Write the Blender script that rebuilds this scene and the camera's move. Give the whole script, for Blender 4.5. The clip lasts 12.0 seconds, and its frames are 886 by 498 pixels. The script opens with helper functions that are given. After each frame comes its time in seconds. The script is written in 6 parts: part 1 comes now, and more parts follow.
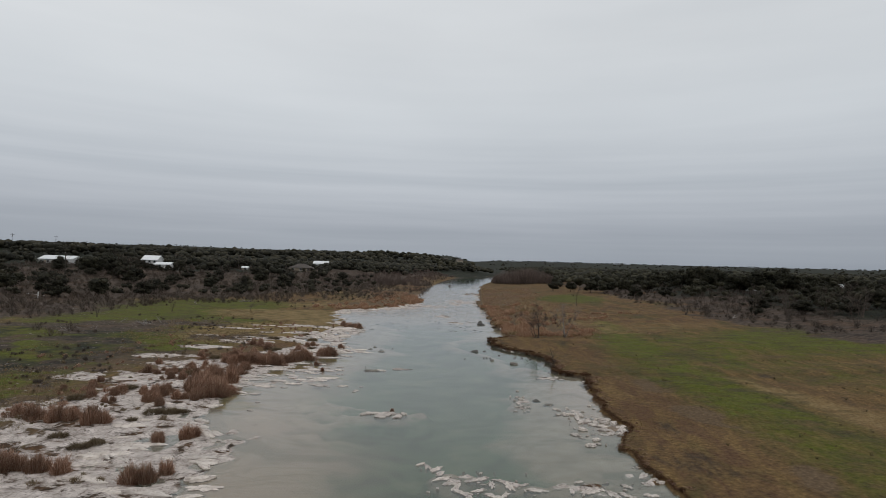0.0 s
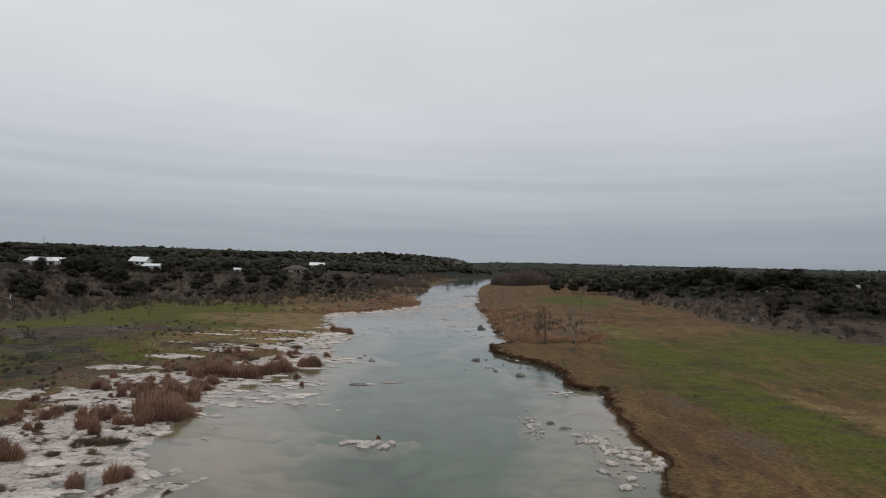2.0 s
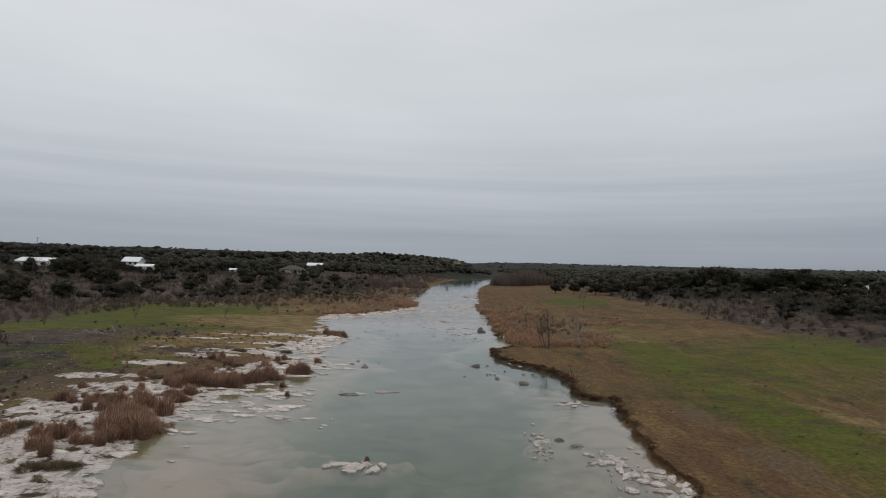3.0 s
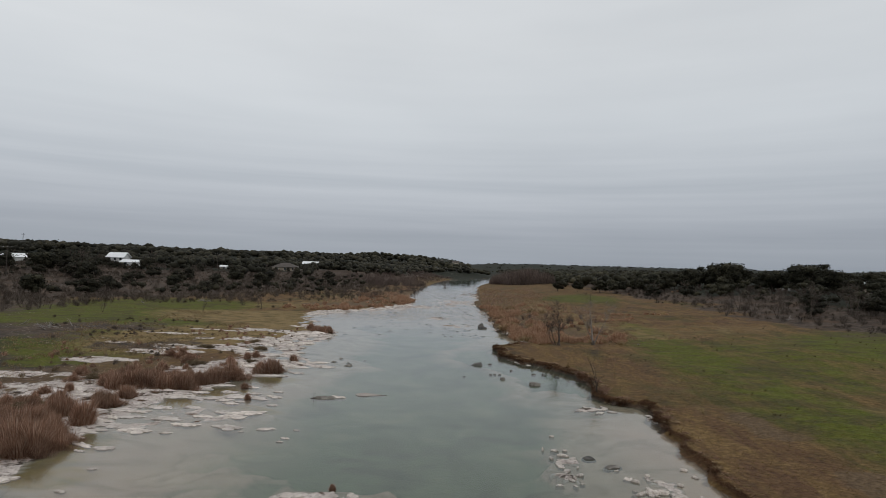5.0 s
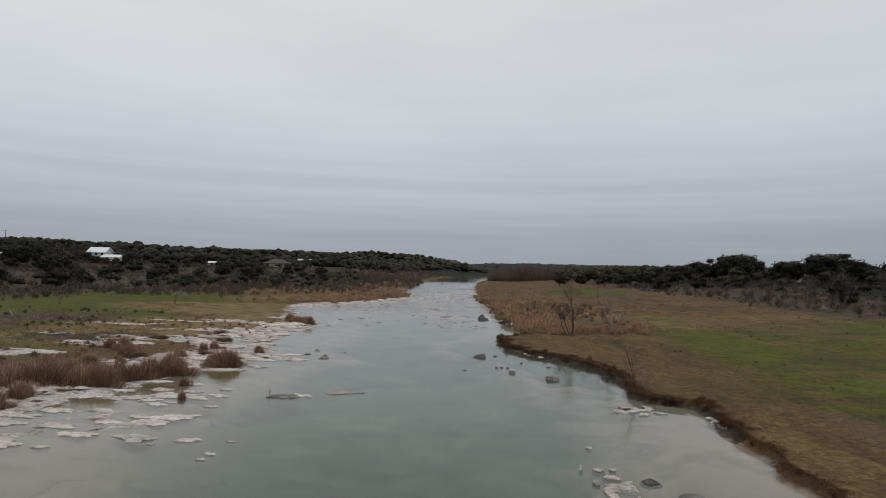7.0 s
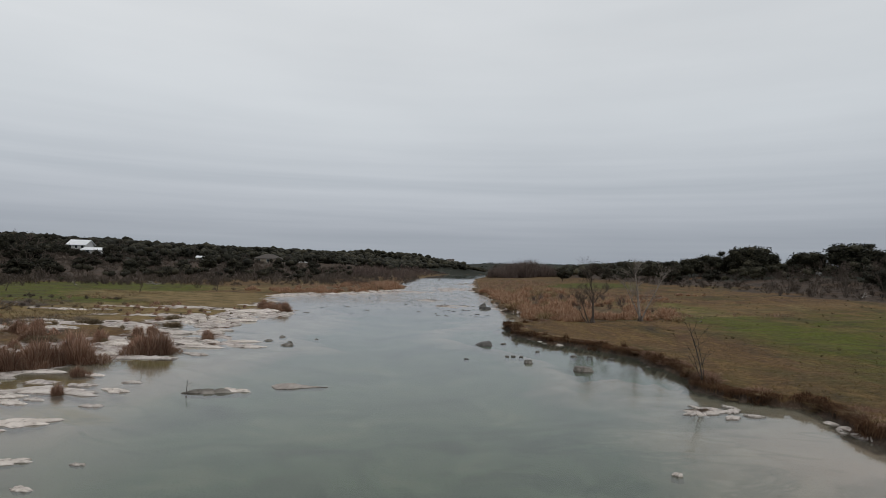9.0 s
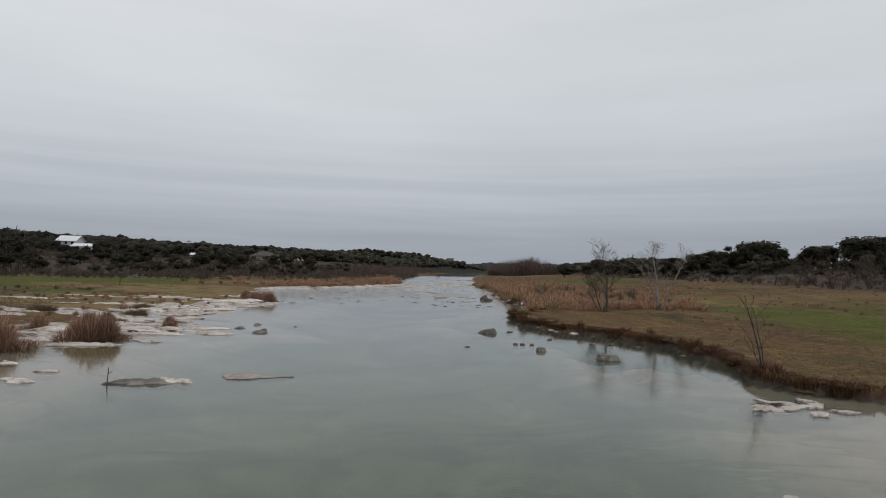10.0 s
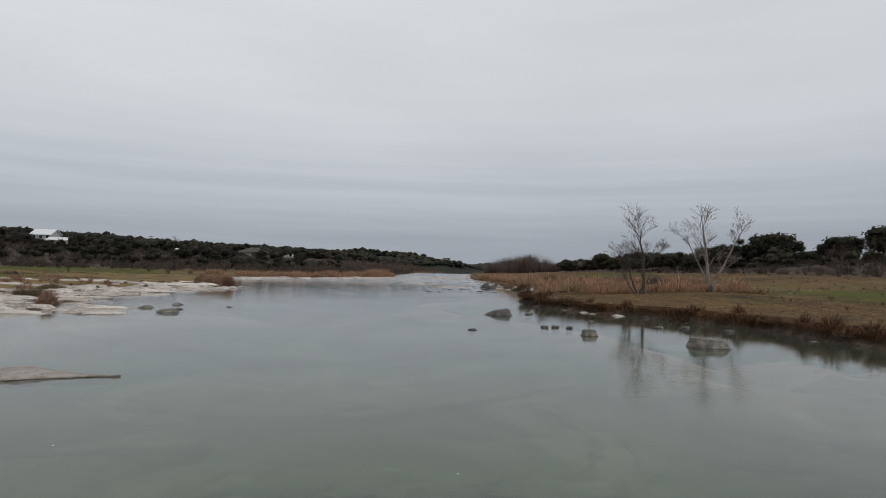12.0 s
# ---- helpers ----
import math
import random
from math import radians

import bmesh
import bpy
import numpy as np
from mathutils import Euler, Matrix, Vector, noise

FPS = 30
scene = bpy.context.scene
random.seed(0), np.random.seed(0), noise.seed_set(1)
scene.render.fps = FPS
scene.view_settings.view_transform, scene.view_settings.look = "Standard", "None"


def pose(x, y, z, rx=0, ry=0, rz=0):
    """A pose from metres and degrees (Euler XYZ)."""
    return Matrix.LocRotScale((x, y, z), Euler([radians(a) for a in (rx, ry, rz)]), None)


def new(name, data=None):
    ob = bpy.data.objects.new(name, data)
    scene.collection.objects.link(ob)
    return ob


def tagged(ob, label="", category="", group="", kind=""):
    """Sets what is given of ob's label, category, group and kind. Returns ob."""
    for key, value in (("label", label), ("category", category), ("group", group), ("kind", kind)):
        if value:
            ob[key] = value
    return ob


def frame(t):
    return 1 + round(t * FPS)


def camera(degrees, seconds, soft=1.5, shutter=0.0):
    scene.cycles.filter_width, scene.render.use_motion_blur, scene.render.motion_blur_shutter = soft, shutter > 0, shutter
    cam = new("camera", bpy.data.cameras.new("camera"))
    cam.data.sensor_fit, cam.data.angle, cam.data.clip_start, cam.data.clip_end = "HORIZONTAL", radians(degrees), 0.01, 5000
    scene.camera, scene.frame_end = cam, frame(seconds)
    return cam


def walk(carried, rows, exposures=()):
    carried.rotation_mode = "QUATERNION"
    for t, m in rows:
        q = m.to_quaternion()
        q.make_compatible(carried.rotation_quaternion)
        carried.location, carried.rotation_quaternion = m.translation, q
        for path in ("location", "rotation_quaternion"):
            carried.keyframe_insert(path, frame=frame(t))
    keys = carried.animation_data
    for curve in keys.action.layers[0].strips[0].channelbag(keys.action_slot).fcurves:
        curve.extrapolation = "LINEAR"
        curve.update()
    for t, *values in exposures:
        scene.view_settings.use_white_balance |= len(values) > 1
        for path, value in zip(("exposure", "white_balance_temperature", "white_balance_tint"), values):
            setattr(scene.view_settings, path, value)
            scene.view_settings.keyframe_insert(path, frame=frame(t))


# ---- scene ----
# camera: seconds, eye x y z, yaw to the left, pitch up, roll
cam = camera(74.0, 12.0, soft=0.8)
PATH = [
    (0, 0.890, -4.350, 12.392, 1.924, 1.472, 1.637),
    (0.5, 0.849, -2.386, 12.264, 1.884, 1.529, 1.584),
    (1, 0.796, -0.311, 12.160, 1.845, 1.576, 1.561),
    (1.5, 0.779, 1.843, 12.092, 1.806, 1.614, 1.538),
    (2, 0.750, 4.126, 12.043, 1.757, 1.641, 1.515),
    (2.5, 0.746, 6.305, 12.013, 1.727, 1.668, 1.482),
    (3, 0.748, 8.650, 12.007, 1.668, 1.675, 1.489),
    (5, 0.735, 18.330, 10.093, 1.527, 1.808, 1.628),
    (5.5, 0.730, 20.898, 9.477, 1.460, 1.786, 1.568),
    (6, 0.724, 23.471, 8.897, 1.402, 1.785, 1.507),
    (6.5, 0.719, 26.045, 8.274, 1.335, 1.833, 1.457),
    (7, 0.713, 28.625, 7.694, 1.268, 1.852, 1.397),
    (9, 0.699, 38.947, 5.253, 1.043, 1.902, 1.455),
    (9.5, 0.731, 41.605, 4.546, 1.015, 1.909, 1.423),
    (10, 0.770, 44.244, 3.839, 0.988, 1.926, 1.401),
    (10.5, 0.783, 46.944, 3.217, 0.900, 1.933, 1.419),
    (11, 0.803, 49.608, 2.657, 0.850, 1.960, 1.437),
    (11.5, 0.813, 52.170, 2.181, 0.770, 2.005, 1.443),
    (12, 0.803, 54.720, 1.889, 0.640, 2.021, 1.379),
]
walk(cam, [(t, pose(x, y, z, 0, 0, yaw) @ pose(0, 0, 0, 90 + pitch) @ pose(0, 0, 0, 0, 0, roll)) for t, x, y, z, yaw, pitch, roll in PATH])
# ---- light: an overcast winter sky and a veiled sun ----
SUN_EL, SUN_AZ = 42.0, 150.0
world = bpy.data.worlds.new("overcast_sky")
scene.world = world
world.use_nodes = True
wt = world.node_tree
wt.nodes.clear()


def wnode(kind, **values):
    n = wt.nodes.new(kind)
    for k, v in values.items():
        n.inputs[k.replace("_", " ")].default_value = v
    return n


def ramp(nt, stops, interp="LINEAR"):
    n = nt.nodes.new("ShaderNodeValToRGB")
    n.color_ramp.interpolation = interp
    el = n.color_ramp.elements
    while len(el) < len(stops):
        el.new(0.5)
    for e, (p, c) in zip(el, stops):
        e.position = p
        e.color = (*c, 1) if len(c) == 3 else c
    return n


coord = wt.nodes.new("ShaderNodeTexCoord")
sep = wt.nodes.new("ShaderNodeSeparateXYZ")
wt.links.new(coord.outputs["Generated"], sep.inputs[0])
# cloud deck: brighter overhead, slate grey towards the horizon
deck = ramp(wt, [(0.0, (0.31, 0.345, 0.395)), (0.06, (0.37, 0.40, 0.45)), (0.14, (0.50, 0.535, 0.58)),
                 (0.24, (0.62, 0.655, 0.69)), (0.36, (0.685, 0.712, 0.738)), (0.6, (0.735, 0.758, 0.785)), (1.0, (0.80, 0.82, 0.84))])
wt.links.new(sep.outputs["Z"], deck.inputs[0])
# flat streaks low in the sky, soft billows above
stretch = wt.nodes.new("ShaderNodeMapping")
stretch.inputs["Scale"].default_value = (0.9, 0.9, 26.0)
wt.links.new(coord.outputs["Generated"], stretch.inputs[0])
streak = wnode("ShaderNodeTexNoise", Scale=1.7, Detail=4.0, Roughness=0.5, Distortion=0.15)
wt.links.new(stretch.outputs[0], streak.inputs["Vector"])
soft_map = wt.nodes.new("ShaderNodeMapping")
soft_map.inputs["Scale"].default_value = (1.0, 1.0, 4.5)
wt.links.new(coord.outputs["Generated"], soft_map.inputs[0])
billow = wnode("ShaderNodeTexNoise", Scale=1.5, Detail=4.0, Roughness=0.5)
wt.links.new(soft_map.outputs[0], billow.inputs["Vector"])
streak_gain = ramp(wt, [(0.3, (0.915, 0.923, 0.93)), (0.7, (1.075, 1.067, 1.06))])
low_down = ramp(wt, [(0.0, (0.5, 0.5, 0.5)), (0.05, (1, 1, 1)), (0.13, (1, 1, 1)), (0.24, (0.12, 0.12, 0.12)), (1.0, (0.05, 0.05, 0.05))])
wt.links.new(sep.outputs["Z"], low_down.inputs[0])
billow_gain = ramp(wt, [(0.3, (0.93, 0.935, 0.94)), (0.7, (1.045, 1.043, 1.04))])
wt.links.new(streak.outputs["Fac"], streak_gain.inputs[0])
wt.links.new(billow.outputs["Fac"], billow_gain.inputs[0])


def wmix(mode, fac, a, b):
    n = wt.nodes.new("ShaderNodeMix")
    n.data_type, n.blend_type = "RGBA", mode
    if hasattr(fac, "is_linked"):
        wt.links.new(fac, n.inputs[0])
    else:
        n.inputs[0].default_value = fac
    wt.links.new(a, n.inputs[6])
    wt.links.new(b, n.inputs[7])
    return n.outputs[2]


side = ramp(wt, [(0.0, (1.04, 1.035, 1.03)), (1.0, (0.92, 0.925, 0.93))])
span = wt.nodes.new("ShaderNodeMath")
span.operation = "MULTIPLY_ADD"
span.inputs[1].default_value, span.inputs[2].default_value = 0.7, 0.5
wt.links.new(sep.outputs["X"], span.inputs[0])
wt.links.new(span.outputs[0], side.inputs[0])
clouds = wmix("MULTIPLY", 1.0, side.outputs[0], wmix("MULTIPLY", 1.0, wmix("MULTIPLY", low_down.outputs[0], deck.outputs[0], streak_gain.outputs[0]), billow_gain.outputs[0]))
clear = wt.nodes.new("ShaderNodeTexSky")
clear.sky_type, clear.sun_disc = "NISHITA", False
clear.sun_elevation, clear.sun_rotation = radians(SUN_EL), radians(SUN_AZ)
cloud_back, clear_back = wnode("ShaderNodeBackground", Strength=1.0), wnode("ShaderNodeBackground", Strength=0.05)
wt.links.new(clouds, cloud_back.inputs["Color"])
wt.links.new(clear.outputs[0], clear_back.inputs["Color"])
veil = wnode("ShaderNodeMixShader", Fac=0.04)
wt.links.new(cloud_back.outputs[0], veil.inputs[1])
wt.links.new(clear_back.outputs[0], veil.inputs[2])
wout = wt.nodes.new("ShaderNodeOutputWorld")
wt.links.new(veil.outputs[0], wout.inputs["Surface"])

sun = new("sun", bpy.data.lights.new("sun", "SUN"))
sun.data.energy, sun.data.angle, sun.data.color = 0.5, radians(40), (1.0, 0.97, 0.93)
sun.matrix_world = pose(0, 0, 200, 90 - SUN_EL, 0, 180 - SUN_AZ)

# ---- materials ----
class Mat:
    """A node material with short ways to add nodes."""

    def __init__(self, name):
        self.m = bpy.data.materials.new(name)
        self.m.use_nodes = True
        self.nt = self.m.node_tree
        self.bsdf = self.nt.nodes["Principled BSDF"]
        self.obj = self.add("ShaderNodeTexCoord").outputs["Object"]

    def add(self, kind, **values):
        n = self.nt.nodes.new(kind)
        for k, v in values.items():
            n.inputs[k].default_value = v
        return n

    def link(self, a, b):
        self.nt.links.new(a, b)
        return self

    def noise(self, scale, detail=4.0, rough=0.55, vector=None, stretch=None, distort=0.0):
        n = self.add("ShaderNodeTexNoise", Scale=scale, Detail=detail, Roughness=rough, Distortion=distort)
        v = vector or self.obj
        if stretch:
            mp = self.add("ShaderNodeMapping", Scale=stretch)
            self.link(v, mp.inputs[0])
            v = mp.outputs[0]
        self.link(v, n.inputs["Vector"])
        return n.outputs["Fac"]

    def ramp(self, fac, *stops):
        n = ramp(self.nt, stops)
        self.link(fac, n.inputs[0])
        return n.outputs[0]

    def mix(self, fac, a, b, mode="MIX"):
        n = self.nt.nodes.new("ShaderNodeMix")
        n.data_type, n.blend_type = "RGBA", mode
        for v, s in ((fac, n.inputs[0]), (a, n.inputs[6]), (b, n.inputs[7])):
            if hasattr(v, "is_linked"):
                self.link(v, s)
            else:
                s.default_value = (*v, 1) if isinstance(v, tuple) else v
        return n.outputs[2]

    def math(self, op, a, b=0.0, clamp=False):
        n = self.nt.nodes.new("ShaderNodeMath")
        n.operation, n.use_clamp = op, clamp
        for v, s in ((a, n.inputs[0]), (b, n.inputs[1])):
            if hasattr(v, "is_linked"):
                self.link(v, s)
            else:
                s.default_value = v
        return n.outputs[0]

    def attr(self, name):
        n = self.nt.nodes.new("ShaderNodeAttribute")
        n.attribute_name = name
        return n

    def random(self):
        return self.add("ShaderNodeObjectInfo").outputs["Random"]

    def island(self):
        return self.add("ShaderNodeNewGeometry").outputs["Random Per Island"]

    def bump(self, height, strength=0.3, distance=0.05):
        b = self.add("ShaderNodeBump", Strength=strength, Distance=distance)
        self.link(height, b.inputs["Height"]).link(b.outputs[0], self.bsdf.inputs["Normal"])
        return self

    def done(self, color, rough=0.9, spec=0.3, metal=0.0):
        s = self.bsdf.inputs
        if isinstance(color, tuple):
            s["Base Color"].default_value = (*color, 1)
        else:
            self.link(color, s["Base Color"])
        s["Specular IOR Level"].default_value, s["Metallic"].default_value = spec, metal
        if hasattr(rough, "is_linked"):
            self.link(rough, s["Roughness"])
        else:
            s["Roughness"].default_value = rough
        return self.m


def ground_material():
    g = Mat("river_valley_ground")
    masks = g.add("ShaderNodeSeparateColor")
    g.link(g.attr("cover").outputs["Color"], masks.inputs[0])
    rock_m, green_m, brush_m = masks.outputs
    extra = g.add("ShaderNodeSeparateColor")
    g.link(g.attr("cover_more").outputs["Color"], extra.inputs[0])
    bed_m, rust_m, wood_m = extra.outputs
    fine, mid, broad = g.noise(3.2, 6, 0.65), g.noise(0.55, 5, 0.6), g.noise(0.09, 4, 0.55)
    tuft = g.noise(9.0, 3, 0.6)
    # grass lies in streaks along the valley, as the floods left it
    streak = g.noise(0.8, 5, 0.62, stretch=(1.0, 0.28, 1.0), distort=0.5)
    patch = g.noise(0.16, 5, 0.6, stretch=(1.0, 0.45, 1.0), distort=0.4)
    straw = g.ramp(fine, (0.25, (0.062, 0.037, 0.015)), (0.5, (0.146, 0.091, 0.036)), (0.78, (0.248, 0.165, 0.073)))
    brown = g.ramp(fine, (0.25, (0.044, 0.025, 0.014)), (0.55, (0.108, 0.060, 0.031)), (0.8, (0.182, 0.108, 0.057)))
    dark = g.ramp(fine, (0.25, (0.022, 0.016, 0.011)), (0.55, (0.050, 0.036, 0.024)), (0.8, (0.10, 0.073, 0.048)))
    olive = g.ramp(fine, (0.25, (0.034, 0.028, 0.010)), (0.55, (0.076, 0.061, 0.022)), (0.8, (0.125, 0.100, 0.042)))
    col = g.mix(g.ramp(streak, (0.40, (0, 0, 0)), (0.60, (1, 1, 1))), straw, brown)
    col = g.mix(g.ramp(patch, (0.52, (0, 0, 0)), (0.64, (1, 1, 1))), col, olive)
    col = g.mix(g.ramp(g.noise(0.33, 6, 0.65, stretch=(1.0, 0.5, 1.0)), (0.56, (0, 0, 0)), (0.68, (0.85, 0.85, 0.85))), col, dark)
    # fresh green grass
    green = g.ramp(fine, (0.25, (0.038, 0.0435, 0.005)), (0.5, (0.080, 0.0905, 0.010)), (0.8, (0.134, 0.139, 0.023)))

    def edge(mask, amount=0.55, lo=0.36, hi=0.6, with_noise=None):
        jag = g.math("MULTIPLY", g.math("SUBTRACT", with_noise or mid, 0.5), amount * 2)
        return g.ramp(g.math("ADD", mask, jag, True), (lo, (0, 0, 0)), (hi, (1, 1, 1)))

    tussock = g.ramp(g.noise(0.5, 7, 0.7, stretch=(0.55, 1.0, 1.0)), (0.44, (0, 0, 0)), (0.60, (0.75, 0.75, 0.75)))
    green = g.mix(tussock, green, g.mix(g.ramp(patch, (0.40, (0, 0, 0)), (0.58, (1, 1, 1))), olive, dark))
    col = g.mix(edge(green_m, 0.8, 0.22, 0.95, streak), col, green)
    # leafless scrub on stony soil
    third = g.add("ShaderNodeSeparateColor")
    g.link(g.attr("cover_third").outputs["Color"], third.inputs[0])
    gold_m, beige_m, pool_m = third.outputs
    gold = g.ramp(fine, (0.25, (0.115, 0.076, 0.031)), (0.5, (0.215, 0.148, 0.066)), (0.8, (0.32, 0.235, 0.118)))
    gold = g.mix(tussock, gold, olive)
    col = g.mix(edge(gold_m, 0.8, 0.25, 0.9, streak), col, gold)
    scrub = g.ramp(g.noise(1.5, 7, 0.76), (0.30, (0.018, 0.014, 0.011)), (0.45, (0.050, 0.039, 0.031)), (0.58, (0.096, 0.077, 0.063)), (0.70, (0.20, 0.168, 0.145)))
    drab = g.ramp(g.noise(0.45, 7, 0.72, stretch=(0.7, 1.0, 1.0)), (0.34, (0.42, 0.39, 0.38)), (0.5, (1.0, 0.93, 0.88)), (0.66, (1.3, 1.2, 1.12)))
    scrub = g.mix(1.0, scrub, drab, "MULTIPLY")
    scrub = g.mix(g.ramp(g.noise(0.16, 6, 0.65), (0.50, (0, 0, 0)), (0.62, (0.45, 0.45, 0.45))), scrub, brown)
    # brush_m also carries the painted undercut shade along the sod bank
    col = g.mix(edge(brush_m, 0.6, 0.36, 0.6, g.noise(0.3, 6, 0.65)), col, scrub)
    rust = g.ramp(fine, (0.25, (0.052, 0.034, 0.020)), (0.55, (0.125, 0.084, 0.048)), (0.8, (0.21, 0.145, 0.085)))
    col = g.mix(edge(rust_m, 0.6), col, rust)
    # nearly black ground between the trees, and dark mottles in meadow and pasture
    dark_floor = g.ramp(g.noise(0.25, 5, 0.65), (0.3, (0.010, 0.012, 0.008)), (0.6, (0.022, 0.024, 0.015)), (0.8, (0.045, 0.042, 0.028)))
    col = g.mix(edge(wood_m, 0.4), col, dark_floor)
    # weathered limestone: pale plates, grey bedding, cracks and soil pockets
    rock = g.ramp(g.noise(1.1, 7, 0.66), (0.22, (0.27, 0.225, 0.20)), (0.40, (0.49, 0.43, 0.39)), (0.60, (0.67, 0.60, 0.555)), (0.85, (0.79, 0.72, 0.67)))
    pits = g.ramp(g.noise(4.5, 6, 0.72), (0.33, (0.20, 0.17, 0.15)), (0.46, (1, 1, 1)))
    rock = g.mix(0.8, rock, pits, "MULTIPLY")
    layer = g.ramp(g.noise(0.9, 6, 0.7, stretch=(0.5, 1.6, 1.0), distort=1.2), (0.42, (1, 1, 1)), (0.47, (0.50, 0.45, 0.42)), (0.50, (1, 1, 1)), (0.60, (1, 1, 1)), (0.63, (0.58, 0.53, 0.50)), (0.66, (1, 1, 1)))
    rock = g.mix(0.55, rock, layer, "MULTIPLY")
    crack = g.add("ShaderNodeTexVoronoi", Scale=0.62)
    crack.feature = "DISTANCE_TO_EDGE"
    warp = g.add("ShaderNodeMapping", Scale=(1.0, 0.6, 1.0))
    bent = g.mix(0.35, g.obj, g.add("ShaderNodeTexNoise", Scale=1.5, Detail=4.0).outputs["Color"], "ADD")
    g.link(bent, warp.inputs[0]).link(warp.outputs[0], crack.inputs["Vector"])
    line = g.ramp(crack.outputs["Distance"], (0.0, (0.30, 0.26, 0.23)), (0.05, (1, 1, 1)))
    rock = g.mix(0.35, rock, line, "MULTIPLY")
    soil = g.ramp(g.noise(0.62, 7, 0.68, distort=0.5), (0.52, (0, 0, 0)), (0.60, (1, 1, 1)))
    rock = g.mix(soil, rock, g.mix(g.ramp(mid, (0.4, (0, 0, 0)), (0.6, (1, 1, 1))), brown, dark))
    fleck = g.ramp(g.noise(2.7, 3, 0.5, stretch=(1.0, 0.6, 1.0)), (0.655, (0, 0, 0)), (0.70, (1, 1, 1)))
    west = g.add("ShaderNodeSeparateXYZ")
    g.link(g.obj, west.inputs[0])
    fleck = g.math("MULTIPLY", fleck, g.math("LESS_THAN", west.outputs[0], 0.0))
    fleck = g.math("MULTIPLY", fleck, g.math("MULTIPLY", g.ramp(g.noise(0.13, 3, 0.5), (0.38, (0, 0, 0)), (0.55, (0.9, 0.9, 0.9))), g.ramp(brush_m, (0.02, (0, 0, 0)), (0.2, (1, 1, 1)))))
    col = g.mix(fleck, col, (0.40, 0.36, 0.325))
    rock_edge = edge(rock_m, 0.75, 0.40, 0.50, g.noise(0.7, 7, 0.68, stretch=(1.0, 0.6, 1.0)))
    col = g.mix(rock_edge, col, rock)
    # river bed: pale marl shoals, algae in the deeper channels
    marl = g.ramp(mid, (0.3, (0.33, 0.265, 0.215)), (0.7, (0.56, 0.46, 0.39)))
    algae = g.ramp(g.noise(0.22, 5, 0.6, distort=0.6), (0.3, (0.050, 0.092, 0.060)), (0.55, (0.125, 0.185, 0.115)), (0.8, (0.27, 0.29, 0.19)))
    deep = g.add("ShaderNodeSeparateXYZ")
    g.link(g.obj, deep.inputs[0])
    depth = g.ramp(g.math("ADD", g.math("MULTIPLY", deep.outputs[2], -1.0), g.math("MULTIPLY", g.math("SUBTRACT", broad, 0.5), 0.5)), (0.24, (0, 0, 0)), (0.52, (1, 1, 1)))
    plates = g.ramp(g.noise(0.20, 6, 0.6, stretch=(0.6, 1.0, 1.0), distort=0.8), (0.40, (0.62, 0.66, 0.62)), (0.47, (1.0, 1.0, 1.0)), (0.56, (1.05, 1.03, 1.0)), (0.585, (0.74, 0.78, 0.75)), (0.60, (1.12, 1.1, 1.08)))
    river_bed = g.mix(depth, marl, algae)
    river_bed = g.mix(g.math("MULTIPLY", beige_m, g.ramp(broad, (0.3, (0.5, 0.5, 0.5)), (0.6, (1, 1, 1)))), river_bed, (0.52, 0.41, 0.345))
    river_bed = g.mix(g.math("MULTIPLY", pool_m, g.ramp(mid, (0.3, (0.5, 0.5, 0.5)), (0.55, (1, 1, 1)))), river_bed, (0.30, 0.215, 0.040))
    river_bed = g.mix(0.85, river_bed, plates, "MULTIPLY")
    col = g.mix(bed_m, col, river_bed)
    rough_h = g.math("ADD", g.math("MULTIPLY", fine, 0.7), g.math("MULTIPLY", tuft, 0.5))
    rock_h = g.math("ADD", g.math("MULTIPLY", g.noise(1.6, 7, 0.7), 1.6), g.math("MULTIPLY", line, 0.25))
    g.bump(g.math("ADD", rough_h, g.math("MULTIPLY", rock_h, rock_edge)), 0.8, 0.16)
    return g.done(col, 0.95, 0.15)


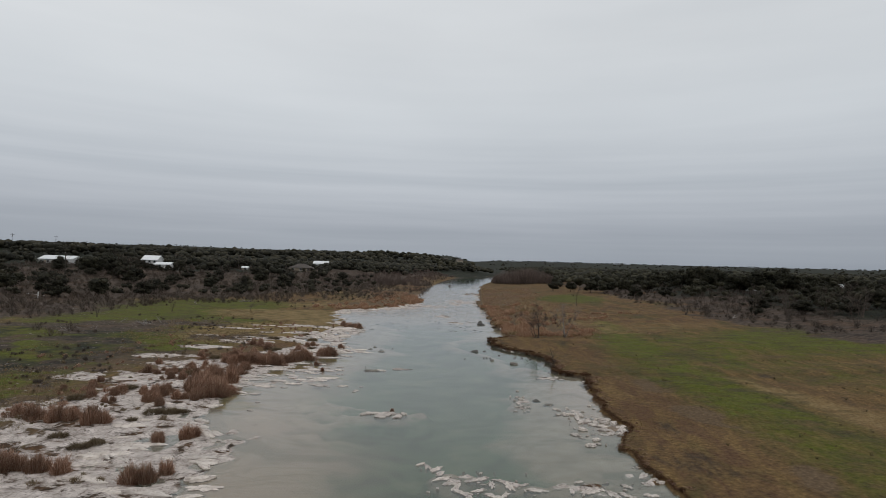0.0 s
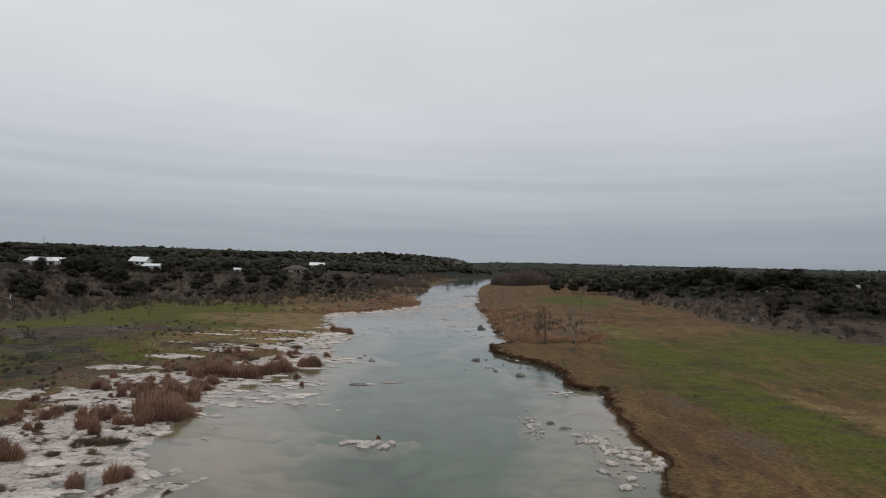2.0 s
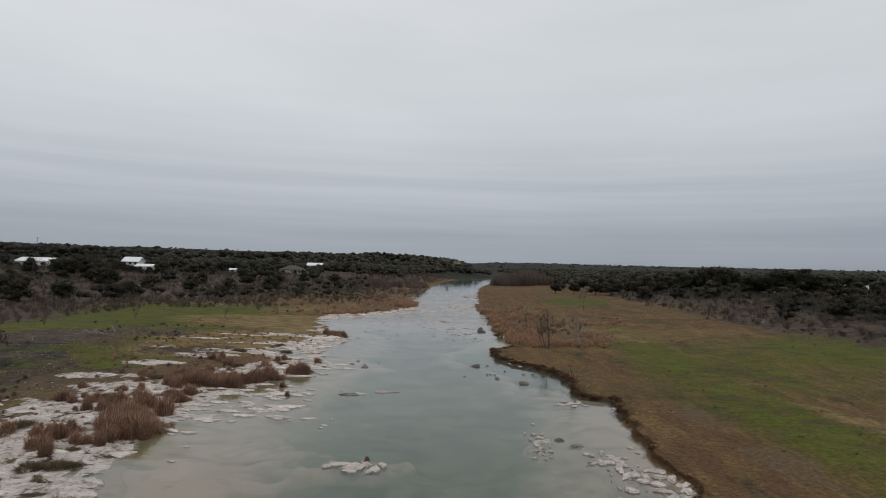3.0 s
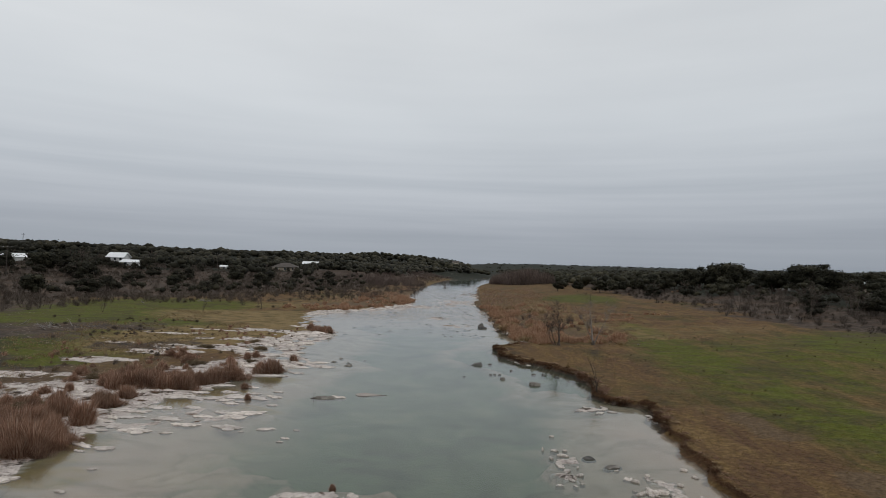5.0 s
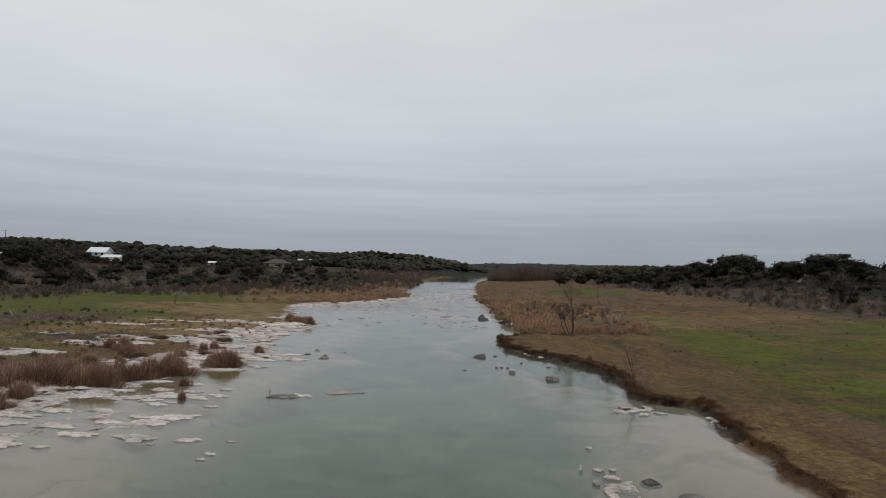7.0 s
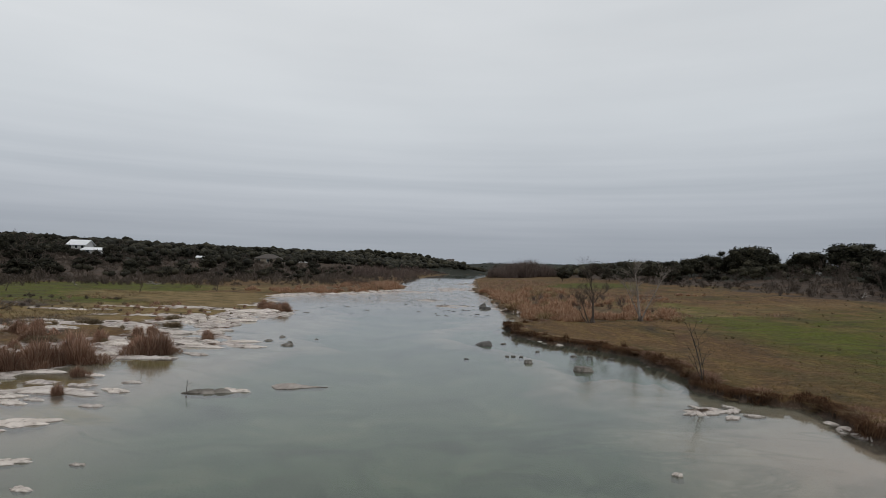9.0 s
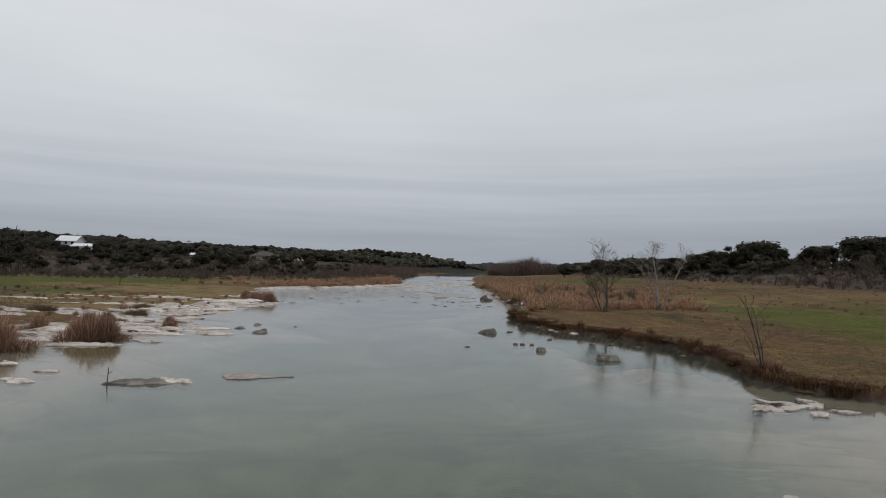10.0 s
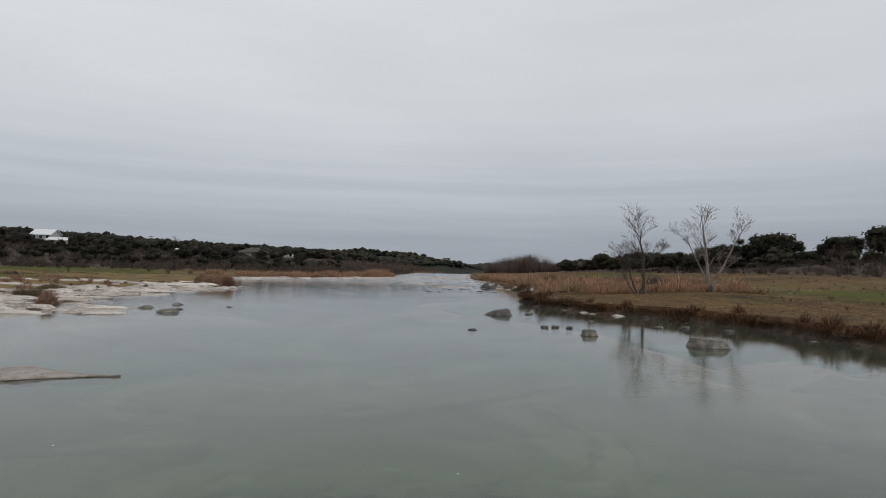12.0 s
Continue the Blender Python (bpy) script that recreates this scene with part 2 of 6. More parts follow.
def water_material():
    w = Mat("river_water")
    nt = w.nt
    nt.nodes.remove(w.bsdf)
    ripple = w.noise(3.0, 4, 0.6, stretch=(1.0, 0.6, 1.0))
    chop = w.ramp(w.noise(0.10, 3, 0.55), (0.35, (0.35, 0.35, 0.35)), (0.7, (1, 1, 1)))
    riffle = w.attr("riffle").outputs["Fac"]
    wave = w.noise(1.1, 4, 0.65, stretch=(0.7, 1.5, 1.0))
    h = w.math("ADD", w.math("MULTIPLY", ripple, w.math("MULTIPLY", chop, 0.08)), w.math("MULTIPLY", wave, w.math("MULTIPLY", riffle, 1.6)))
    h = w.math("ADD", h, w.math("MULTIPLY", w.noise(2.6, 2, 0.5, stretch=(0.8, 4.0, 1.0), distort=0.3), w.math("MULTIPLY", chop, 0.08)))
    b = w.add("ShaderNodeBump", Strength=0.4, Distance=0.09)
    w.link(h, b.inputs["Height"])
    gloss = w.add("ShaderNodeBsdfGlossy")
    w.link(w.math("ADD", w.math("MULTIPLY", riffle, 0.10), 0.05), gloss.inputs["Roughness"])
    gloss.inputs["Color"].default_value = (0.98, 0.98, 0.98, 1)
    silt = w.add("ShaderNodeBsdfDiffuse")
    cloud = w.noise(0.07, 6, 0.6, distort=0.9)
    shallow = w.attr("shallow").outputs["Fac"]
    milky = w.mix(w.math("MULTIPLY", shallow, w.ramp(w.noise(0.16, 4, 0.6, distort=0.4), (0.3, (0.35, 0.35, 0.35)), (0.6, (1, 1, 1)))), w.ramp(cloud, (0.3, (0.125, 0.152, 0.122)), (0.7, (0.225, 0.243, 0.192))), (0.40, 0.318, 0.262))
    w.link(milky, silt.inputs["Color"])
    clear = w.add("ShaderNodeBsdfTransparent")
    clear.inputs["Color"].default_value = (0.885, 0.925, 0.865, 1)
    body = w.add("ShaderNodeMixShader", Fac=0.25)
    w.link(clear.outputs[0], body.inputs[1]).link(silt.outputs[0], body.inputs[2])
    fres = w.add("ShaderNodeFresnel", IOR=1.33)
    top = w.add("ShaderNodeMixShader")
    w.link(b.outputs[0], gloss.inputs["Normal"]).link(b.outputs[0], fres.inputs["Normal"])
    w.link(fres.outputs[0], top.inputs[0]).link(body.outputs[0], top.inputs[1]).link(gloss.outputs[0], top.inputs[2])
    w.link(top.outputs[0], nt.nodes["Material Output"].inputs["Surface"])
    return w.m


def stone_material(name, dark, mid, light, wet=0.75):
    s = Mat(name)
    n = s.noise(2.4, 7, 0.68)
    col = s.ramp(n, (0.25, dark), (0.5, mid), (0.75, light))
    col = s.mix(0.8, col, s.ramp(s.noise(9.0, 5, 0.7), (0.3, (0.35, 0.32, 0.29)), (0.45, (1, 1, 1))), "MULTIPLY")
    tone = s.ramp(s.random(), (0.0, (0.78, 0.77, 0.76)), (1.0, (1.08, 1.06, 1.03)))
    col = s.mix(1.0, col, tone, "MULTIPLY")
    # tide stain just over the waterline
    pos = s.add("ShaderNodeNewGeometry")
    z = s.add("ShaderNodeSeparateXYZ")
    s.link(pos.outputs["Position"], z.inputs[0])
    stain = s.ramp(s.math("ADD", z.outputs[2], s.math("MULTIPLY", s.math("SUBTRACT", n, 0.5), 0.06)), (0.0, (0.36, 0.33, 0.30)), (0.028, (1, 1, 1)))
    col = s.mix(wet, col, stain, "MULTIPLY")
    s.bump(s.math("ADD", n, s.noise(14.0, 4, 0.7)), 0.6, 0.05)
    return s.done(col, 0.85, 0.3)


def thin(b, col, share):
    """Blades and leaves let part of the light through."""
    back = b.add("ShaderNodeBsdfTranslucent")
    b.link(col, back.inputs["Color"])
    both = b.add("ShaderNodeMixShader", Fac=share)
    b.link(b.bsdf.outputs[0], both.inputs[1]).link(back.outputs[0], both.inputs[2])
    b.link(both.outputs[0], b.nt.nodes["Material Output"].inputs["Surface"])


def blade_material(name, *stops, per_object=0.25, share=0.45):
    b = Mat(name)
    col = b.ramp(b.island(), *stops)
    tone = b.ramp(b.random(), (0.0, (1 - per_object,) * 3), (1.0, (1 + per_object, 1 + per_object * 0.9, 1 + per_object * 0.8)))
    col = b.mix(1.0, col, tone, "MULTIPLY")
    thin(b, col, share)
    return b.done(col, 0.8, 0.15)


def leaf_material(name, *stops):
    b = Mat(name)
    col = b.ramp(b.island(), *stops)
    col = b.mix(0.6, col, b.ramp(b.noise(0.035, 3), (0.35, (0.65, 0.68, 0.66)), (0.65, (1.25, 1.2, 1.1))), "MULTIPLY")
    col = b.mix(0.7, col, b.ramp(b.random(), (0.0, (0.8, 0.82, 0.8)), (1.0, (1.2, 1.15, 1.1))), "MULTIPLY")
    return b.done(col, 0.75, 0.12)


def bark_material(name, dark, light):
    b = Mat(name)
    n = b.noise(6.0, 5, 0.65, stretch=(1, 1, 0.35))
    b.bump(n, 0.5, 0.03)
    return b.done(b.ramp(n, (0.3, dark), (0.7, light)), 0.9, 0.2)


def paint_material(name, base, rough=0.6, grime=0.25, ribs=0.0):
    p = Mat(name)
    n = p.noise(0.7, 5, 0.6)
    col = p.mix(grime, p.ramp(p.noise(0.15, 2), (0.3, base), (0.7, tuple(min(1, c * 1.06) for c in base))), p.ramp(n, (0.3, (0.55, 0.52, 0.48)), (0.6, (1, 1, 1))), "MULTIPLY")
    if ribs:
        wv = p.add("ShaderNodeTexWave", Scale=ribs)
        p.link(p.obj, wv.inputs["Vector"])
        p.bump(wv.outputs["Fac"], 0.4, 0.03)
    return p.done(col, rough, 0.4)


M_GROUND, M_WATER = ground_material(), water_material()
M_LIME = stone_material("pale_limestone", (0.32, 0.28, 0.25), (0.57, 0.515, 0.475), (0.76, 0.71, 0.665))
M_GREY = stone_material("grey_boulder_stone", (0.065, 0.060, 0.053), (0.150, 0.137, 0.121), (0.34, 0.315, 0.285))
M_DARKROCK = stone_material("dark_wet_stone", (0.045, 0.042, 0.04), (0.10, 0.095, 0.09), (0.21, 0.20, 0.19), 0.5)
M_LEDGE = stone_material("grey_limestone_ledge", (0.20, 0.175, 0.155), (0.36, 0.32, 0.29), (0.50, 0.46, 0.425))
M_TANROCK = stone_material("brown_boulder_stone", (0.10, 0.075, 0.055), (0.21, 0.165, 0.125), (0.34, 0.28, 0.225), 0.5)
M_RUST = blade_material("rust_bunchgrass", (0.0, (0.118, 0.066, 0.044)), (0.4, (0.265, 0.155, 0.106)), (0.75, (0.38, 0.242, 0.172)), (1.0, (0.53, 0.40, 0.31)), share=0.55)
M_SEDGE = blade_material("dark_russet_sedge", (0.0, (0.050, 0.024, 0.014)), (0.4, (0.118, 0.061, 0.034)), (0.75, (0.190, 0.108, 0.060)), (1.0, (0.28, 0.185, 0.108)))
M_LAWN = blade_material("winter_lawn", (0.0, (0.054, 0.037, 0.012)), (0.4, (0.112, 0.080, 0.029)), (0.75, (0.170, 0.126, 0.050)), (1.0, (0.24, 0.186, 0.088)))
M_REED = blade_material("tan_rust_reeds", (0.0, (0.130, 0.070, 0.043)), (0.4, (0.295, 0.172, 0.108)), (0.75, (0.42, 0.268, 0.175)), (1.0, (0.57, 0.43, 0.31)), share=0.55)
M_MAT = blade_material("brown_olive_mat", (0.0, (0.085, 0.064, 0.036)), (0.5, (0.185, 0.140, 0.088)), (1.0, (0.30, 0.24, 0.17)), share=0.5)
M_STRAW = blade_material("straw_bunchgrass", (0.0, (0.085, 0.057, 0.030)), (0.4, (0.20, 0.140, 0.074)), (0.75, (0.31, 0.232, 0.135)), (1.0, (0.42, 0.335, 0.215)))
M_OLIVE = blade_material("dull_olive_mat", (0.0, (0.045, 0.038, 0.022)), (0.5, (0.105, 0.086, 0.050)), (1.0, (0.19, 0.155, 0.10)))
M_OAK = leaf_material("live_oak_leaves", (0.0, (0.014, 0.014, 0.010)), (0.5, (0.030, 0.029, 0.019)), (1.0, (0.062, 0.058, 0.040)))
M_CEDAR = leaf_material("juniper_needles", (0.0, (0.012, 0.012, 0.009)), (0.5, (0.026, 0.025, 0.018)), (1.0, (0.055, 0.051, 0.037)))
M_TWIG = blade_material("bare_grey_twigs", (0.0, (0.030, 0.024, 0.020)), (0.5, (0.070, 0.056, 0.047)), (1.0, (0.13, 0.108, 0.092)), share=0.1)
M_WILLOW = blade_material("bare_willow_twigs", (0.0, (0.045, 0.034, 0.030)), (0.5, (0.098, 0.074, 0.064)), (1.0, (0.17, 0.132, 0.115)), share=0.1)
M_BRUSH = leaf_material("leafless_brush", (0.0, (0.034, 0.027, 0.022)), (0.5, (0.078, 0.062, 0.052)), (1.0, (0.150, 0.122, 0.105)))
M_PALEBARK = bark_material("pale_sycamore_bark", (0.11, 0.088, 0.074), (0.32, 0.28, 0.245))
M_BARK = bark_material("grey_brown_bark", (0.038, 0.029, 0.024), (0.12, 0.096, 0.08))
M_DRIFT = bark_material("bleached_driftwood", (0.12, 0.105, 0.095), (0.36, 0.33, 0.30))
M_WHITE = paint_material("white_sheet_metal", (0.56, 0.56, 0.55), 0.5, 0.3, 3.0)
M_WHITEROOF = paint_material("white_metal_roof", (0.72, 0.73, 0.74), 0.45, 0.15, 3.0)
M_TAN = paint_material("tan_stone_wall", (0.36, 0.30, 0.235), 0.85, 0.4)
M_GREYROOF = paint_material("weathered_shingle_roof", (0.085, 0.072, 0.064), 0.9, 0.5)
M_DARKGLASS = paint_material("dark_window_glass", (0.03, 0.035, 0.04), 0.08, 0.0)
M_POLE = bark_material("creosoted_pole", (0.035, 0.03, 0.026), (0.085, 0.072, 0.062))
M_GALV = paint_material("galvanised_steel", (0.42, 0.43, 0.44), 0.4, 0.3)
M_FOAM = paint_material("river_foam", (0.62, 0.63, 0.60), 0.8, 0.1)

# ---- the valley: river course, ground, water ----
# shorelines: metres along the valley, and where the water ends to either side
LEFT = [(-200, -24), (0, -13), (25, -13), (33, -15), (41, -18), (47, -20), (51, -21), (55, -21.5), (59, -21), (64, -19.2), (69, -17.8), (71.5, -16.4), (74.5, -15.4), (77.5, -13.8), (80, -14.6), (86, -18),
        (97, -17.3), (106, -17.7), (115, -22), (130, -27), (138, -27.4), (146, -24.7), (152, -19.5), (156, -16.9), (171, -12.8), (182, -10.8), (195, -11.5), (215, -15), (285, -16.3), (390, -14), (440, -11), (600, 0), (650, 34), (680, 60), (5000, 60)]
RIGHT = [(-200, 22), (0, 13.5), (28.5, 13.3), (37, 12.6), (40.5, 13.6), (54, 14), (59.5, 15), (62.8, 15), (64, 12.6), (66, 11.9), (74, 12.4), (79, 10.7), (82.5, 7.9), (87, 5.9),
         (92, 5.8), (98, 9.5), (104, 10.4), (112, 8), (119, 7.3), (135, 8), (180, 6.4), (270, 9.2), (333, 12), (370, 15), (430, 22.5), (600, 33), (650, 46), (680, 60), (5000, 60)]


# rock that lies close under the surface, or just breaks it: centre, radii, height of its crust
SHOALS = [(-4.9, 43.6, 1.9, 1.2, 0.05), (-4.9, 43.6, 4.2, 2.6, -0.12), (0.6, 29.6, 1.9, 2.0, -0.09), (3.9, 29.4, 2.6, 1.3, -0.10), (8.4, 29.2, 2.4, 1.2, -0.10), (12.4, 40.8, 1.7, 3.8, -0.20), (10.6, 46.0, 2.6, 3.4, -0.16), (6.5, 49.2, 1.3, 3.6, -0.10),
          (12.2, 31.8, 1.4, 2.2, -0.02), (11.0, 61.8, 1.7, 1.0, 0.02), (-16.0, 57.0, 4.4, 4.0, -0.13), (-18.5, 52.0, 2.6, 4.0, -0.12), (-16.5, 62.5, 3.4, 3.0, -0.11), (-14.4, 34.0, 2.2, 7.0, -0.04), (-13.5, 77.5, 2.6, 3.2, 0.0),
          (-24.5, 142.5, 2.6, 2.2, 0.04), (-18.6, 149.5, 3.4, 2.0, 0.04), (-13.2, 158.0, 2.4, 5.0, 0.02), (-11, 43, 5, 8, -0.30), (11, 55.5, 4, 8, -0.34), (9.6, 67.8, 2.6, 1.9, -0.20), (1.0, 121.0, 4.5, 3.5, 0.0), (-2.5, 135.0, 4.5, 4.0, 0.02), (-8, 165, 7, 8, 0.02), (0, 190, 8, 18, 0.0), (8, 240, 9, 22, 0.0)]


def vnoise(x, y, size, seed=0):
    """Smooth value noise in 0..1, with features about that many metres across."""
    x, y = np.asarray(x, float) / size + seed * 17.31, np.asarray(y, float) / size + seed * 9.77
    ix, iy = np.floor(x), np.floor(y)
    fx, fy = x - ix, y - iy
    fx, fy = fx * fx * (3 - 2 * fx), fy * fy * (3 - 2 * fy)

    def cell(a, b):
        v = np.sin(a * 127.1 + b * 311.7 + seed * 74.7) * 43758.5453
        return v - np.floor(v)

    top = cell(ix, iy) * (1 - fx) + cell(ix + 1, iy) * fx
    low = cell(ix, iy + 1) * (1 - fx) + cell(ix + 1, iy + 1) * fx
    return top * (1 - fy) + low * fy


def fbm(x, y, size, seed=0, octaves=4):
    total, gain, norm = 0.0, 1.0, 0.0
    for k in range(octaves):
        total = total + gain * vnoise(x, y, size / 2**k, seed + k)
        norm, gain = norm + gain, gain * 0.5
    return total / norm


def sstep(a, b, v):
    t = np.clip((np.asarray(v, float) - a) / (b - a), 0, 1)
    return t * t * (3 - 2 * t)


def shores(x, y):
    """How far a place lies past the left and the right waterline (inland is positive)."""
    y = np.asarray(y, float)
    left = np.interp(y, [p[0] for p in LEFT], [p[1] for p in LEFT])
    right = np.interp(y, [p[0] for p in RIGHT], [p[1] for p in RIGHT])
    near = sstep(520, 200, y) * (1 + 1.1 * sstep(105, 150, y))
    left = left + near * ((vnoise(x * 0 + 3, y, 3.2, 5) - 0.5) * 2.0 + (vnoise(x, y, 1.1, 6) - 0.5) * 0.8)
    right = right + near * ((vnoise(x * 0 + 9, y, 2.4, 7) - 0.5) * 1.3 + (vnoise(x, y, 0.9, 8) - 0.5) * 0.45)
    return left - x, x - right


def rock_zone(x, y, dl):
    """How much of the left bank is bare limestone, 0..1."""
    reach = np.interp(y, [0, 30, 42, 55, 64, 76, 84, 96, 104, 110, 125, 150, 172, 180, 230], [20, 20, 17, 13, 11, 11, 9, 9, 6, 3, 2.5, 4, 3, 0.5, 0.3])
    patch = fbm(x, y, 7.0, 21, 3)
    z = sstep(1.12, 0.62, dl / reach + (patch - 0.5) * 0.9)
    return z * sstep(-2.0, -0.6, dl)


def height(x, y):
    x, y = np.asarray(x, float), np.asarray(y, float)
    dl, dr = shores(x, y)
    r = np.hypot(x, y)
    # left: stepped rock shelf, flat meadow, scrub slope, wooded hill
    shelf = 0.10 * sstep(0, 1.2, dl) + 0.22 * sstep(1, 14, dl) + 0.45 * sstep(12, 40, dl)
    rz = rock_zone(x, y, dl)
    ledge = fbm(x, y, 3.4, 31, 4)
    step = np.floor(ledge * 9) / 9 + sstep(0.75, 1.0, ledge * 9 % 1) / 9
    left = shelf + rz * sstep(0, 2, dl) * (step - 0.5) * 0.75 + (1 - rz) * sstep(2, 12, dl) * (fbm(x, y, 2.2, 41, 3) - 0.5) * 0.22
    foot = np.interp(np.degrees(np.arctan2(x, np.maximum(y, 1))), [-40, -30, -14, -4, 5], [335, 345, 545, 800, 900])
    hill = sstep(0.98, 1.34, r / foot)
    rise = sstep(40, 112, dl * 0.6 + (y - 150) * 0.3) * sstep(4, 60, dl)
    left = left + 5.7 * rise + np.interp(foot, [335, 345, 545], [7.4, 8.0, 10.5]) * hill * sstep(25, 130, dl) + (fbm(x, y, 90, 51, 3) - 0.5) * 5 * sstep(60, 260, dl)
    left = left + (fbm(x, y, 6, 52, 3) - 0.5) * 0.9 * rise
    # right: undercut sod bank, sloping pasture, stony rise, level woods
    right = 0.42 * sstep(0, 0.36, dr) + 0.35 * sstep(0.5, 12, dr) + 1.45 * sstep(14, 48, dr) + 3.6 * sstep(44, 92, dr) + (fbm(x, y, 3.5, 61, 3) - 0.5) * 0.30 * sstep(1, 8, dr)
    right = right * (1 - 0.45 * sstep(52, 40, y) * sstep(6, 0, dr))
    right = right + (fbm(x, y, 70, 62, 3) - 0.5) * 3.5 * sstep(60, 220, dr) + 2.0 * sstep(120, 400, dr)
    # the river bed
    inside = np.minimum(-dl, -dr)
    shoal = fbm(x, y, 9, 71, 4)
    bed = -1.15 * (0.12 * sstep(0.0, 3.0, inside) + 0.88 * sstep(3.5, 13.0, inside)) * (0.35 + 1.0 * shoal)
    pool = np.where((y > 118) & (y < 260), 0.35, 1.0)
    bed = np.minimum(bed * pool, -0.05 * sstep(0, 0.4, inside))
    # bed lowered along the sod bank, its darker algae standing in for the bank's reflection
    bed = np.minimum(bed, -0.75 * sstep(0.1, 1.3, -dr) * sstep(64, 68, y) * sstep(98, 90, y) * sstep(8, 3, -dr))
    # ledges that come close under the surface on either side
    for cx, cy, rx, ry, top in SHOALS:
        near = sstep(1.35, 0.45, np.hypot((x - cx) / rx, (y - cy) / ry) + (fbm(x, y, 1.6, 75, 3) - 0.5) * 0.9)
        crust = top - 0.36 + 0.72 * fbm(x, y, 1.15, 72, 3) * sstep(0.2, 0.9, near)
        crust = np.where(crust > 0.03, 0.03 + (crust - 0.03) * 0.45, crust)
        bed = bed + near * np.maximum(0, crust - bed)
    z = np.where(dl > 0, left, np.where(dr > 0, right, bed))
    ridge = sstep(1500, 2600, r) * (28 + 16 * (fbm(x, y, 900, 81, 3) - 0.5)) + sstep(700, 1150, r) * 7 * sstep(0, -160, x - y * 0.02)
    return z + ridge


def zat(x, y):
    return float(height(np.array([x]), np.array([y]))[0])


def graded(*runs):
    """Coordinates from runs of (from, to, step), then growing steps out to both ends."""
    out = []
    for a, b, s in runs:
        out += list(np.arange(a, b - 1e-6, s))
    out.append(runs[-1][1])
    return out


def outward(start, step, end, grow=1.11):
    out, v = [], start
    while abs(v) < abs(end):
        v += step
        step *= grow
        out.append(v)
    return out


xs = sorted(outward(-44, -0.7, -4200)) + graded((-44, -36, 0.5), (-36, -10, 0.24), (-10, 4.4, 0.34), (4.4, 18, 0.26), (18, 44, 0.5)) + outward(44, 0.7, 4200)
ys = sorted(outward(20, -1.0, -700, 1.15)) + graded((20, 108, 0.27), (108, 180, 0.7)) + outward(180, 0.9, 4800, 1.045)
xs, ys = np.array(xs), np.array(ys)
GX, GY = np.meshgrid(xs, ys)
flat_x, flat_y = GX.ravel(), GY.ravel()
GZ = height(flat_x, flat_y)
nx, ny = len(xs), len(ys)
idx = np.arange(nx * ny).reshape(ny, nx)
quads = np.stack([idx[:-1, :-1], idx[:-1, 1:], idx[1:, 1:], idx[1:, :-1]], -1).reshape(-1, 4)


def grid_mesh(name, verts, faces, material):
    me = bpy.data.meshes.new(name)
    me.vertices.add(len(verts))
    me.vertices.foreach_set("co", np.asarray(verts, np.float32).ravel())
    n, k = faces.shape
    me.loops.add(n * k)
    me.loops.foreach_set("vertex_index", faces.astype(np.int32).ravel())
    me.polygons.add(n)
    me.polygons.foreach_set("loop_start", np.arange(0, n * k, k, dtype=np.int32))
    me.update(calc_edges=True)
    me.materials.append(material)
    return me


def smooth(me):
    me.polygons.foreach_set("use_smooth", np.ones(len(me.polygons), bool))


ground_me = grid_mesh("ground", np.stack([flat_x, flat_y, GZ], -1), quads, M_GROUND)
smooth(ground_me)
DL, DR = shores(flat_x, flat_y)
X, Y = flat_x, flat_y


def blob(cx, cy, rx, ry, turn=0.0, soft=0.35):
    c, s = math.cos(radians(turn)), math.sin(radians(turn))
    u, v = (X - cx) * c + (Y - cy) * s, -(X - cx) * s + (Y - cy) * c
    return sstep(1 + soft, 1 - soft, np.hypot(u / rx, v / ry))


on_left, on_right = DL > 0, DR > 0
rock = rock_zone(X, Y, DL) * (DL > -3) * (Y < 232) * (0.62 + 0.38 * sstep(7, 1, DL))
rock = rock * np.where((Y > 104) & (Y < 142), sstep(0.36, 0.52, fbm(X, Y, 4.5, 95, 3)), 1.0)
for cx, cy, rx, ry in ((-30.7, 80.3, 4.0, 1.5), (-26.1, 84.9, 6.5, 2.2), (-24.5, 92.4, 6.5, 2.6), (-36.5, 96.0, 4.0, 1.2), (-31.7, 53.0, 5.5, 2.6), (-29.4, 61.8, 4.5, 1.8), (-33.5, 74.0, 3.5, 1.2), (-33.0, 101.0, 3.5, 1.0),
                       (-29.0, 47.0, 4.0, 2.0), (-34.0, 66.0, 4.0, 1.3), (-27.0, 104.0, 4.0, 1.6), (-23.0, 112.0, 2.5, 1.2), (-38.0, 86.0, 2.5, 0.8)):
    rock = np.maximum(rock, on_left * blob(cx, cy, rx * 1.15, ry * 1.3, 0, 0.6) * (0.15 + 0.95 * sstep(0.36, 0.62, fbm(X, Y, 2.4, 97, 3))) * 0.8)
rock = np.maximum(rock, on_right * sstep(2.4, 0.8, DR) * (Y > 97) * (Y < 116) * 0.5)
n25, n60, n12 = fbm(X, Y, 25, 91, 3), fbm(X, Y, 60, 92, 3), fbm(X, Y, 12, 93, 3)
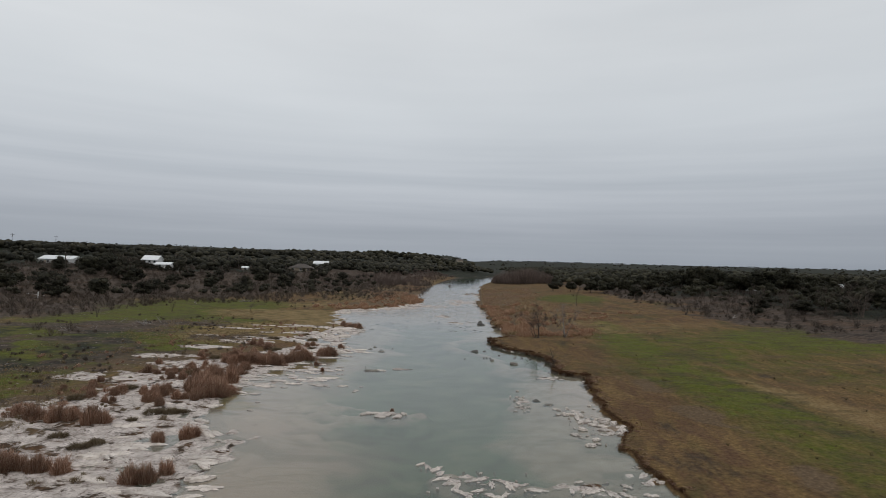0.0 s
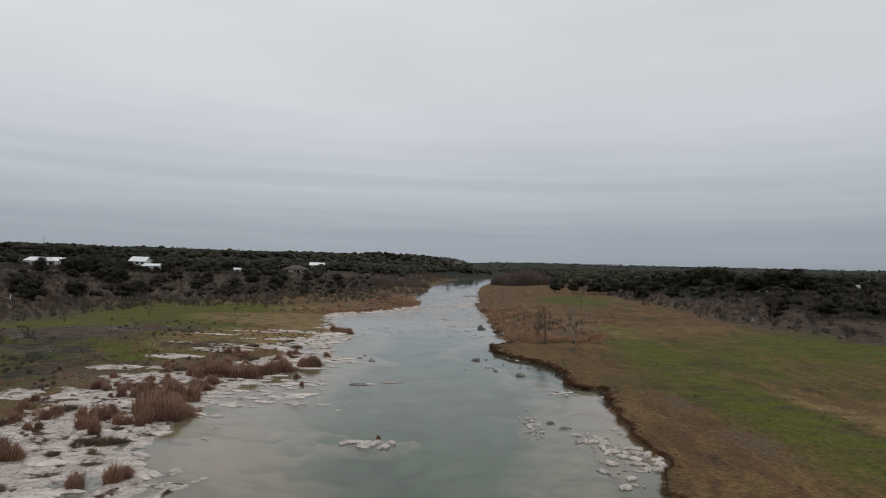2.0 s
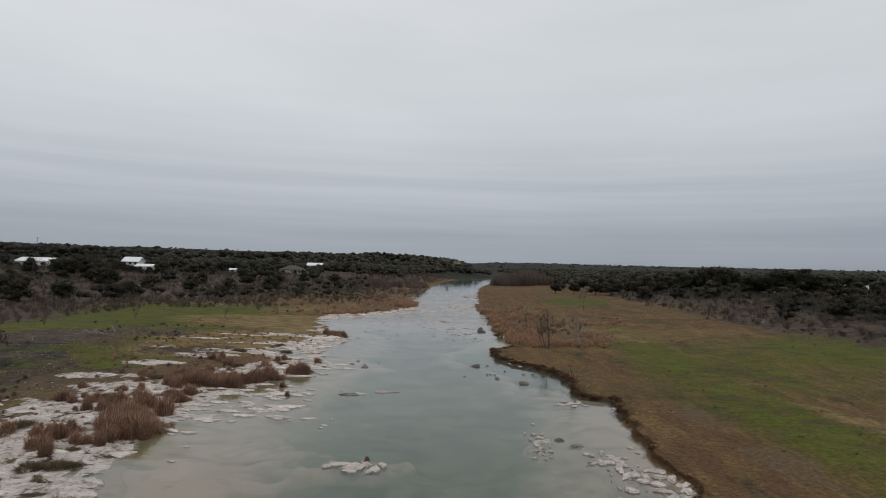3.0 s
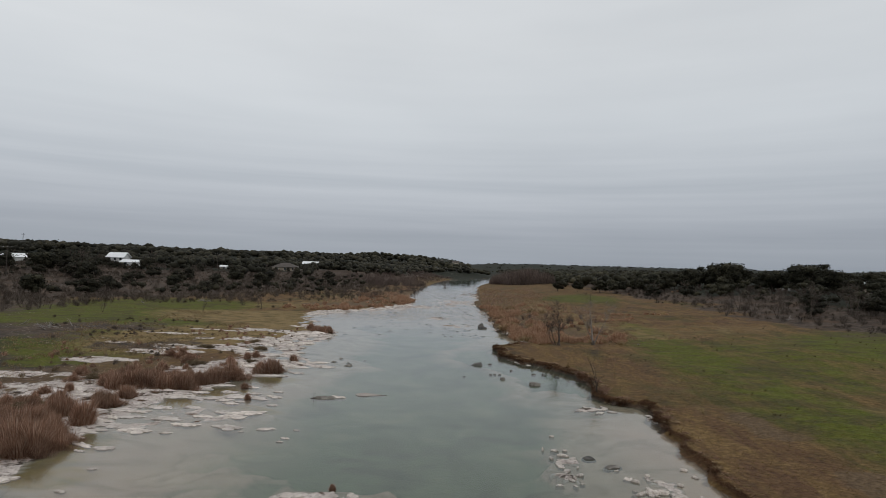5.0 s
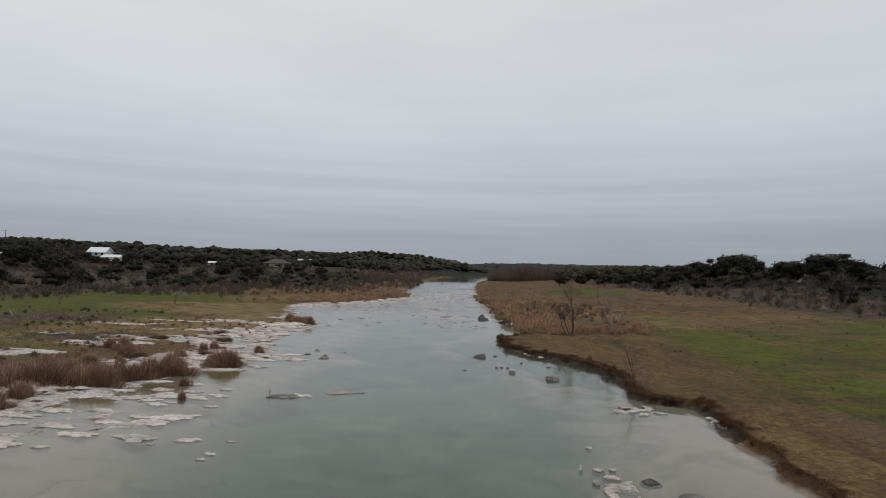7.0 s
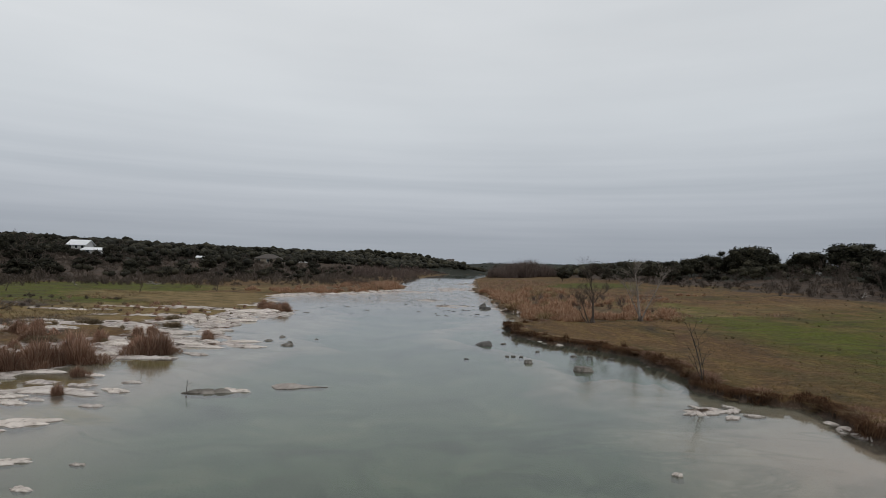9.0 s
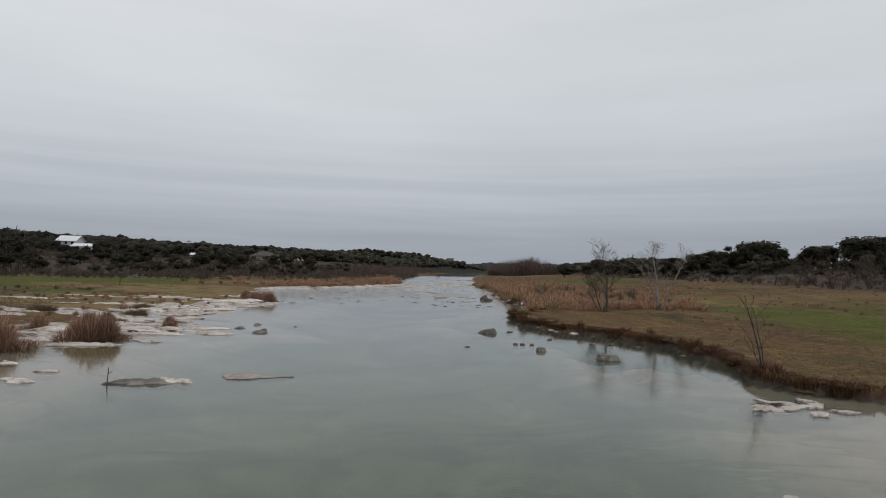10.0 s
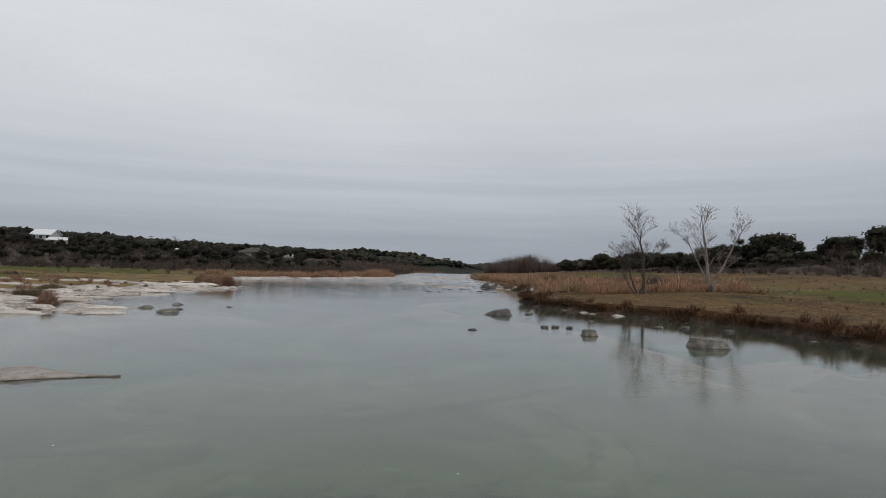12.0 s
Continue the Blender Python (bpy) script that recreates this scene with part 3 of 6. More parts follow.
# green: a meadow on the left, a long swale of fresh grass on the right
green = on_left * np.maximum(blob(-54, 118, 30, 40, 24) * 1.7, blob(-50, 62, 26, 36, 6) * 1.35) * (0.45 + n12 * 1.0) * sstep(10, 26, DL + (n25 - 0.5) * 16)
swale = np.interp(Y, [20, 40, 60, 80, 98, 116, 130], [27.0, 26.4, 26.2, 26.6, 27.6, 29.5, 31])
width = np.interp(Y, [20, 60, 100, 118, 128], [5.6, 5.6, 5.4, 3.0, 0.5])
green = np.maximum(green, on_right * sstep(1.55, 0.25, np.abs(X - swale + (n25 - 0.5) * 3) / np.maximum(width, 0.3)) * (Y < 128) * (0.75 + 0.4 * n12) * np.interp(Y, [22, 52], [0.62, 1.0]))
green = np.maximum(green, on_right * blob(35, 84, 9, 24, -10, 0.7) * (0.25 + 0.7 * n12))
green = np.maximum(green, on_right * blob(60, 90, 24, 17, 20, 0.6) * (0.8 + 0.5 * n12))
green = np.maximum(green, on_right * blob(46, 66, 12, 22, -8, 0.7) * (0.15 + 0.6 * n12))
green = np.maximum(green, on_right * blob(39, 205, 11, 26) * 1.0)
# leafless scrub and stony soil
brush = on_left * sstep(0.1, 0.5, sstep(22, 70, DL * 0.6 + (Y - 150) * 0.3) * sstep(8, 45, DL) + (n25 - 0.5) * 0.6)
brush = np.maximum(brush, on_left * sstep(0.44, 0.62, n12) * sstep(16, 28, DL) * sstep(118, 96, Y) * 0.72)
brush = np.maximum(brush, on_left * sstep(0.30, 0.62, fbm(X, Y, 5, 98, 3)) * sstep(9, 14, DL) * sstep(34, 26, DL + (n25 - 0.5) * 10) * (Y < 92) * 0.62)
brush = np.maximum(brush, on_left * np.maximum(blob(-49, 88, 7, 4), blob(-50, 74, 8, 4)) * 0.6)
brush = np.maximum(brush, on_left * blob(-96, 118, 24, 40, 8) * (0.45 + 0.4 * n12))
brush = np.maximum(brush, on_right * sstep(46, 60, DR + (n25 - 0.5) * 26))
brush = np.maximum(brush, on_right * np.maximum(blob(70, 106, 22, 12, 10), blob(54, 58, 10, 12)) * (0.10 + 0.5 * n12))
rust = on_left * sstep(150, 165, Y) * sstep(32, 16, DL + (n25 - 0.5) * 20) * sstep(420, 300, Y) * (0.5 + 0.7 * n12)
rust = np.maximum(rust, on_right * sstep(94, 104, Y + (n12 - 0.5) * 10) * sstep(20, 8, DR + (n12 - 0.5) * 16) * sstep(330, 250, Y) * (0.3 + 0.75 * n12))
rust = np.maximum(rust, on_left * sstep(24, 14, DL + (n12 - 0.5) * 14) * (Y < 78) * 0.5)
rust = np.maximum(rust, on_right * blob(20.8, 44, 1.6, 20, 3, 0.8) * sstep(0.40, 0.60, fbm(X, Y, 5, 96, 3)) * 0.8)
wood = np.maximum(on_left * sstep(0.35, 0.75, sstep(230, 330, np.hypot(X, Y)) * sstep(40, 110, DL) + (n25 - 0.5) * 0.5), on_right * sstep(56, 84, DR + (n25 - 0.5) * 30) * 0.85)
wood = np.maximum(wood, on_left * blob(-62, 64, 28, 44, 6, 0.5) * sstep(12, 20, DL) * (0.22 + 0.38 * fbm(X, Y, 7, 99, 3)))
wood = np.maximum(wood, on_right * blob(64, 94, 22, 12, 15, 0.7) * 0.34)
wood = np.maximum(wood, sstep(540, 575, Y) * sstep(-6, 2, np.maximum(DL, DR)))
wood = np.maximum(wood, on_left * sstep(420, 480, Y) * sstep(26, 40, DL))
shoulder = (DL <= 0) & (DR < -0.9) & (GZ > -0.04) & (Y < 235)
rock = np.maximum(rock, shoulder * 1.0)
bed = ((DL <= 0) & (DR < np.where(Y > 57, -0.6, -0.22)) & (GZ <= -0.02) & (Y < 560)) * 1.0
# dark bank earth; its colour also paints the shade under the overhanging sod
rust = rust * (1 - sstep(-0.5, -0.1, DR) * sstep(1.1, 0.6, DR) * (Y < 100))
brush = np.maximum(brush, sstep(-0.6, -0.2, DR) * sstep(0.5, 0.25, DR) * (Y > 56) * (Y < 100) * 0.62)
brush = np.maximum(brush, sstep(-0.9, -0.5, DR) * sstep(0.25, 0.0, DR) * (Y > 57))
# golden grass beyond the shelf and in a worn band across the pasture
band = np.interp(Y, [24, 30, 42, 52, 62, 72], [36.5, 36.0, 34.8, 33.2, 30.4, 28.5])
half = np.interp(Y, [24, 42, 52, 60, 66], [3.2, 2.6, 1.7, 0.8, 0.3])
gold = on_left * np.maximum.reduce([blob(-37, 124, 17, 12, -10), blob(-26, 106, 7, 12), blob(-31, 134, 10, 6) * 0.9]) * (0.75 + n12 * 0.8)
gold = np.maximum(gold, on_right * sstep(1.9, 0.2, np.abs(X - band + (n12 - 0.5) * 2.5) / half) * sstep(68, 58, Y) * 0.72)
gold = np.maximum(gold, on_left * blob(-34, 92, 10, 16) * 0.9)
gold = np.maximum(gold, on_right * sstep(0.8, 2.0, DR) * sstep(11, 5, DR + (n12 - 0.5) * 8) * sstep(52, 62, Y) * sstep(100, 94, Y) * 0.22)
gold = np.maximum(gold, on_right * blob(40, 112, 14, 7) * 0.4)
gold = np.maximum(gold, on_right * sstep(99, 103, Y) * sstep(215, 180, Y) * sstep(0.5, 2.0, DR) * sstep(30, 18, DR + (n25 - 0.5) * 14) * (0.25 + 0.7 * n12))
gold = np.maximum(gold, on_left * sstep(140, 152, Y) * sstep(460, 360, Y) * sstep(36, 20, DL + (n25 - 0.5) * 14) * (0.35 + 0.7 * n12))
in_river = (DL <= 0) & (DR <= 0)
# past y 108 the bed is paled for riffle shallows and painted sky glare
beige = in_river * np.maximum.reduce([sstep(13.0, 5.0, -DL + (n12 - 0.5) * 6) * sstep(76, 60, Y), sstep(5.5, 2.0, -DR) * sstep(38, 44, Y) * sstep(64, 56, Y), blob(9.6, 67.8, 2.6, 1.8) * 0.9, sstep(108, 128, Y) * sstep(330, 270, Y)]) * 0.85
pool = in_river * np.maximum.reduce([blob(-19.8, 50.2, 1.8, 2.0), blob(-18.6, 45.4, 2.4, 1.6) * 1.3, blob(-19.5, 47.0, 1.6, 1.8) * 1.3, blob(-15.6, 69.6, 2.4, 1.6), blob(-19.4, 59.6, 2.4, 1.6), blob(-17.2, 63.8, 2.2, 1.5), blob(-14.0, 60.0, 2.2, 1.0)])
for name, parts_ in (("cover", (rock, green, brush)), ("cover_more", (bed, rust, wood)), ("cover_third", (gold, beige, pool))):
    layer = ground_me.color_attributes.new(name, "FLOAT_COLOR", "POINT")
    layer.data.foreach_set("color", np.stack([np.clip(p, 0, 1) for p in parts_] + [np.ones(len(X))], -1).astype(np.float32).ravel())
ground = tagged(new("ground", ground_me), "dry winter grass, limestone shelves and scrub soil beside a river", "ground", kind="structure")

# water: one sheet, finer where the riffles are
wx = np.array(graded((-60, 60, 1.5)) + outward(60, 3, 200, 1.2))
wy = np.array(sorted(outward(0, -4, -190, 1.3)) + graded((0, 260, 2.0)) + outward(260, 4, 760, 1.1))
WX, WY = np.meshgrid(wx, wy)
widx = np.arange(WX.size).reshape(len(wy), len(wx))
wq = np.stack([widx[:-1, :-1], widx[:-1, 1:], widx[1:, 1:], widx[1:, :-1]], -1).reshape(-1, 4)
water_me = grid_mesh("water", np.stack([WX.ravel(), WY.ravel(), np.zeros(WX.size)], -1), wq, M_WATER)
WDL, WDR = shores(WX.ravel(), WY.ravel())
sh = water_me.attributes.new("shallow", "FLOAT", "POINT")
# far riffle: pale for its shallow bed, with sky glare put into the silt
sh.data.foreach_set("value", np.maximum.reduce([sstep(14.0, 4.0, -WDL + (vnoise(WX.ravel(), WY.ravel(), 7, 12) - 0.5) * 6) * sstep(0.6, 2.4, -WDL) * sstep(78, 60, WY.ravel()), sstep(6.5, 2.0, -WDR) * sstep(36, 44, WY.ravel()) * sstep(66, 56, WY.ravel()), 0.4 * sstep(5.0, 1.0, -WDL), 0.55 * sstep(106, 130, WY.ravel()) * sstep(340, 280, WY.ravel())]).astype(np.float32))
rf = water_me.attributes.new("riffle", "FLOAT", "POINT")
wyf = WY.ravel()
rf.data.foreach_set("value", (sstep(112, 150, wyf) * sstep(365, 320, wyf) * (0.55 + 0.45 * vnoise(WX.ravel(), wyf, 6, 3))).astype(np.float32))
water = tagged(new("water", water_me), "calm milky green river water reflecting grey sky", "water", kind="structure")

# ---- kit: shapes that the things share ----
def part(name, bm, material, parent, label=""):
    """Link a bmesh or a mesh as one mesh object under a thing."""
    me = bm
    if isinstance(bm, bmesh.types.BMesh):
        me = bpy.data.meshes.new(name)
        bm.to_mesh(me)
        bm.free()
    if material and not me.materials:
        me.materials.append(material)
    ob = new(name, me)
    ob.parent = parent
    if label:
        tagged(ob, label)
    return ob


def soup(name, verts, faces, material):
    """A mesh from plain lists of places and triangles or quads."""
    me = bpy.data.meshes.new(name)
    me.from_pydata([tuple(v) for v in verts], [], [tuple(f) for f in faces])
    me.materials.append(material)
    return me


def box(bm, x0, x1, y0, y1, z0, z1):
    vs = [bm.verts.new((x, y, z)) for z in (z0, z1) for x, y in ((x0, y0), (x1, y0), (x1, y1), (x0, y1))]
    for f in ((3, 2, 1, 0), (4, 5, 6, 7), (0, 1, 5, 4), (1, 2, 6, 5), (2, 3, 7, 6), (3, 0, 4, 7)):
        bm.faces.new([vs[i] for i in f])


def boulder(name, material, seed, squash=0.6, facets=2, rough=0.28, flat_top=False):
    """A weathered stone about one metre across, sunk a little below its base."""
    bm = bmesh.new()
    bmesh.ops.create_icosphere(bm, subdivisions=facets + 1, radius=0.5)
    off = Vector((seed * 7.3, seed * 3.1, seed * 5.7))
    planes = []
    rnd = random.Random(seed)
    for _ in range(7):
        n = Vector((rnd.uniform(-1, 1), rnd.uniform(-1, 1), rnd.uniform(-0.3, 1))).normalized()
        planes.append((n, rnd.uniform(0.30, 0.43)))
    for v in bm.verts:
        d = v.co.normalized()
        v.co *= 1 + rough * (noise.noise(d * 1.6 + off) + 0.5 * noise.noise(d * 4.3 + off))
        for n, lim in planes:
            over = v.co.dot(n) - lim
            if over > 0:
                v.co -= n * over * 0.85
        if flat_top and v.co.z > 0.26:
            v.co.z = 0.26 + (v.co.z - 0.26) * 0.15
        v.co += d * 0.02 * noise.noise(d * 11 + off)
        v.co.z *= squash
    me = bpy.data.meshes.new(name)
    bm.to_mesh(me)
    bm.free()
    me.materials.append(material)
    smooth(me)
    me.set_sharp_from_angle(angle=radians(38))
    return me


def block(name, material, seed, w, d, h, taper=0.8, tilt=0.0, wedge=0.0):
    """An angular boulder: a worn block that narrows upwards, with a sloping top."""
    bm = bmesh.new()
    box(bm, -0.5, 0.5, -0.5, 0.5, 0.0, 1.0)
    bmesh.ops.subdivide_edges(bm, edges=bm.edges, cuts=5, use_grid_fill=True)
    off = Vector((seed * 5.1, seed * 2.3, seed * 8.9))
    for v in bm.verts:
        c = v.co
        x, y, z = c.x, c.y, c.z
        r = max(1.0, (abs(2 * x) ** 5 + abs(2 * y) ** 5) ** 0.2)
        k = 1 - (1 - taper) * z
        top = 1 + tilt * x * 2 - wedge * max(0.0, 0.5 - (x + 0.5)) * 2
        p = Vector((x / r * k * w, y / r * k * d, (z * top * 1.15 - 0.15) * h))
        p += Vector((noise.noise(c * 2.2 + off), noise.noise(c * 2.2 + off * 1.7), 0.7 * noise.noise(c * 2.2 + off * 2.3))) * 0.16 * h
        p += Vector((noise.noise(c * 6 + off), noise.noise(c * 6 + off * 1.3), noise.noise(c * 6 + off * 1.9))) * 0.05 * h
        v.co = p
    me = bpy.data.meshes.new(name)
    bm.to_mesh(me)
    bm.free()
    me.materials.append(material)
    smooth(me)
    me.set_sharp_from_angle(angle=radians(32))
    return me


def slab(name, material, seed, thick=0.16):
    """A flat limestone plate about one metre long with a ragged, layered edge."""
    rnd = random.Random(seed)
    n = 22
    ring = []
    for k in range(n):
        a = 2 * math.pi * (k + rnd.uniform(-0.3, 0.3)) / n
        r = 0.5 * (0.72 + 0.5 * noise.noise(Vector((math.cos(a) * 1.4, math.sin(a) * 1.4, seed * 3.7))) + rnd.uniform(-0.13, 0.13))
        ring.append((math.cos(a) * r, math.sin(a) * r * 0.72))
    verts, faces = [], []
    for scale, z in ((1.06, -0.25), (1.0, thick * 0.35), (0.90, thick * 0.45), (0.93, thick * 0.8), (0.78, thick), (0.42, thick * 1.06)):
        for k, (x, y) in enumerate(ring):
            j = 1 + rnd.uniform(-0.05, 0.05)
            verts.append((x * scale * j, y * scale * j, z + (rnd.uniform(-0.03, 0.03) if z > 0 else 0)))
    for level in range(5):
        for k in range(n):
            a, b = level * n + k, level * n + (k + 1) % n
            faces.append((a, b, b + n, a + n))
    verts.append((0, 0, thick))
    for k in range(n):
        faces.append((5 * n + k, 5 * n + (k + 1) % n, len(verts) - 1))
    return soup(name, verts, faces, material)


def ledge(name, material, seed, thick=0.17):
    """A low lens of bedrock about one metre long, with a ragged undercut shore and a pitted, layered top."""
    rnd = random.Random(seed)
    n, rings = 64, (0.72, 1.05, 1.0, 0.96, 0.9, 0.82, 0.72, 0.6, 0.46, 0.3, 0.15)
    off = Vector((seed * 3.3, seed * 7.7, 0))
    verts, faces = [], []
    reach = []
    for k in range(n):
        a = 2 * math.pi * k / n
        tail = 1 + 0.35 * max(0.0, math.cos(a)) ** 3
        c = Vector((math.cos(a), math.sin(a), 0))
        reach.append(0.5 * tail * (0.82 + 0.55 * noise.noise(c * 1.7 + off) + 0.16 * noise.noise(c * 5 + off) + 0.08 * noise.noise(c * 12 + off)))
    for j, t in enumerate(rings):
        for k in range(n):
            a = 2 * math.pi * k / n
            x, y = math.cos(a) * reach[k] * t, math.sin(a) * reach[k] * t * 0.62
            p = Vector((x, y, 0))
            if j == 0:
                lift = -0.25
            elif j == 1:
                lift = thick * 0.10
            else:
                lift = thick * (max(0.0, 1.02 - t * t) ** 0.55) * (0.75 + 0.9 * noise.noise(p * 4 + off)) + 0.01
                step = thick * 0.26
                lift = lift * 0.45 + 0.55 * (math.floor(lift / step) + min(1.0, (lift / step % 1) * 2.5)) * step
                lift += thick * (0.16 * noise.noise(p * 13 + off) + 0.10 * noise.noise(p * 29 + off))
            verts.append((x, y, lift))
    for j in range(len(rings) - 1):
        for k in range(n):
            a, b = j * n + k, j * n + (k + 1) % n
            faces.append((a, b, b + n, a + n))
    verts.append((0, 0, thick * 0.9))
    faces += [((len(rings) - 1) * n + k, (len(rings) - 1) * n + (k + 1) % n, len(verts) - 1) for k in range(n)]
    return soup(name, verts, faces, material)


def bunch(name, material, seed, blades=420, height=1.0, spread=0.42, lean=0.55, width=0.010):
    """A bunchgrass clump: curved tapering blades that fan out from one root."""
    rnd = random.Random(seed)
    verts, faces = [], []
    for _ in range(blades):
        a, q = rnd.uniform(0, 2 * math.pi), rnd.random() ** 0.6
        rr = spread * q * 0.85
        x, y = rr * math.cos(a), rr * math.sin(a)
        out = lean * (0.15 + 1.0 * q) * rnd.uniform(0.5, 1.1)
        ang = a + rnd.uniform(-0.6, 0.6)
        ox, oy = math.cos(ang) * out + rnd.gauss(0, 0.21), math.sin(ang) * out + rnd.gauss(0, 0.21)
        h = height * rnd.uniform(0.5, 1.0) * math.sqrt(1.04 - 0.92 * q * q)
        if rnd.random() < 0.07:
            h *= 1.25
        t = rnd.uniform(0, math.pi)
        wx_, wy_ = math.cos(t) * width, math.sin(t) * width
        b = len(verts)
        verts += [(x - wx_, y - wy_, -0.06), (x + wx_, y + wy_, -0.06),
                  (x + ox * 0.42 - wx_ * 1.1, y + oy * 0.42 - wy_ * 1.1, h * 0.68), (x + ox * 0.42 + wx_ * 1.1, y + oy * 0.42 + wy_ * 1.1, h * 0.68),
                  (x + ox, y + oy, h * rnd.uniform(0.88, 1.0))]
        faces += [(b, b + 1, b + 3, b + 2), (b + 2, b + 3, b + 4)]
    return soup(name, verts, faces, material)


def tussock(name, material, seed, blades=1500, wide=0.58, width=0.0042, plumes=0.10, low=0.0):
    """A fuzzy rounded tussock about one metre high: fine stems from a tight foot to a lumpy dome, with a few stray plumes."""
    rnd = random.Random(seed)
    off = Vector((seed * 3.7, seed * 1.9, seed * 2.3))
    verts, faces = [], []
    for _ in range(blades):
        a, up = rnd.uniform(0, 2 * math.pi), rnd.uniform(low, 1.0)
        flat = math.sqrt(max(0.0, 1 - up * up))
        d = Vector((math.cos(a) * flat, math.sin(a) * flat, up))
        k = (0.82 + 0.42 * noise.noise(d * 1.9 + off) + 0.20 * noise.noise(d * 5.0 + off)) * rnd.uniform(0.45, 1.0) ** 0.4
        w = width * rnd.uniform(0.7, 1.2)
        if rnd.random() < plumes:
            k, w = k * rnd.uniform(1.05, 1.25), w * 0.7
        tip = Vector((d.x * wide * k + rnd.gauss(0, 0.05), d.y * wide * k + rnd.gauss(0, 0.05), (0.10 + 0.90 * d.z) * k))
        x, y = d.x * wide * rnd.uniform(0.2, 0.6), d.y * wide * rnd.uniform(0.2, 0.6)
        mid = Vector((x * 0.55 + tip.x * 0.45, y * 0.55 + tip.y * 0.45, tip.z * rnd.uniform(0.55, 0.8)))
        t = rnd.uniform(0, math.pi)
        c = Vector((math.cos(t) * w, math.sin(t) * w, 0))
        b = len(verts)
        verts += [(x - c.x, y - c.y, -0.06), (x + c.x, y + c.y, -0.06), mid - c * 1.4, mid + c * 1.4, tip]
        faces += [(b, b + 1, b + 3, b + 2), (b + 2, b + 3, b + 4)]
    return soup(name, verts, faces, material)


def drape(name, material, seed, blades=330, span=1.3):
    """Matted sod edge: blades that arch over the lip of a bank and hang towards the water (-x)."""
    rnd = random.Random(seed)
    verts, faces = [], []
    for _ in range(blades):
        y, x = rnd.uniform(-0.5, 0.5) * span, rnd.uniform(-0.10, 0.34)
        lobe = 0.75 + 0.5 * noise.noise(Vector((y * 3.1, seed * 2.7, 0)))
        rise, reach, drop = rnd.uniform(0.02, 0.13), rnd.uniform(0.08, 0.30) * lobe, rnd.uniform(0.05, 0.50) * lobe * (1 if x < 0.12 else 0.35)
        dy = rnd.gauss(0, 0.10)
        w = rnd.uniform(0.006, 0.011)
        b = len(verts)
        verts += [(x, y - w, -0.05), (x, y + w, -0.05), (x - reach * 0.55, y + dy * 0.5 - w, rise), (x - reach * 0.55, y + dy * 0.5 + w, rise), (x - reach, y + dy, rise - drop)]
        faces += [(b, b + 1, b + 3, b + 2), (b + 2, b + 3, b + 4)]
    return soup(name, verts, faces, material)


class Twigs:
    """Tapered limbs and twigs, gathered into one mesh."""

    def __init__(self, seed):
        self.rnd, self.verts, self.faces = random.Random(seed), [], []

    def limb(self, a, b, ra, rb, sides=5):
        a, b = Vector(a), Vector(b)
        d = (b - a).normalized()
        u = d.orthogonal().normalized()
        v = d.cross(u)
        base = len(self.verts)
        for p, r in ((a, ra), (b, rb)):
            for k in range(sides):
                t = 2 * math.pi * k / sides
                self.verts.append(p + (u * math.cos(t) + v * math.sin(t)) * r)
        for k in range(sides):
            j = (k + 1) % sides
            self.faces.append((base + k, base + j, base + sides + j, base + sides + k))

    def grow(self, at, way, length, radius, depth, wander=0.16, up=0.10, kids=(2, 4), thin=0.008, shrink=0.62, spread=0.68):
        rnd = self.rnd
        pieces = 4 if depth > 1 else 3 if depth else 2
        p, d, r = Vector(at), Vector(way).normalized(), radius
        for k in range(pieces):
            step = length / pieces
            loose = wander * (0.5 if depth > 2 else 1.0)
            d = (d + Vector((rnd.gauss(0, loose), rnd.gauss(0, loose), rnd.gauss(0, loose) + up))).normalized()
            q, rq = p + d * step, max(thin * 0.7, r * 0.80)
            self.limb(p, q, r, rq, 6 if depth > 2 else 4 if depth > 1 else 3)
            if depth > 0 and k > 0:
                for _ in range(rnd.randint(*kids) // (1 if k == pieces - 1 else 2) or 1):
                    side = Vector((rnd.gauss(0, 1), rnd.gauss(0, 1), rnd.uniform(-0.1, 0.7))).normalized()
                    w = (d * rnd.uniform(0.5, 0.9) + side * rnd.uniform(spread - 0.18, spread + 0.17)).normalized()
                    self.grow(q, w, length * rnd.uniform(shrink - 0.14, shrink + 0.1), max(thin, rq * rnd.uniform(0.36, 0.58)), depth - 1, wander, up, kids, thin, shrink, spread)
            p, r = q, rq

    def mesh(self, name, material):
        return soup(name, self.verts, self.faces, material)


def leaf_cards(rnd, verts, faces, centre, rad, count, size, flat=0.75):
    """Small two-triangle leaf sprays, tilted at random, over and inside a lumpy ball."""
    cx, cy, cz = centre
    for _ in range(count):
        d = Vector((rnd.gauss(0, 1), rnd.gauss(0, 1), rnd.gauss(0, 1))).normalized()
        r = rad * rnd.uniform(0.62, 1.08)
        c = Vector((cx + d.x * r, cy + d.y * r, cz + d.z * r * flat))
        u = Vector((rnd.gauss(0, 1), rnd.gauss(0, 1), rnd.gauss(0, 0.6))).normalized() * size * rnd.uniform(0.6, 1.2)
        v = (d.cross(u).normalized() + d * rnd.uniform(-0.5, 0.5)) * size * rnd.uniform(0.4, 0.8)
        b = len(verts)
        verts += [c - u, c + v, c + u * 0.9, c - v]
        faces.append((b, b + 1, b + 2, b + 3))


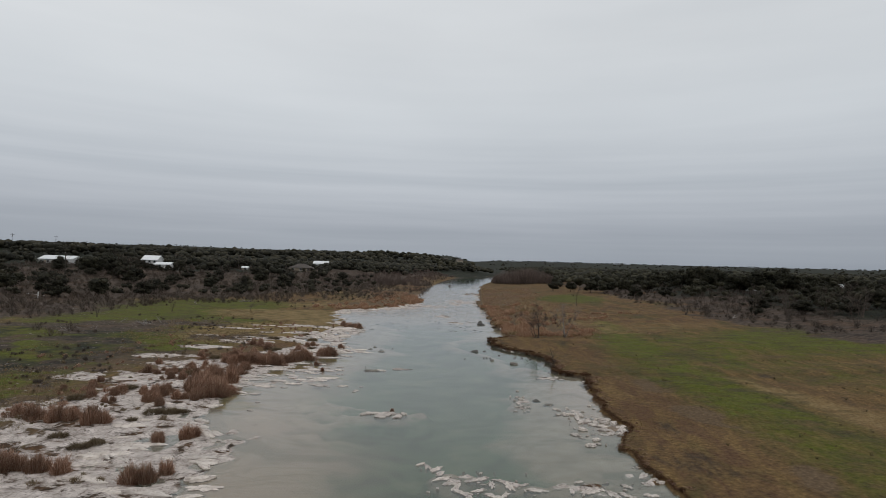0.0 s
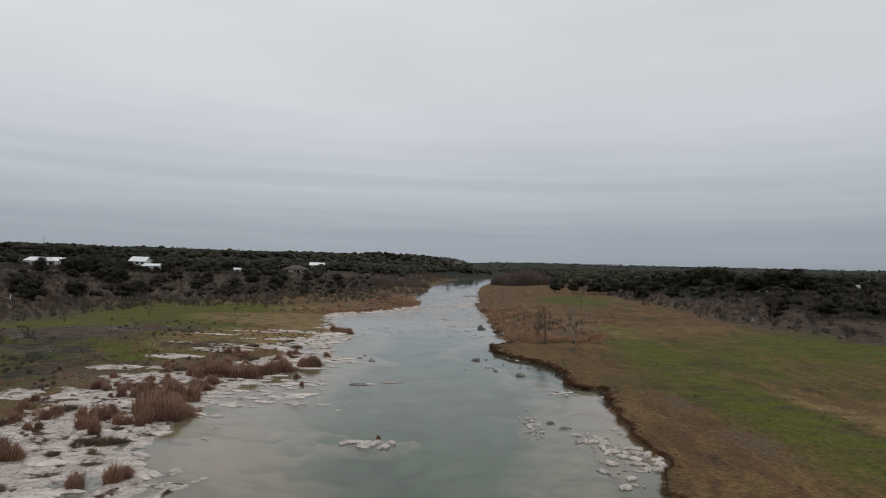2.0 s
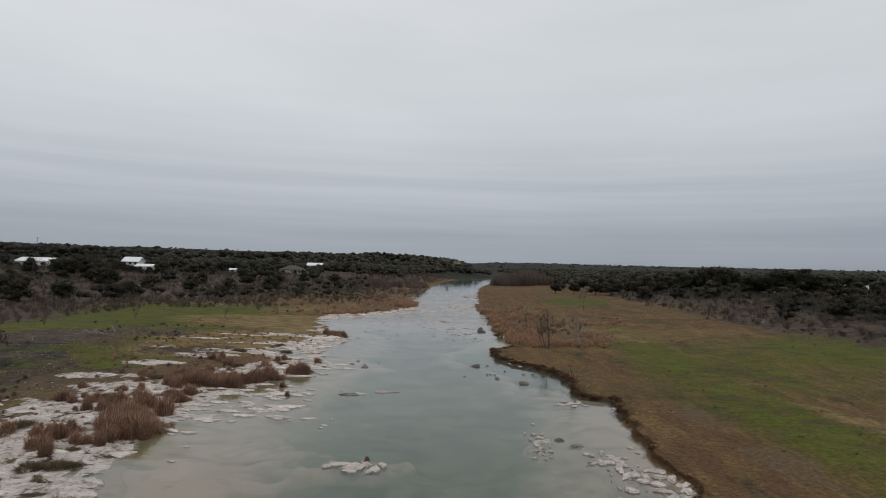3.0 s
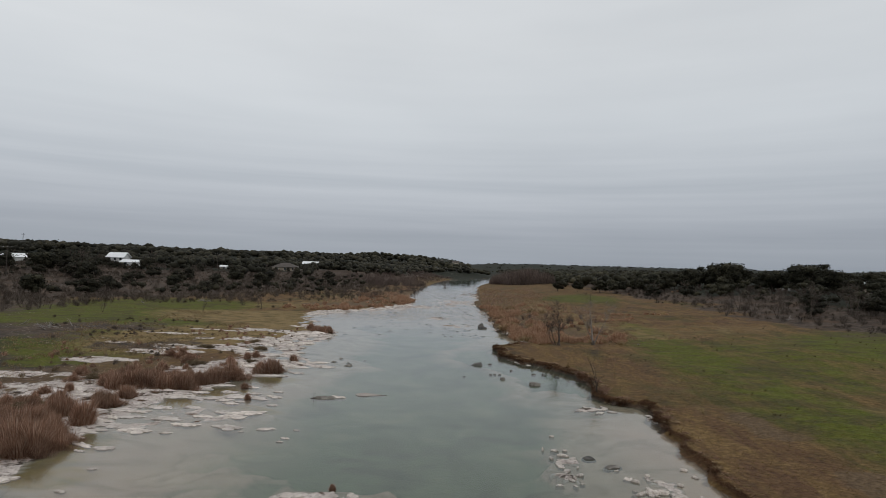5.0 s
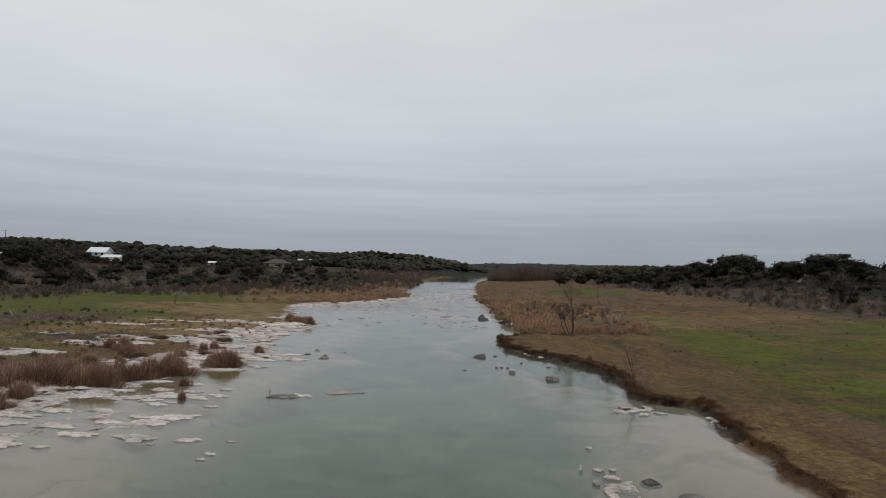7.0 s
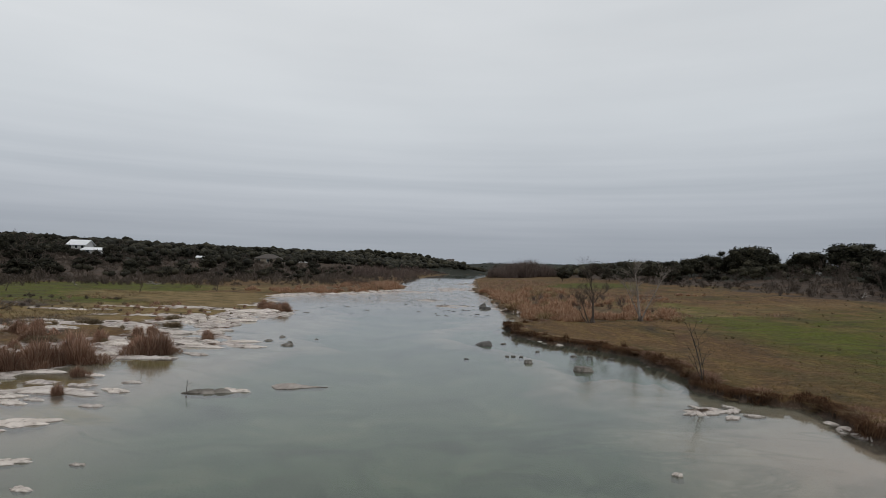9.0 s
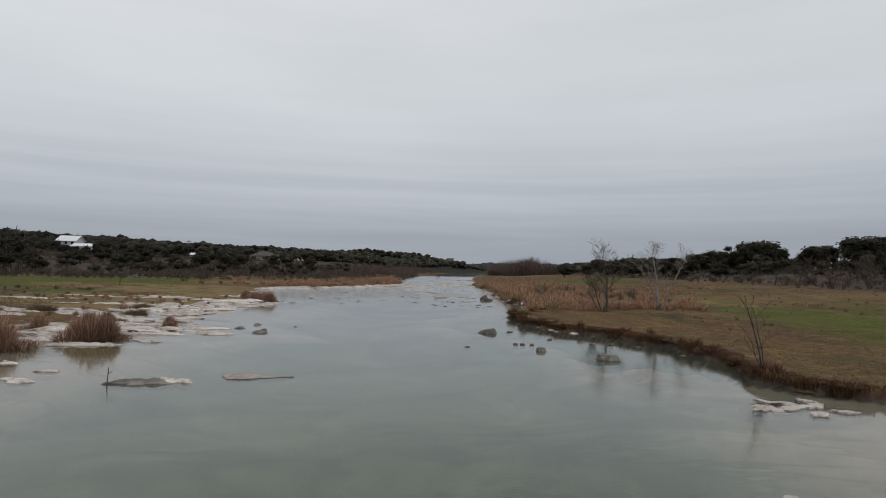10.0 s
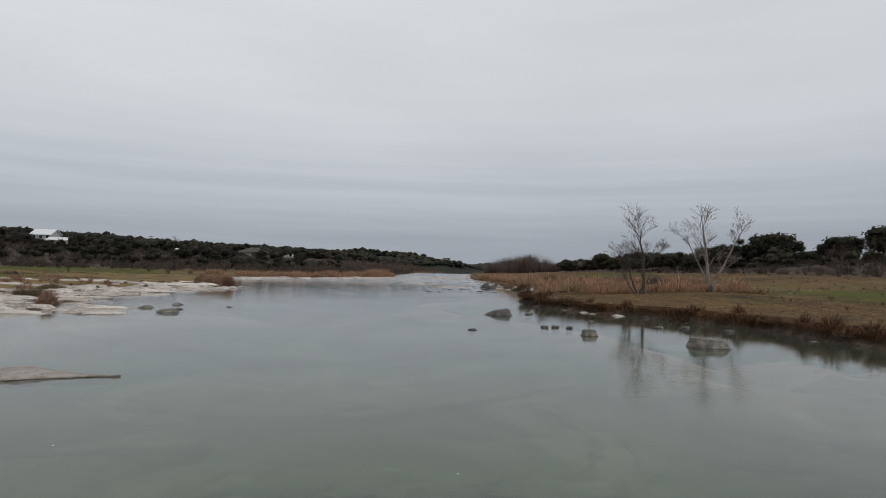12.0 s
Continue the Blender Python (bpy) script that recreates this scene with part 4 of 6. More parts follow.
ICO = bmesh.new()
bmesh.ops.create_icosphere(ICO, subdivisions=2, radius=1.0)
ICO_V, ICO_F = [v.co.copy() for v in ICO.verts], [[v.index for v in f.verts] for f in ICO.faces]
ICO.free()
ICO = bmesh.new()
bmesh.ops.create_icosphere(ICO, subdivisions=1, radius=1.0)
ICO1_V, ICO1_F = [v.co.copy() for v in ICO.verts], [[v.index for v in f.verts] for f in ICO.faces]
ICO.free()


def lump(rnd, verts, faces, centre, rad, flat=0.75, rough=0.35, coarse=False):
    b = len(verts)
    off = Vector((rnd.uniform(0, 90), rnd.uniform(0, 90), rnd.uniform(0, 90)))
    vs, fs = (ICO1_V, ICO1_F) if coarse else (ICO_V, ICO_F)
    for d in vs:
        k = rad * (1 + rough * noise.noise(d * 2.1 + off) + rough * 0.5 * rnd.uniform(-1, 1))
        verts.append((centre[0] + d.x * k, centre[1] + d.y * k, centre[2] + d.z * k * flat))
    faces += [tuple(b + i for i in f) for f in fs]


def crown(name, material, seed, wide, tall, base, lumps=14, cards=170, size=0.22):
    """A full crown: overlapping boughs of leaf sprays with gaps and an uneven outline."""
    rnd = random.Random(seed)
    verts, faces = [], []
    for k in range(lumps):
        a, rr = rnd.uniform(0, 2 * math.pi), math.sqrt(rnd.random()) * wide * 0.36
        z = base + (tall - base) * rnd.uniform(0.22, 0.80) * (1 - 0.30 * rr / (wide * 0.36))
        rad = wide * rnd.uniform(0.14, 0.23)
        c = (rr * math.cos(a), rr * math.sin(a), z)
        lump(rnd, verts, faces, c, rad * 0.62, 0.75, 0.45)
        leaf_cards(rnd, verts, faces, c, rad, cards, size)
    return soup(name, verts, faces, material)


def put(name, me, x, y, z=None, turn=0.0, size=1.0, label="", category="", group="", sink=0.0):
    ob = new(name, me)
    s = size if isinstance(size, tuple) else (size,) * 3
    ob.matrix_world = Matrix.LocRotScale((x, y, (zat(x, y) if z is None else z) - sink), Euler((0, 0, radians(turn))), s)
    return tagged(ob, label, category, group)

def long_ledge():
    """One flat tongue of bedrock: a broad low back that thins to a point on one side, undercut along its front."""
    bm = bmesh.new()
    nx_, ny_ = 44, 15
    rows = []
    for j in range(ny_ + 1):
        row = []
        for k in range(nx_ + 1):
            u, v = k / nx_, j / ny_ * 2 - 1
            x = -1.25 + 3.9 * u
            half_w = 0.78 * min(1.0, (u / 0.14)) ** 0.7 * max(0.03, 1 - max(0.0, (u - 0.28) / 0.72)) ** 1.5
            n1, n2 = noise.noise(Vector((x * 1.3, v * 1.1, 3))), noise.noise(Vector((x * 5, v * 4, 8)))
            y_ = v * half_w * (1 + 0.25 * noise.noise(Vector((x * 1.8, math.copysign(1, v), 5))) + 0.10 * n2)
            back = max(0.0, 1 - abs(v) ** 3) ** 0.7 * (0.16 * math.exp(-((u - 0.30) / 0.26) ** 2) + 0.035)
            z = back * (1 + 0.5 * n1) + 0.018 * n2 + 0.008 * noise.noise(Vector((x * 14, v * 9, 1)))
            z = 0.45 * z + 0.55 * (math.floor(z / 0.035) + min(1.0, z / 0.035 % 1 * 2.4)) * 0.035 + 0.02
            row.append(bm.verts.new((x, y_, z)))
        rows.append(row)
    for j in range(ny_):
        for k in range(nx_):
            bm.faces.new((rows[j][k], rows[j][k + 1], rows[j + 1][k + 1], rows[j + 1][k]))
    rim = [e for e in bm.edges if e.is_boundary]
    skirt_v = [g for g in bmesh.ops.extrude_edge_only(bm, edges=rim)["geom"] if isinstance(g, bmesh.types.BMVert)]
    for v_ in skirt_v:
        v_.co = Vector((v_.co.x * 0.86, v_.co.y * 0.72, -0.25))
    me = bpy.data.meshes.new("limestone_ledge")
    bm.to_mesh(me)
    bm.free()
    me.materials.append(M_LEDGE)
    return me


# ---- stones in and beside the river ----
R = random.Random(11)
ROUND = [boulder("boulder", M_GREY, k, 0.62) for k in range(1, 5)]
FLATB = [boulder("boulder", M_GREY, k, 0.55, flat_top=True) for k in range(5, 8)]
DARKB = [boulder("boulder", M_DARKROCK, k, 0.62) for k in range(8, 12)]
PALEB = [boulder("boulder", M_LIME, k, 0.60) for k in range(12, 17)]
SLABS = [slab("limestone_slab", M_LIME, k, 0.13 + 0.02 * (k % 4)) for k in range(1, 11)]
GREYSLABS = [slab("limestone_slab", M_GREY, k, 0.15) for k in range(11, 15)]

# the boulders that stand clear of the water
put("boulder", block("boulder", M_DARKROCK, 1, 1.5, 0.85, 0.23, 0.74, 0.25, 0.6), 2.85, 80.2, -0.04, 4, 1.0, "dark wedge-shaped boulder standing in the river", "boulder")
put("boulder", block("boulder", M_DARKROCK, 2, 1.7, 1.0, 0.30, 0.8, -0.1), 5.1, 118.3, -0.04, 3, 1.0, "dark low boulder at the foot of the riffle", "boulder")
put("boulder", block("boulder", M_DARKROCK, 3, 1.3, 1.0, 0.44, 0.6, 0.2, 0.4), 4.9, 122.0, -0.04, 10, 1.0, "dark rounded boulder behind a lower one", "boulder")
put("boulder", block("boulder", M_GREY, 4, 1.08, 0.75, 0.24, 0.80, -0.10), 7.75, 70.5, -0.03, -4, 1.0, "grey flat-topped boulder sitting in the river", "boulder")
put("boulder", block("boulder", M_GREY, 5, 0.50, 0.45, 0.19, 0.68, 0.0), 5.1, 72.7, -0.02, 8, 1.0, "small grey blocky stone in calm water", "boulder")
put("boulder", DARKB[3], 1.57, 73.5, -0.05, 0, (0.36, 0.25, 0.4), "small dark stone barely above the water", "boulder")
put("boulder", DARKB[0], 8.1, 50.7, -0.08, 160, (0.85, 0.55, 0.75), "dark leaning stone in the shallows", "boulder")
put("boulder", FLATB[1], 9.0, 49.4, -0.06, 25, (1.15, 0.7, 0.75), "grey flat stone in the shallows", "boulder")
for x, y, s in ((4.1, 74.9, 0.26), (4.5, 75.0, 0.2), (4.95, 74.9, 0.42), (4.4, 81.0, 0.42), (8.3, 75.8, 0.5), (9.3, 75.9, 0.46), (6.3, 77.5, 0.3), (10.4, 75.0, 0.3)):
    put("flat_stone", R.choice(GREYSLABS), x, y, -0.05, R.uniform(0, 360), (s * 1.5, s, 0.7), "small flat grey stone just above the water", "stone", "flat stones off the bank")
for x, y, s in ((-10.0, 77.3, 1.0), (-11.9, 79.3, 0.8), (-11.5, 81.5, 0.8), (-10.3, 79.0, 0.6), (-8.9, 80.8, 0.5)):
    put("flat_stone", R.choice(ROUND), x, y, -0.06, R.uniform(0, 360), (s, s * 0.8, s * 0.75), "dark rounded stone in the shallows", "stone", "dark stones off the rock shelf")
# pale stones along the foot of the sod bank
for y, off, s in ((81.2, 0.5, 0.75), (82.1, 0.7, 0.5), (82.9, 0.35, 0.6), (83.6, 0.5, 0.3), (84.4, 0.35, 0.42), (85.6, 0.3, 0.3), (86.7, 0.35, 0.26), (80.2, 0.4, 0.3), (78.6, 0.35, 0.24), (72.6, 0.5, 0.35), (68.2, 0.4, 0.3), (60.6, 0.5, 0.8), (58.8, 0.5, 0.9), (59.4, 0.9, 0.5)):
    edge = float(np.interp(y, [p[0] for p in RIGHT], [p[1] for p in RIGHT]))
    put("bank_stone", R.choice(PALEB), edge - off, y, -0.05, R.uniform(0, 360), (s, s * R.uniform(0.6, 0.9), s * 0.6), "pale limestone cobble at the foot of the bank", "stone", "stones along the bank")
# flat blocks in the shallows on the right
for x, y, w in ((6.3, 49.3, 1.7), (6.5, 48.4, 1.2), (6.4, 51.8, 0.9), (6.7, 54.6, 0.6), (9.6, 47.3, 0.9), (10.4, 48.1, 0.7), (12.6, 49.2, 0.8), (12.8, 48.2, 0.9), (6.0, 50.4, 0.8), (9.9, 46.4, 0.8), (11.6, 47.0, 0.7)):
    put("limestone_slab", R.choice(SLABS), x, y, -0.02, R.uniform(0, 360), (w * 0.6, w * 0.5, 0.6), "pale limestone block in the shallows", "slab", "blocks in the shallows")
# low ledges out in the channel
LEDGES = [ledge("limestone_ledge", M_LIME, k) for k in range(1, 6)]
put("limestone_ledge", ledge("limestone_ledge", M_GREY, 7, 0.2), -9.25, 62.8, -0.02, 6, (1.9, 1.5, 0.75), "grey flat ledge just breaking the water", "ledge")
put("limestone_ledge", LEDGES[1], -8.3, 63.2, -0.03, -8, (1.3, 1.0, 0.8), "pale thin ledge just breaking the water", "ledge")
put("limestone_ledge", long_ledge(), -6.2, 64.3, -0.004, 4, (0.62, 0.72, 0.52), "pale pointed ledge with a dark undercut edge", "ledge")
for dx, dy, s in ((0, 0, 1.7), (-1.3, 0.3, 1.3), (0.9, -0.5, 1.2), (-0.5, -0.7, 1.0), (1.3, 0.4, 0.8), (-1.9, -0.2, 0.7)):
    put("limestone_slab", R.choice(SLABS), -4.9 + dx, 43.7 + dy, -0.03, R.uniform(0, 360), (s * 1.35, s * 1.1, 0.7), "pale limestone plate on a tiny islet", "slab", "plates of the islet")
for dx, dy, s in ((0, 0, 1.6), (0.9, 0.3, 1.2), (-0.9, -0.2, 1.1), (0.4, -0.7, 1.0), (1.3, -0.4, 0.8), (-0.3, 0.7, 0.9), (1.0, 1.0, 0.7)):
    put("limestone_slab", R.choice(SLABS), 10.8 + dx, 61.8 + dy, -0.012, R.uniform(0, 360), (s * 1.15, s * 0.7, 0.36), "pale flat limestone plate near the bank", "slab", "plates below the leaning sapling")


def scatter_slabs(n, x0, x1, y0, y1, lo, hi, label, group, zlo=-0.08, zhi=-0.02, pool=SLABS):
    for _ in range(n):
        x, y, s = R.uniform(x0, x1), R.uniform(y0, y1), lo + (hi - lo) * R.random() ** 2
        put("limestone_slab", R.choice(pool + LEDGES), x, y, R.uniform(zlo, zhi), R.uniform(0, 360), (s, s * R.uniform(0.45, 0.9), R.uniform(0.45, 0.8)), label, "slab", group)


# rubble on the shoals
for x, y, w in ((-1.3, 32.3, 0.7), (-0.9, 31.9, 0.9), (-0.4, 31.4, 1.1), (-0.1, 30.7, 1.0), (0.2, 30.0, 1.2), (0.6, 29.3, 1.3), (0.9, 28.6, 1.2), (1.3, 27.9, 1.1), (1.6, 27.2, 1.2), (1.7, 29.8, 1.0), (2.4, 30.2, 1.2), (2.9, 29.4, 1.1), (3.5, 29.9, 0.9), (3.9, 29.1, 1.3), (4.6, 29.4, 0.8), (5.2, 28.8, 1.2), (2.2, 28.4, 1.0),
                (2.9, 27.7, 1.2), (3.6, 28.0, 0.8), (6.9, 29.7, 0.8), (7.4, 29.1, 1.2), (8.3, 28.8, 1.3), (8.9, 29.3, 0.8), (9.5, 28.7, 1.2), (7.9, 30.2, 0.6), (10.6, 29.9, 0.8), (10.2, 28.6, 1.0), (12.2, 31.9, 1.3), (12.6, 31.2, 0.9), (11.6, 28.7, 0.9), (11.9, 30.3, 0.6)):
    put("limestone_slab", R.choice(LEDGES), x, y, -0.02, R.uniform(0, 360), (w, w * R.uniform(0.55, 0.85), 0.55), "pale broken limestone plate on a shoal", "slab", "shoal rubble")
scatter_slabs(26, -1.4, 5.2, 27.4, 31.6, 0.15, 0.6, "small broken pale limestone on a submerged shoal", "shoal rubble", -0.10, -0.03)
scatter_slabs(16, 6.5, 11.6, 28.0, 30.6, 0.15, 0.6, "small broken pale limestone on a submerged shoal", "shoal rubble", -0.10, -0.03)
# a heap of pale blocks against the bank, round one brown boulder
put("boulder", boulder("boulder", M_TANROCK, 21, 0.62), 12.75, 41.7, -0.10, 30, (1.5, 1.2, 1.1), "rounded brown boulder in a heap of pale blocks", "boulder")
for x, y, w in ((13.3, 43.2, 0.9), (13.6, 42.5, 1.0), (13.5, 41.7, 1.1), (13.8, 41.0, 0.8), (13.3, 40.4, 0.9), (12.5, 40.7, 0.8), (12.1, 41.5, 0.8), (12.2, 42.5, 1.0), (11.6, 42.9, 0.9), (11.9, 43.6, 0.8), (11.2, 43.9, 1.2), (10.7, 44.8, 1.0), (11.0, 45.6, 0.8), (10.2, 45.9, 0.9), (12.6, 43.6, 0.8), (12.8, 44.6, 0.9), (9.6, 39.9, 0.9), (10.3, 37.4, 0.9), (10.9, 38.8, 0.7), (10.4, 41.4, 0.8)):
    put("limestone_slab", R.choice(LEDGES + SLABS), x, y, R.uniform(-0.04, 0.04), R.uniform(0, 360), (w * 1.3, w * R.uniform(0.8, 1.1), R.uniform(0.7, 1.2)), "pale angular limestone block heaped at the bank", "slab", "bank rubble")
scatter_slabs(34, 9.6, 14.0, 36.0, 46.5, 0.15, 0.9, "broken pale limestone along the bank", "bank rubble", -0.10, 0.02)
scatter_slabs(16, 8.6, 12.8, 43.5, 49.0, 0.3, 1.0, "broken pale limestone in the shallows", "bank rubble", -0.12, -0.03)
scatter_slabs(14, 5.6, 7.2, 46.0, 52.5, 0.3, 1.0, "grey broken limestone in the shallows", "shoal rubble", -0.06, -0.01)
scatter_slabs(8, 11.6, 13.2, 30.5, 33.5, 0.3, 0.9, "broken pale limestone along the bank", "bank rubble", -0.10, 0.0)
scatter_slabs(5, 14.0, 15.0, 58.6, 60.0, 0.5, 1.2, "pale limestone block at the bank", "bank rubble", -0.08, 0.02)
# plates that have broken off the rock shelf: place and width
for x, y, w in ((-18.3, 66.0, 2.2), (-15.7, 62.3, 2.6), (-16.9, 61.6, 2.0), (-15.6, 65.6, 1.2), (-12.7, 62.5, 1.3), (-13.1, 64.3, 0.8), (-12.9, 57.6, 2.3), (-10.7, 54.0, 1.1), (-9.0, 52.3, 0.6), (-8.8, 54.0, 0.4), (-16.1, 61.0, 1.2), (-14.8, 60.7, 1.0),
                (-19.8, 61.7, 2.6), (-17.9, 61.2, 1.6), (-14.8, 57.6, 1.5), (-13.6, 56.5, 2.0), (-15.7, 56.4, 1.5), (-15.6, 54.3, 1.8), (-12.9, 54.0, 1.9), (-11.9, 53.3, 0.4), (-17.8, 52.6, 1.9), (-19.7, 53.6, 2.4), (-18.6, 53.2, 1.7), (-17.6, 55.5, 1.8),
                (-17.7, 49.4, 1.3), (-18.7, 48.8, 0.7), (-9.1, 51.6, 0.4), (-16.5, 46.3, 0.5), (-16.1, 52.5, 0.7), (-14.2, 62.0, 2.0), (-15.3, 60.2, 1.3), (-19.5, 58.3, 1.9), (-20.4, 55.8, 2.2), (-20.0, 57.0, 1.6), (-12.5, 27.1, 1.9), (-14.6, 35.0, 0.8), (-16.1, 43.5, 0.6), (-13.8, 33.0, 0.7), (-12.0, 76.0, 1.6), (-13.4, 78.4, 2.0), (-16.2, 70.6, 2.2), (-14.9, 70.9, 1.6), (-13.8, 72.4, 1.6), (-20.6, 52.4, 2.4), (-21.4, 54.4, 2.4), (-21.2, 51.2, 2.0), (-22.4, 52.8, 2.2), (-22.6, 55.8, 2.0), (-21.6, 57.2, 1.8), (-20.9, 60.4, 1.8), (-18.6, 63.2, 1.6), (-19.3, 49.8, 1.4), (-21.0, 48.6, 1.8), (-14.6, 63.4, 1.2), (-17.3, 58.6, 1.2), (-12.2, 60.0, 0.9)):
    put("limestone_slab", R.choice(LEDGES), x, y, -0.005, R.choice((0, 180)) + R.uniform(-22, 22), (w * 0.92, w * R.uniform(0.6, 0.95), min(0.62, 0.22 + 0.22 * w)), "pale limestone plate lying in shallow water", "slab", "plates off the rock shelf")
for _ in range(130):
    y = R.uniform(22, 104)
    edge = float(np.interp(y, [p[0] for p in LEFT], [p[1] for p in LEFT]))
    d = R.uniform(-0.6, 7.0)
    s = R.uniform(0.6, 2.0) * (0.8 if d < 0 else 1.0)
    x = edge - d
    put("limestone_slab", R.choice(LEDGES if R.random() < 0.6 else SLABS), x, y, max(zat(x, y) - 0.03, -0.03), R.uniform(-35, 35), (s * 1.5, s * R.uniform(0.8, 1.2), R.uniform(0.7, 1.2)), "pale weathered limestone ledge at the waterline", "slab", "ledges along the rock shelf")
# plates between the stagnant pools, and bare rock showing through the turf
for cx, cy, rx, ry, n in ((-30.7, 80.3, 3.6, 1.2, 4), (-26.1, 84.9, 6.0, 1.9, 9), (-24.5, 92.4, 6.0, 2.2, 9), (-36.5, 96.0, 3.4, 0.9, 3), (-31.7, 53.0, 5.0, 2.2, 6), (-29.4, 61.8, 4.0, 1.5, 5), (-33.0, 101.0, 3.0, 0.8, 3), (-27.0, 104.0, 3.4, 1.3, 4), (-23.0, 112.0, 2.2, 1.0, 3)):
    for _ in range(n):
        x, y, s = cx + R.uniform(-rx, rx), cy + R.uniform(-ry, ry), R.uniform(0.8, 2.2)
        put("limestone_slab", R.choice(LEDGES), x, y, zat(x, y) - 0.04, R.uniform(-30, 30), (s * 1.2, s * 0.8, R.uniform(0.6, 1.0)), "pale limestone plate bedded in turf", "slab", "plates bedded in the turf")
for _ in range(26):
    y = R.uniform(97, 119)
    edge, s = float(np.interp(y, [p[0] for p in RIGHT], [p[1] for p in RIGHT])), R.uniform(0.2, 0.75)
    put("bank_stone", R.choice(PALEB + SLABS), edge - R.uniform(-0.1, 0.7), y, -0.04, R.uniform(0, 360), (s, s * 0.8, s * 0.55), "pale limestone cobble at the foot of the bank", "stone", "stones along the bank")
# a bar of bare rock along the far shore
for _ in range(80):
    y = R.uniform(134, 174)
    s = R.uniform(0.6, 2.0)
    x = float(np.interp(y, [p[0] for p in LEFT], [p[1] for p in LEFT])) - R.uniform(-1.0, 2.2)
    put("limestone_slab", R.choice(LEDGES + SLABS), x, y, max(zat(x, y) - 0.03, -0.02), R.uniform(-30, 30), (s * 1.2, s * 0.8, R.uniform(0.6, 1.1)), "pale limestone plate on the far rock bar", "slab", "plates of the rock bar")
for _ in range(60):
    y = R.uniform(119, 250)
    edge, s = float(np.interp(y, [p[0] for p in RIGHT], [p[1] for p in RIGHT])), R.uniform(0.4, 1.5)
    put("bank_stone", R.choice(LEDGES + SLABS), edge - R.uniform(-0.8, 1.6), y, -0.03, R.uniform(-30, 30), (s * 1.2, s * 0.8, s * 0.5), "pale limestone plate along the far bank", "stone", "stones along the bank")
# stones that break the riffle
for k in range(240):
    y = 104 + 120 * R.random() ** 1.2
    a, b = float(np.interp(y, [p[0] for p in LEFT], [p[1] for p in LEFT])), float(np.interp(y, [p[0] for p in RIGHT], [p[1] for p in RIGHT]))
    if y < 135 and R.random() < 0.5:
        x = R.uniform(-4, 4)
    else:
        x = R.uniform(a + 0.5, b - 0.5)
    s = R.uniform(0.25, 0.8)
    put("riffle_stone", R.choice(DARKB + GREYSLABS + ROUND), x, y, -0.05, R.uniform(0, 360), (s * 1.3, s * 0.8, s * 0.5), "small stone breaking shallow fast water", "stone", "stones in the riffle")

# ---- grasses ----
R = random.Random(23)
RUSTS = [tussock("bunchgrass", M_RUST, k, 1250, 0.64, 0.0044) for k in range(1, 7)]
REEDS = [tussock("bunchgrass", M_REED, k, 330, 0.74, 0.0085, 0.02) for k in range(51, 56)]
LIPS = [tussock("bunchgrass", M_SEDGE, k, 300, 0.62, 0.008, 0.03, -0.5) for k in range(61, 66)]
DRAPES = [drape("sod_fringe", M_SEDGE, k) for k in range(1, 6)]
FRINGE = [bunch("bunchgrass", M_RUST, k, 200, 1.0, 0.75, 0.5, 0.0095) for k in range(31, 35)]
STRAWS = [bunch("bunchgrass", M_STRAW, k, 240, 0.8, 0.5, 0.7, 0.011) for k in range(6, 10)]
MATS = [tussock("low_mat", M_MAT, k, 900, 0.85, 0.007, 0.02) for k in range(10, 14)]
RUST_LABEL = "rust-brown dry bunchgrass clump on limestone"


THICK = []


def thicken(x, y, s, h, pool):
    """Note one more clump of a stand that is too dense to count."""
    THICK.append((R.choice(pool), Matrix.LocRotScale((x, y, max(zat(x, y) - 0.02, 0.0)), Euler((0, 0, R.uniform(0, 6.3))), (s, s, h))))


def clump(x, y, s, h=None, pool=RUSTS, label=RUST_LABEL, group="bunchgrass on the rock shelf"):
    if pool is RUSTS:
        s *= 1.22
    put("bunchgrass", R.choice(pool), x, y, max(zat(x, y), 0.0), R.uniform(0, 360), (s, s, h or (s * R.uniform(0.85, 1.15) if pool is RUSTS else s * R.uniform(0.28, 0.42))), label, "grass clump", group, 0.02)
    if pool is RUSTS and s > 0.7:
        skirt(x, y, s)


def skirt(x, y, s):
    """Shorter blades that spill round the foot of a clump."""
    for _ in range(R.randint(0, 2)):
        a, d = R.uniform(0, 6.3), s * R.uniform(0.4, 0.65)
        thicken(x + d * math.cos(a), y + d * math.sin(a), s * R.uniform(0.4, 0.65), s * R.uniform(0.22, 0.45), FRINGE)


def drift(n, x0, y0, x1, y1, wide, lo, hi, pool=RUSTS, **kw):
    """Clumps along a line from one place to another."""
    for k in range(n):
        t = (k + R.random()) / n
        clump(x0 + (x1 - x0) * t + R.gauss(0, wide), y0 + (y1 - y0) * t + R.gauss(0, wide), R.uniform(lo, hi), None, pool, **kw)


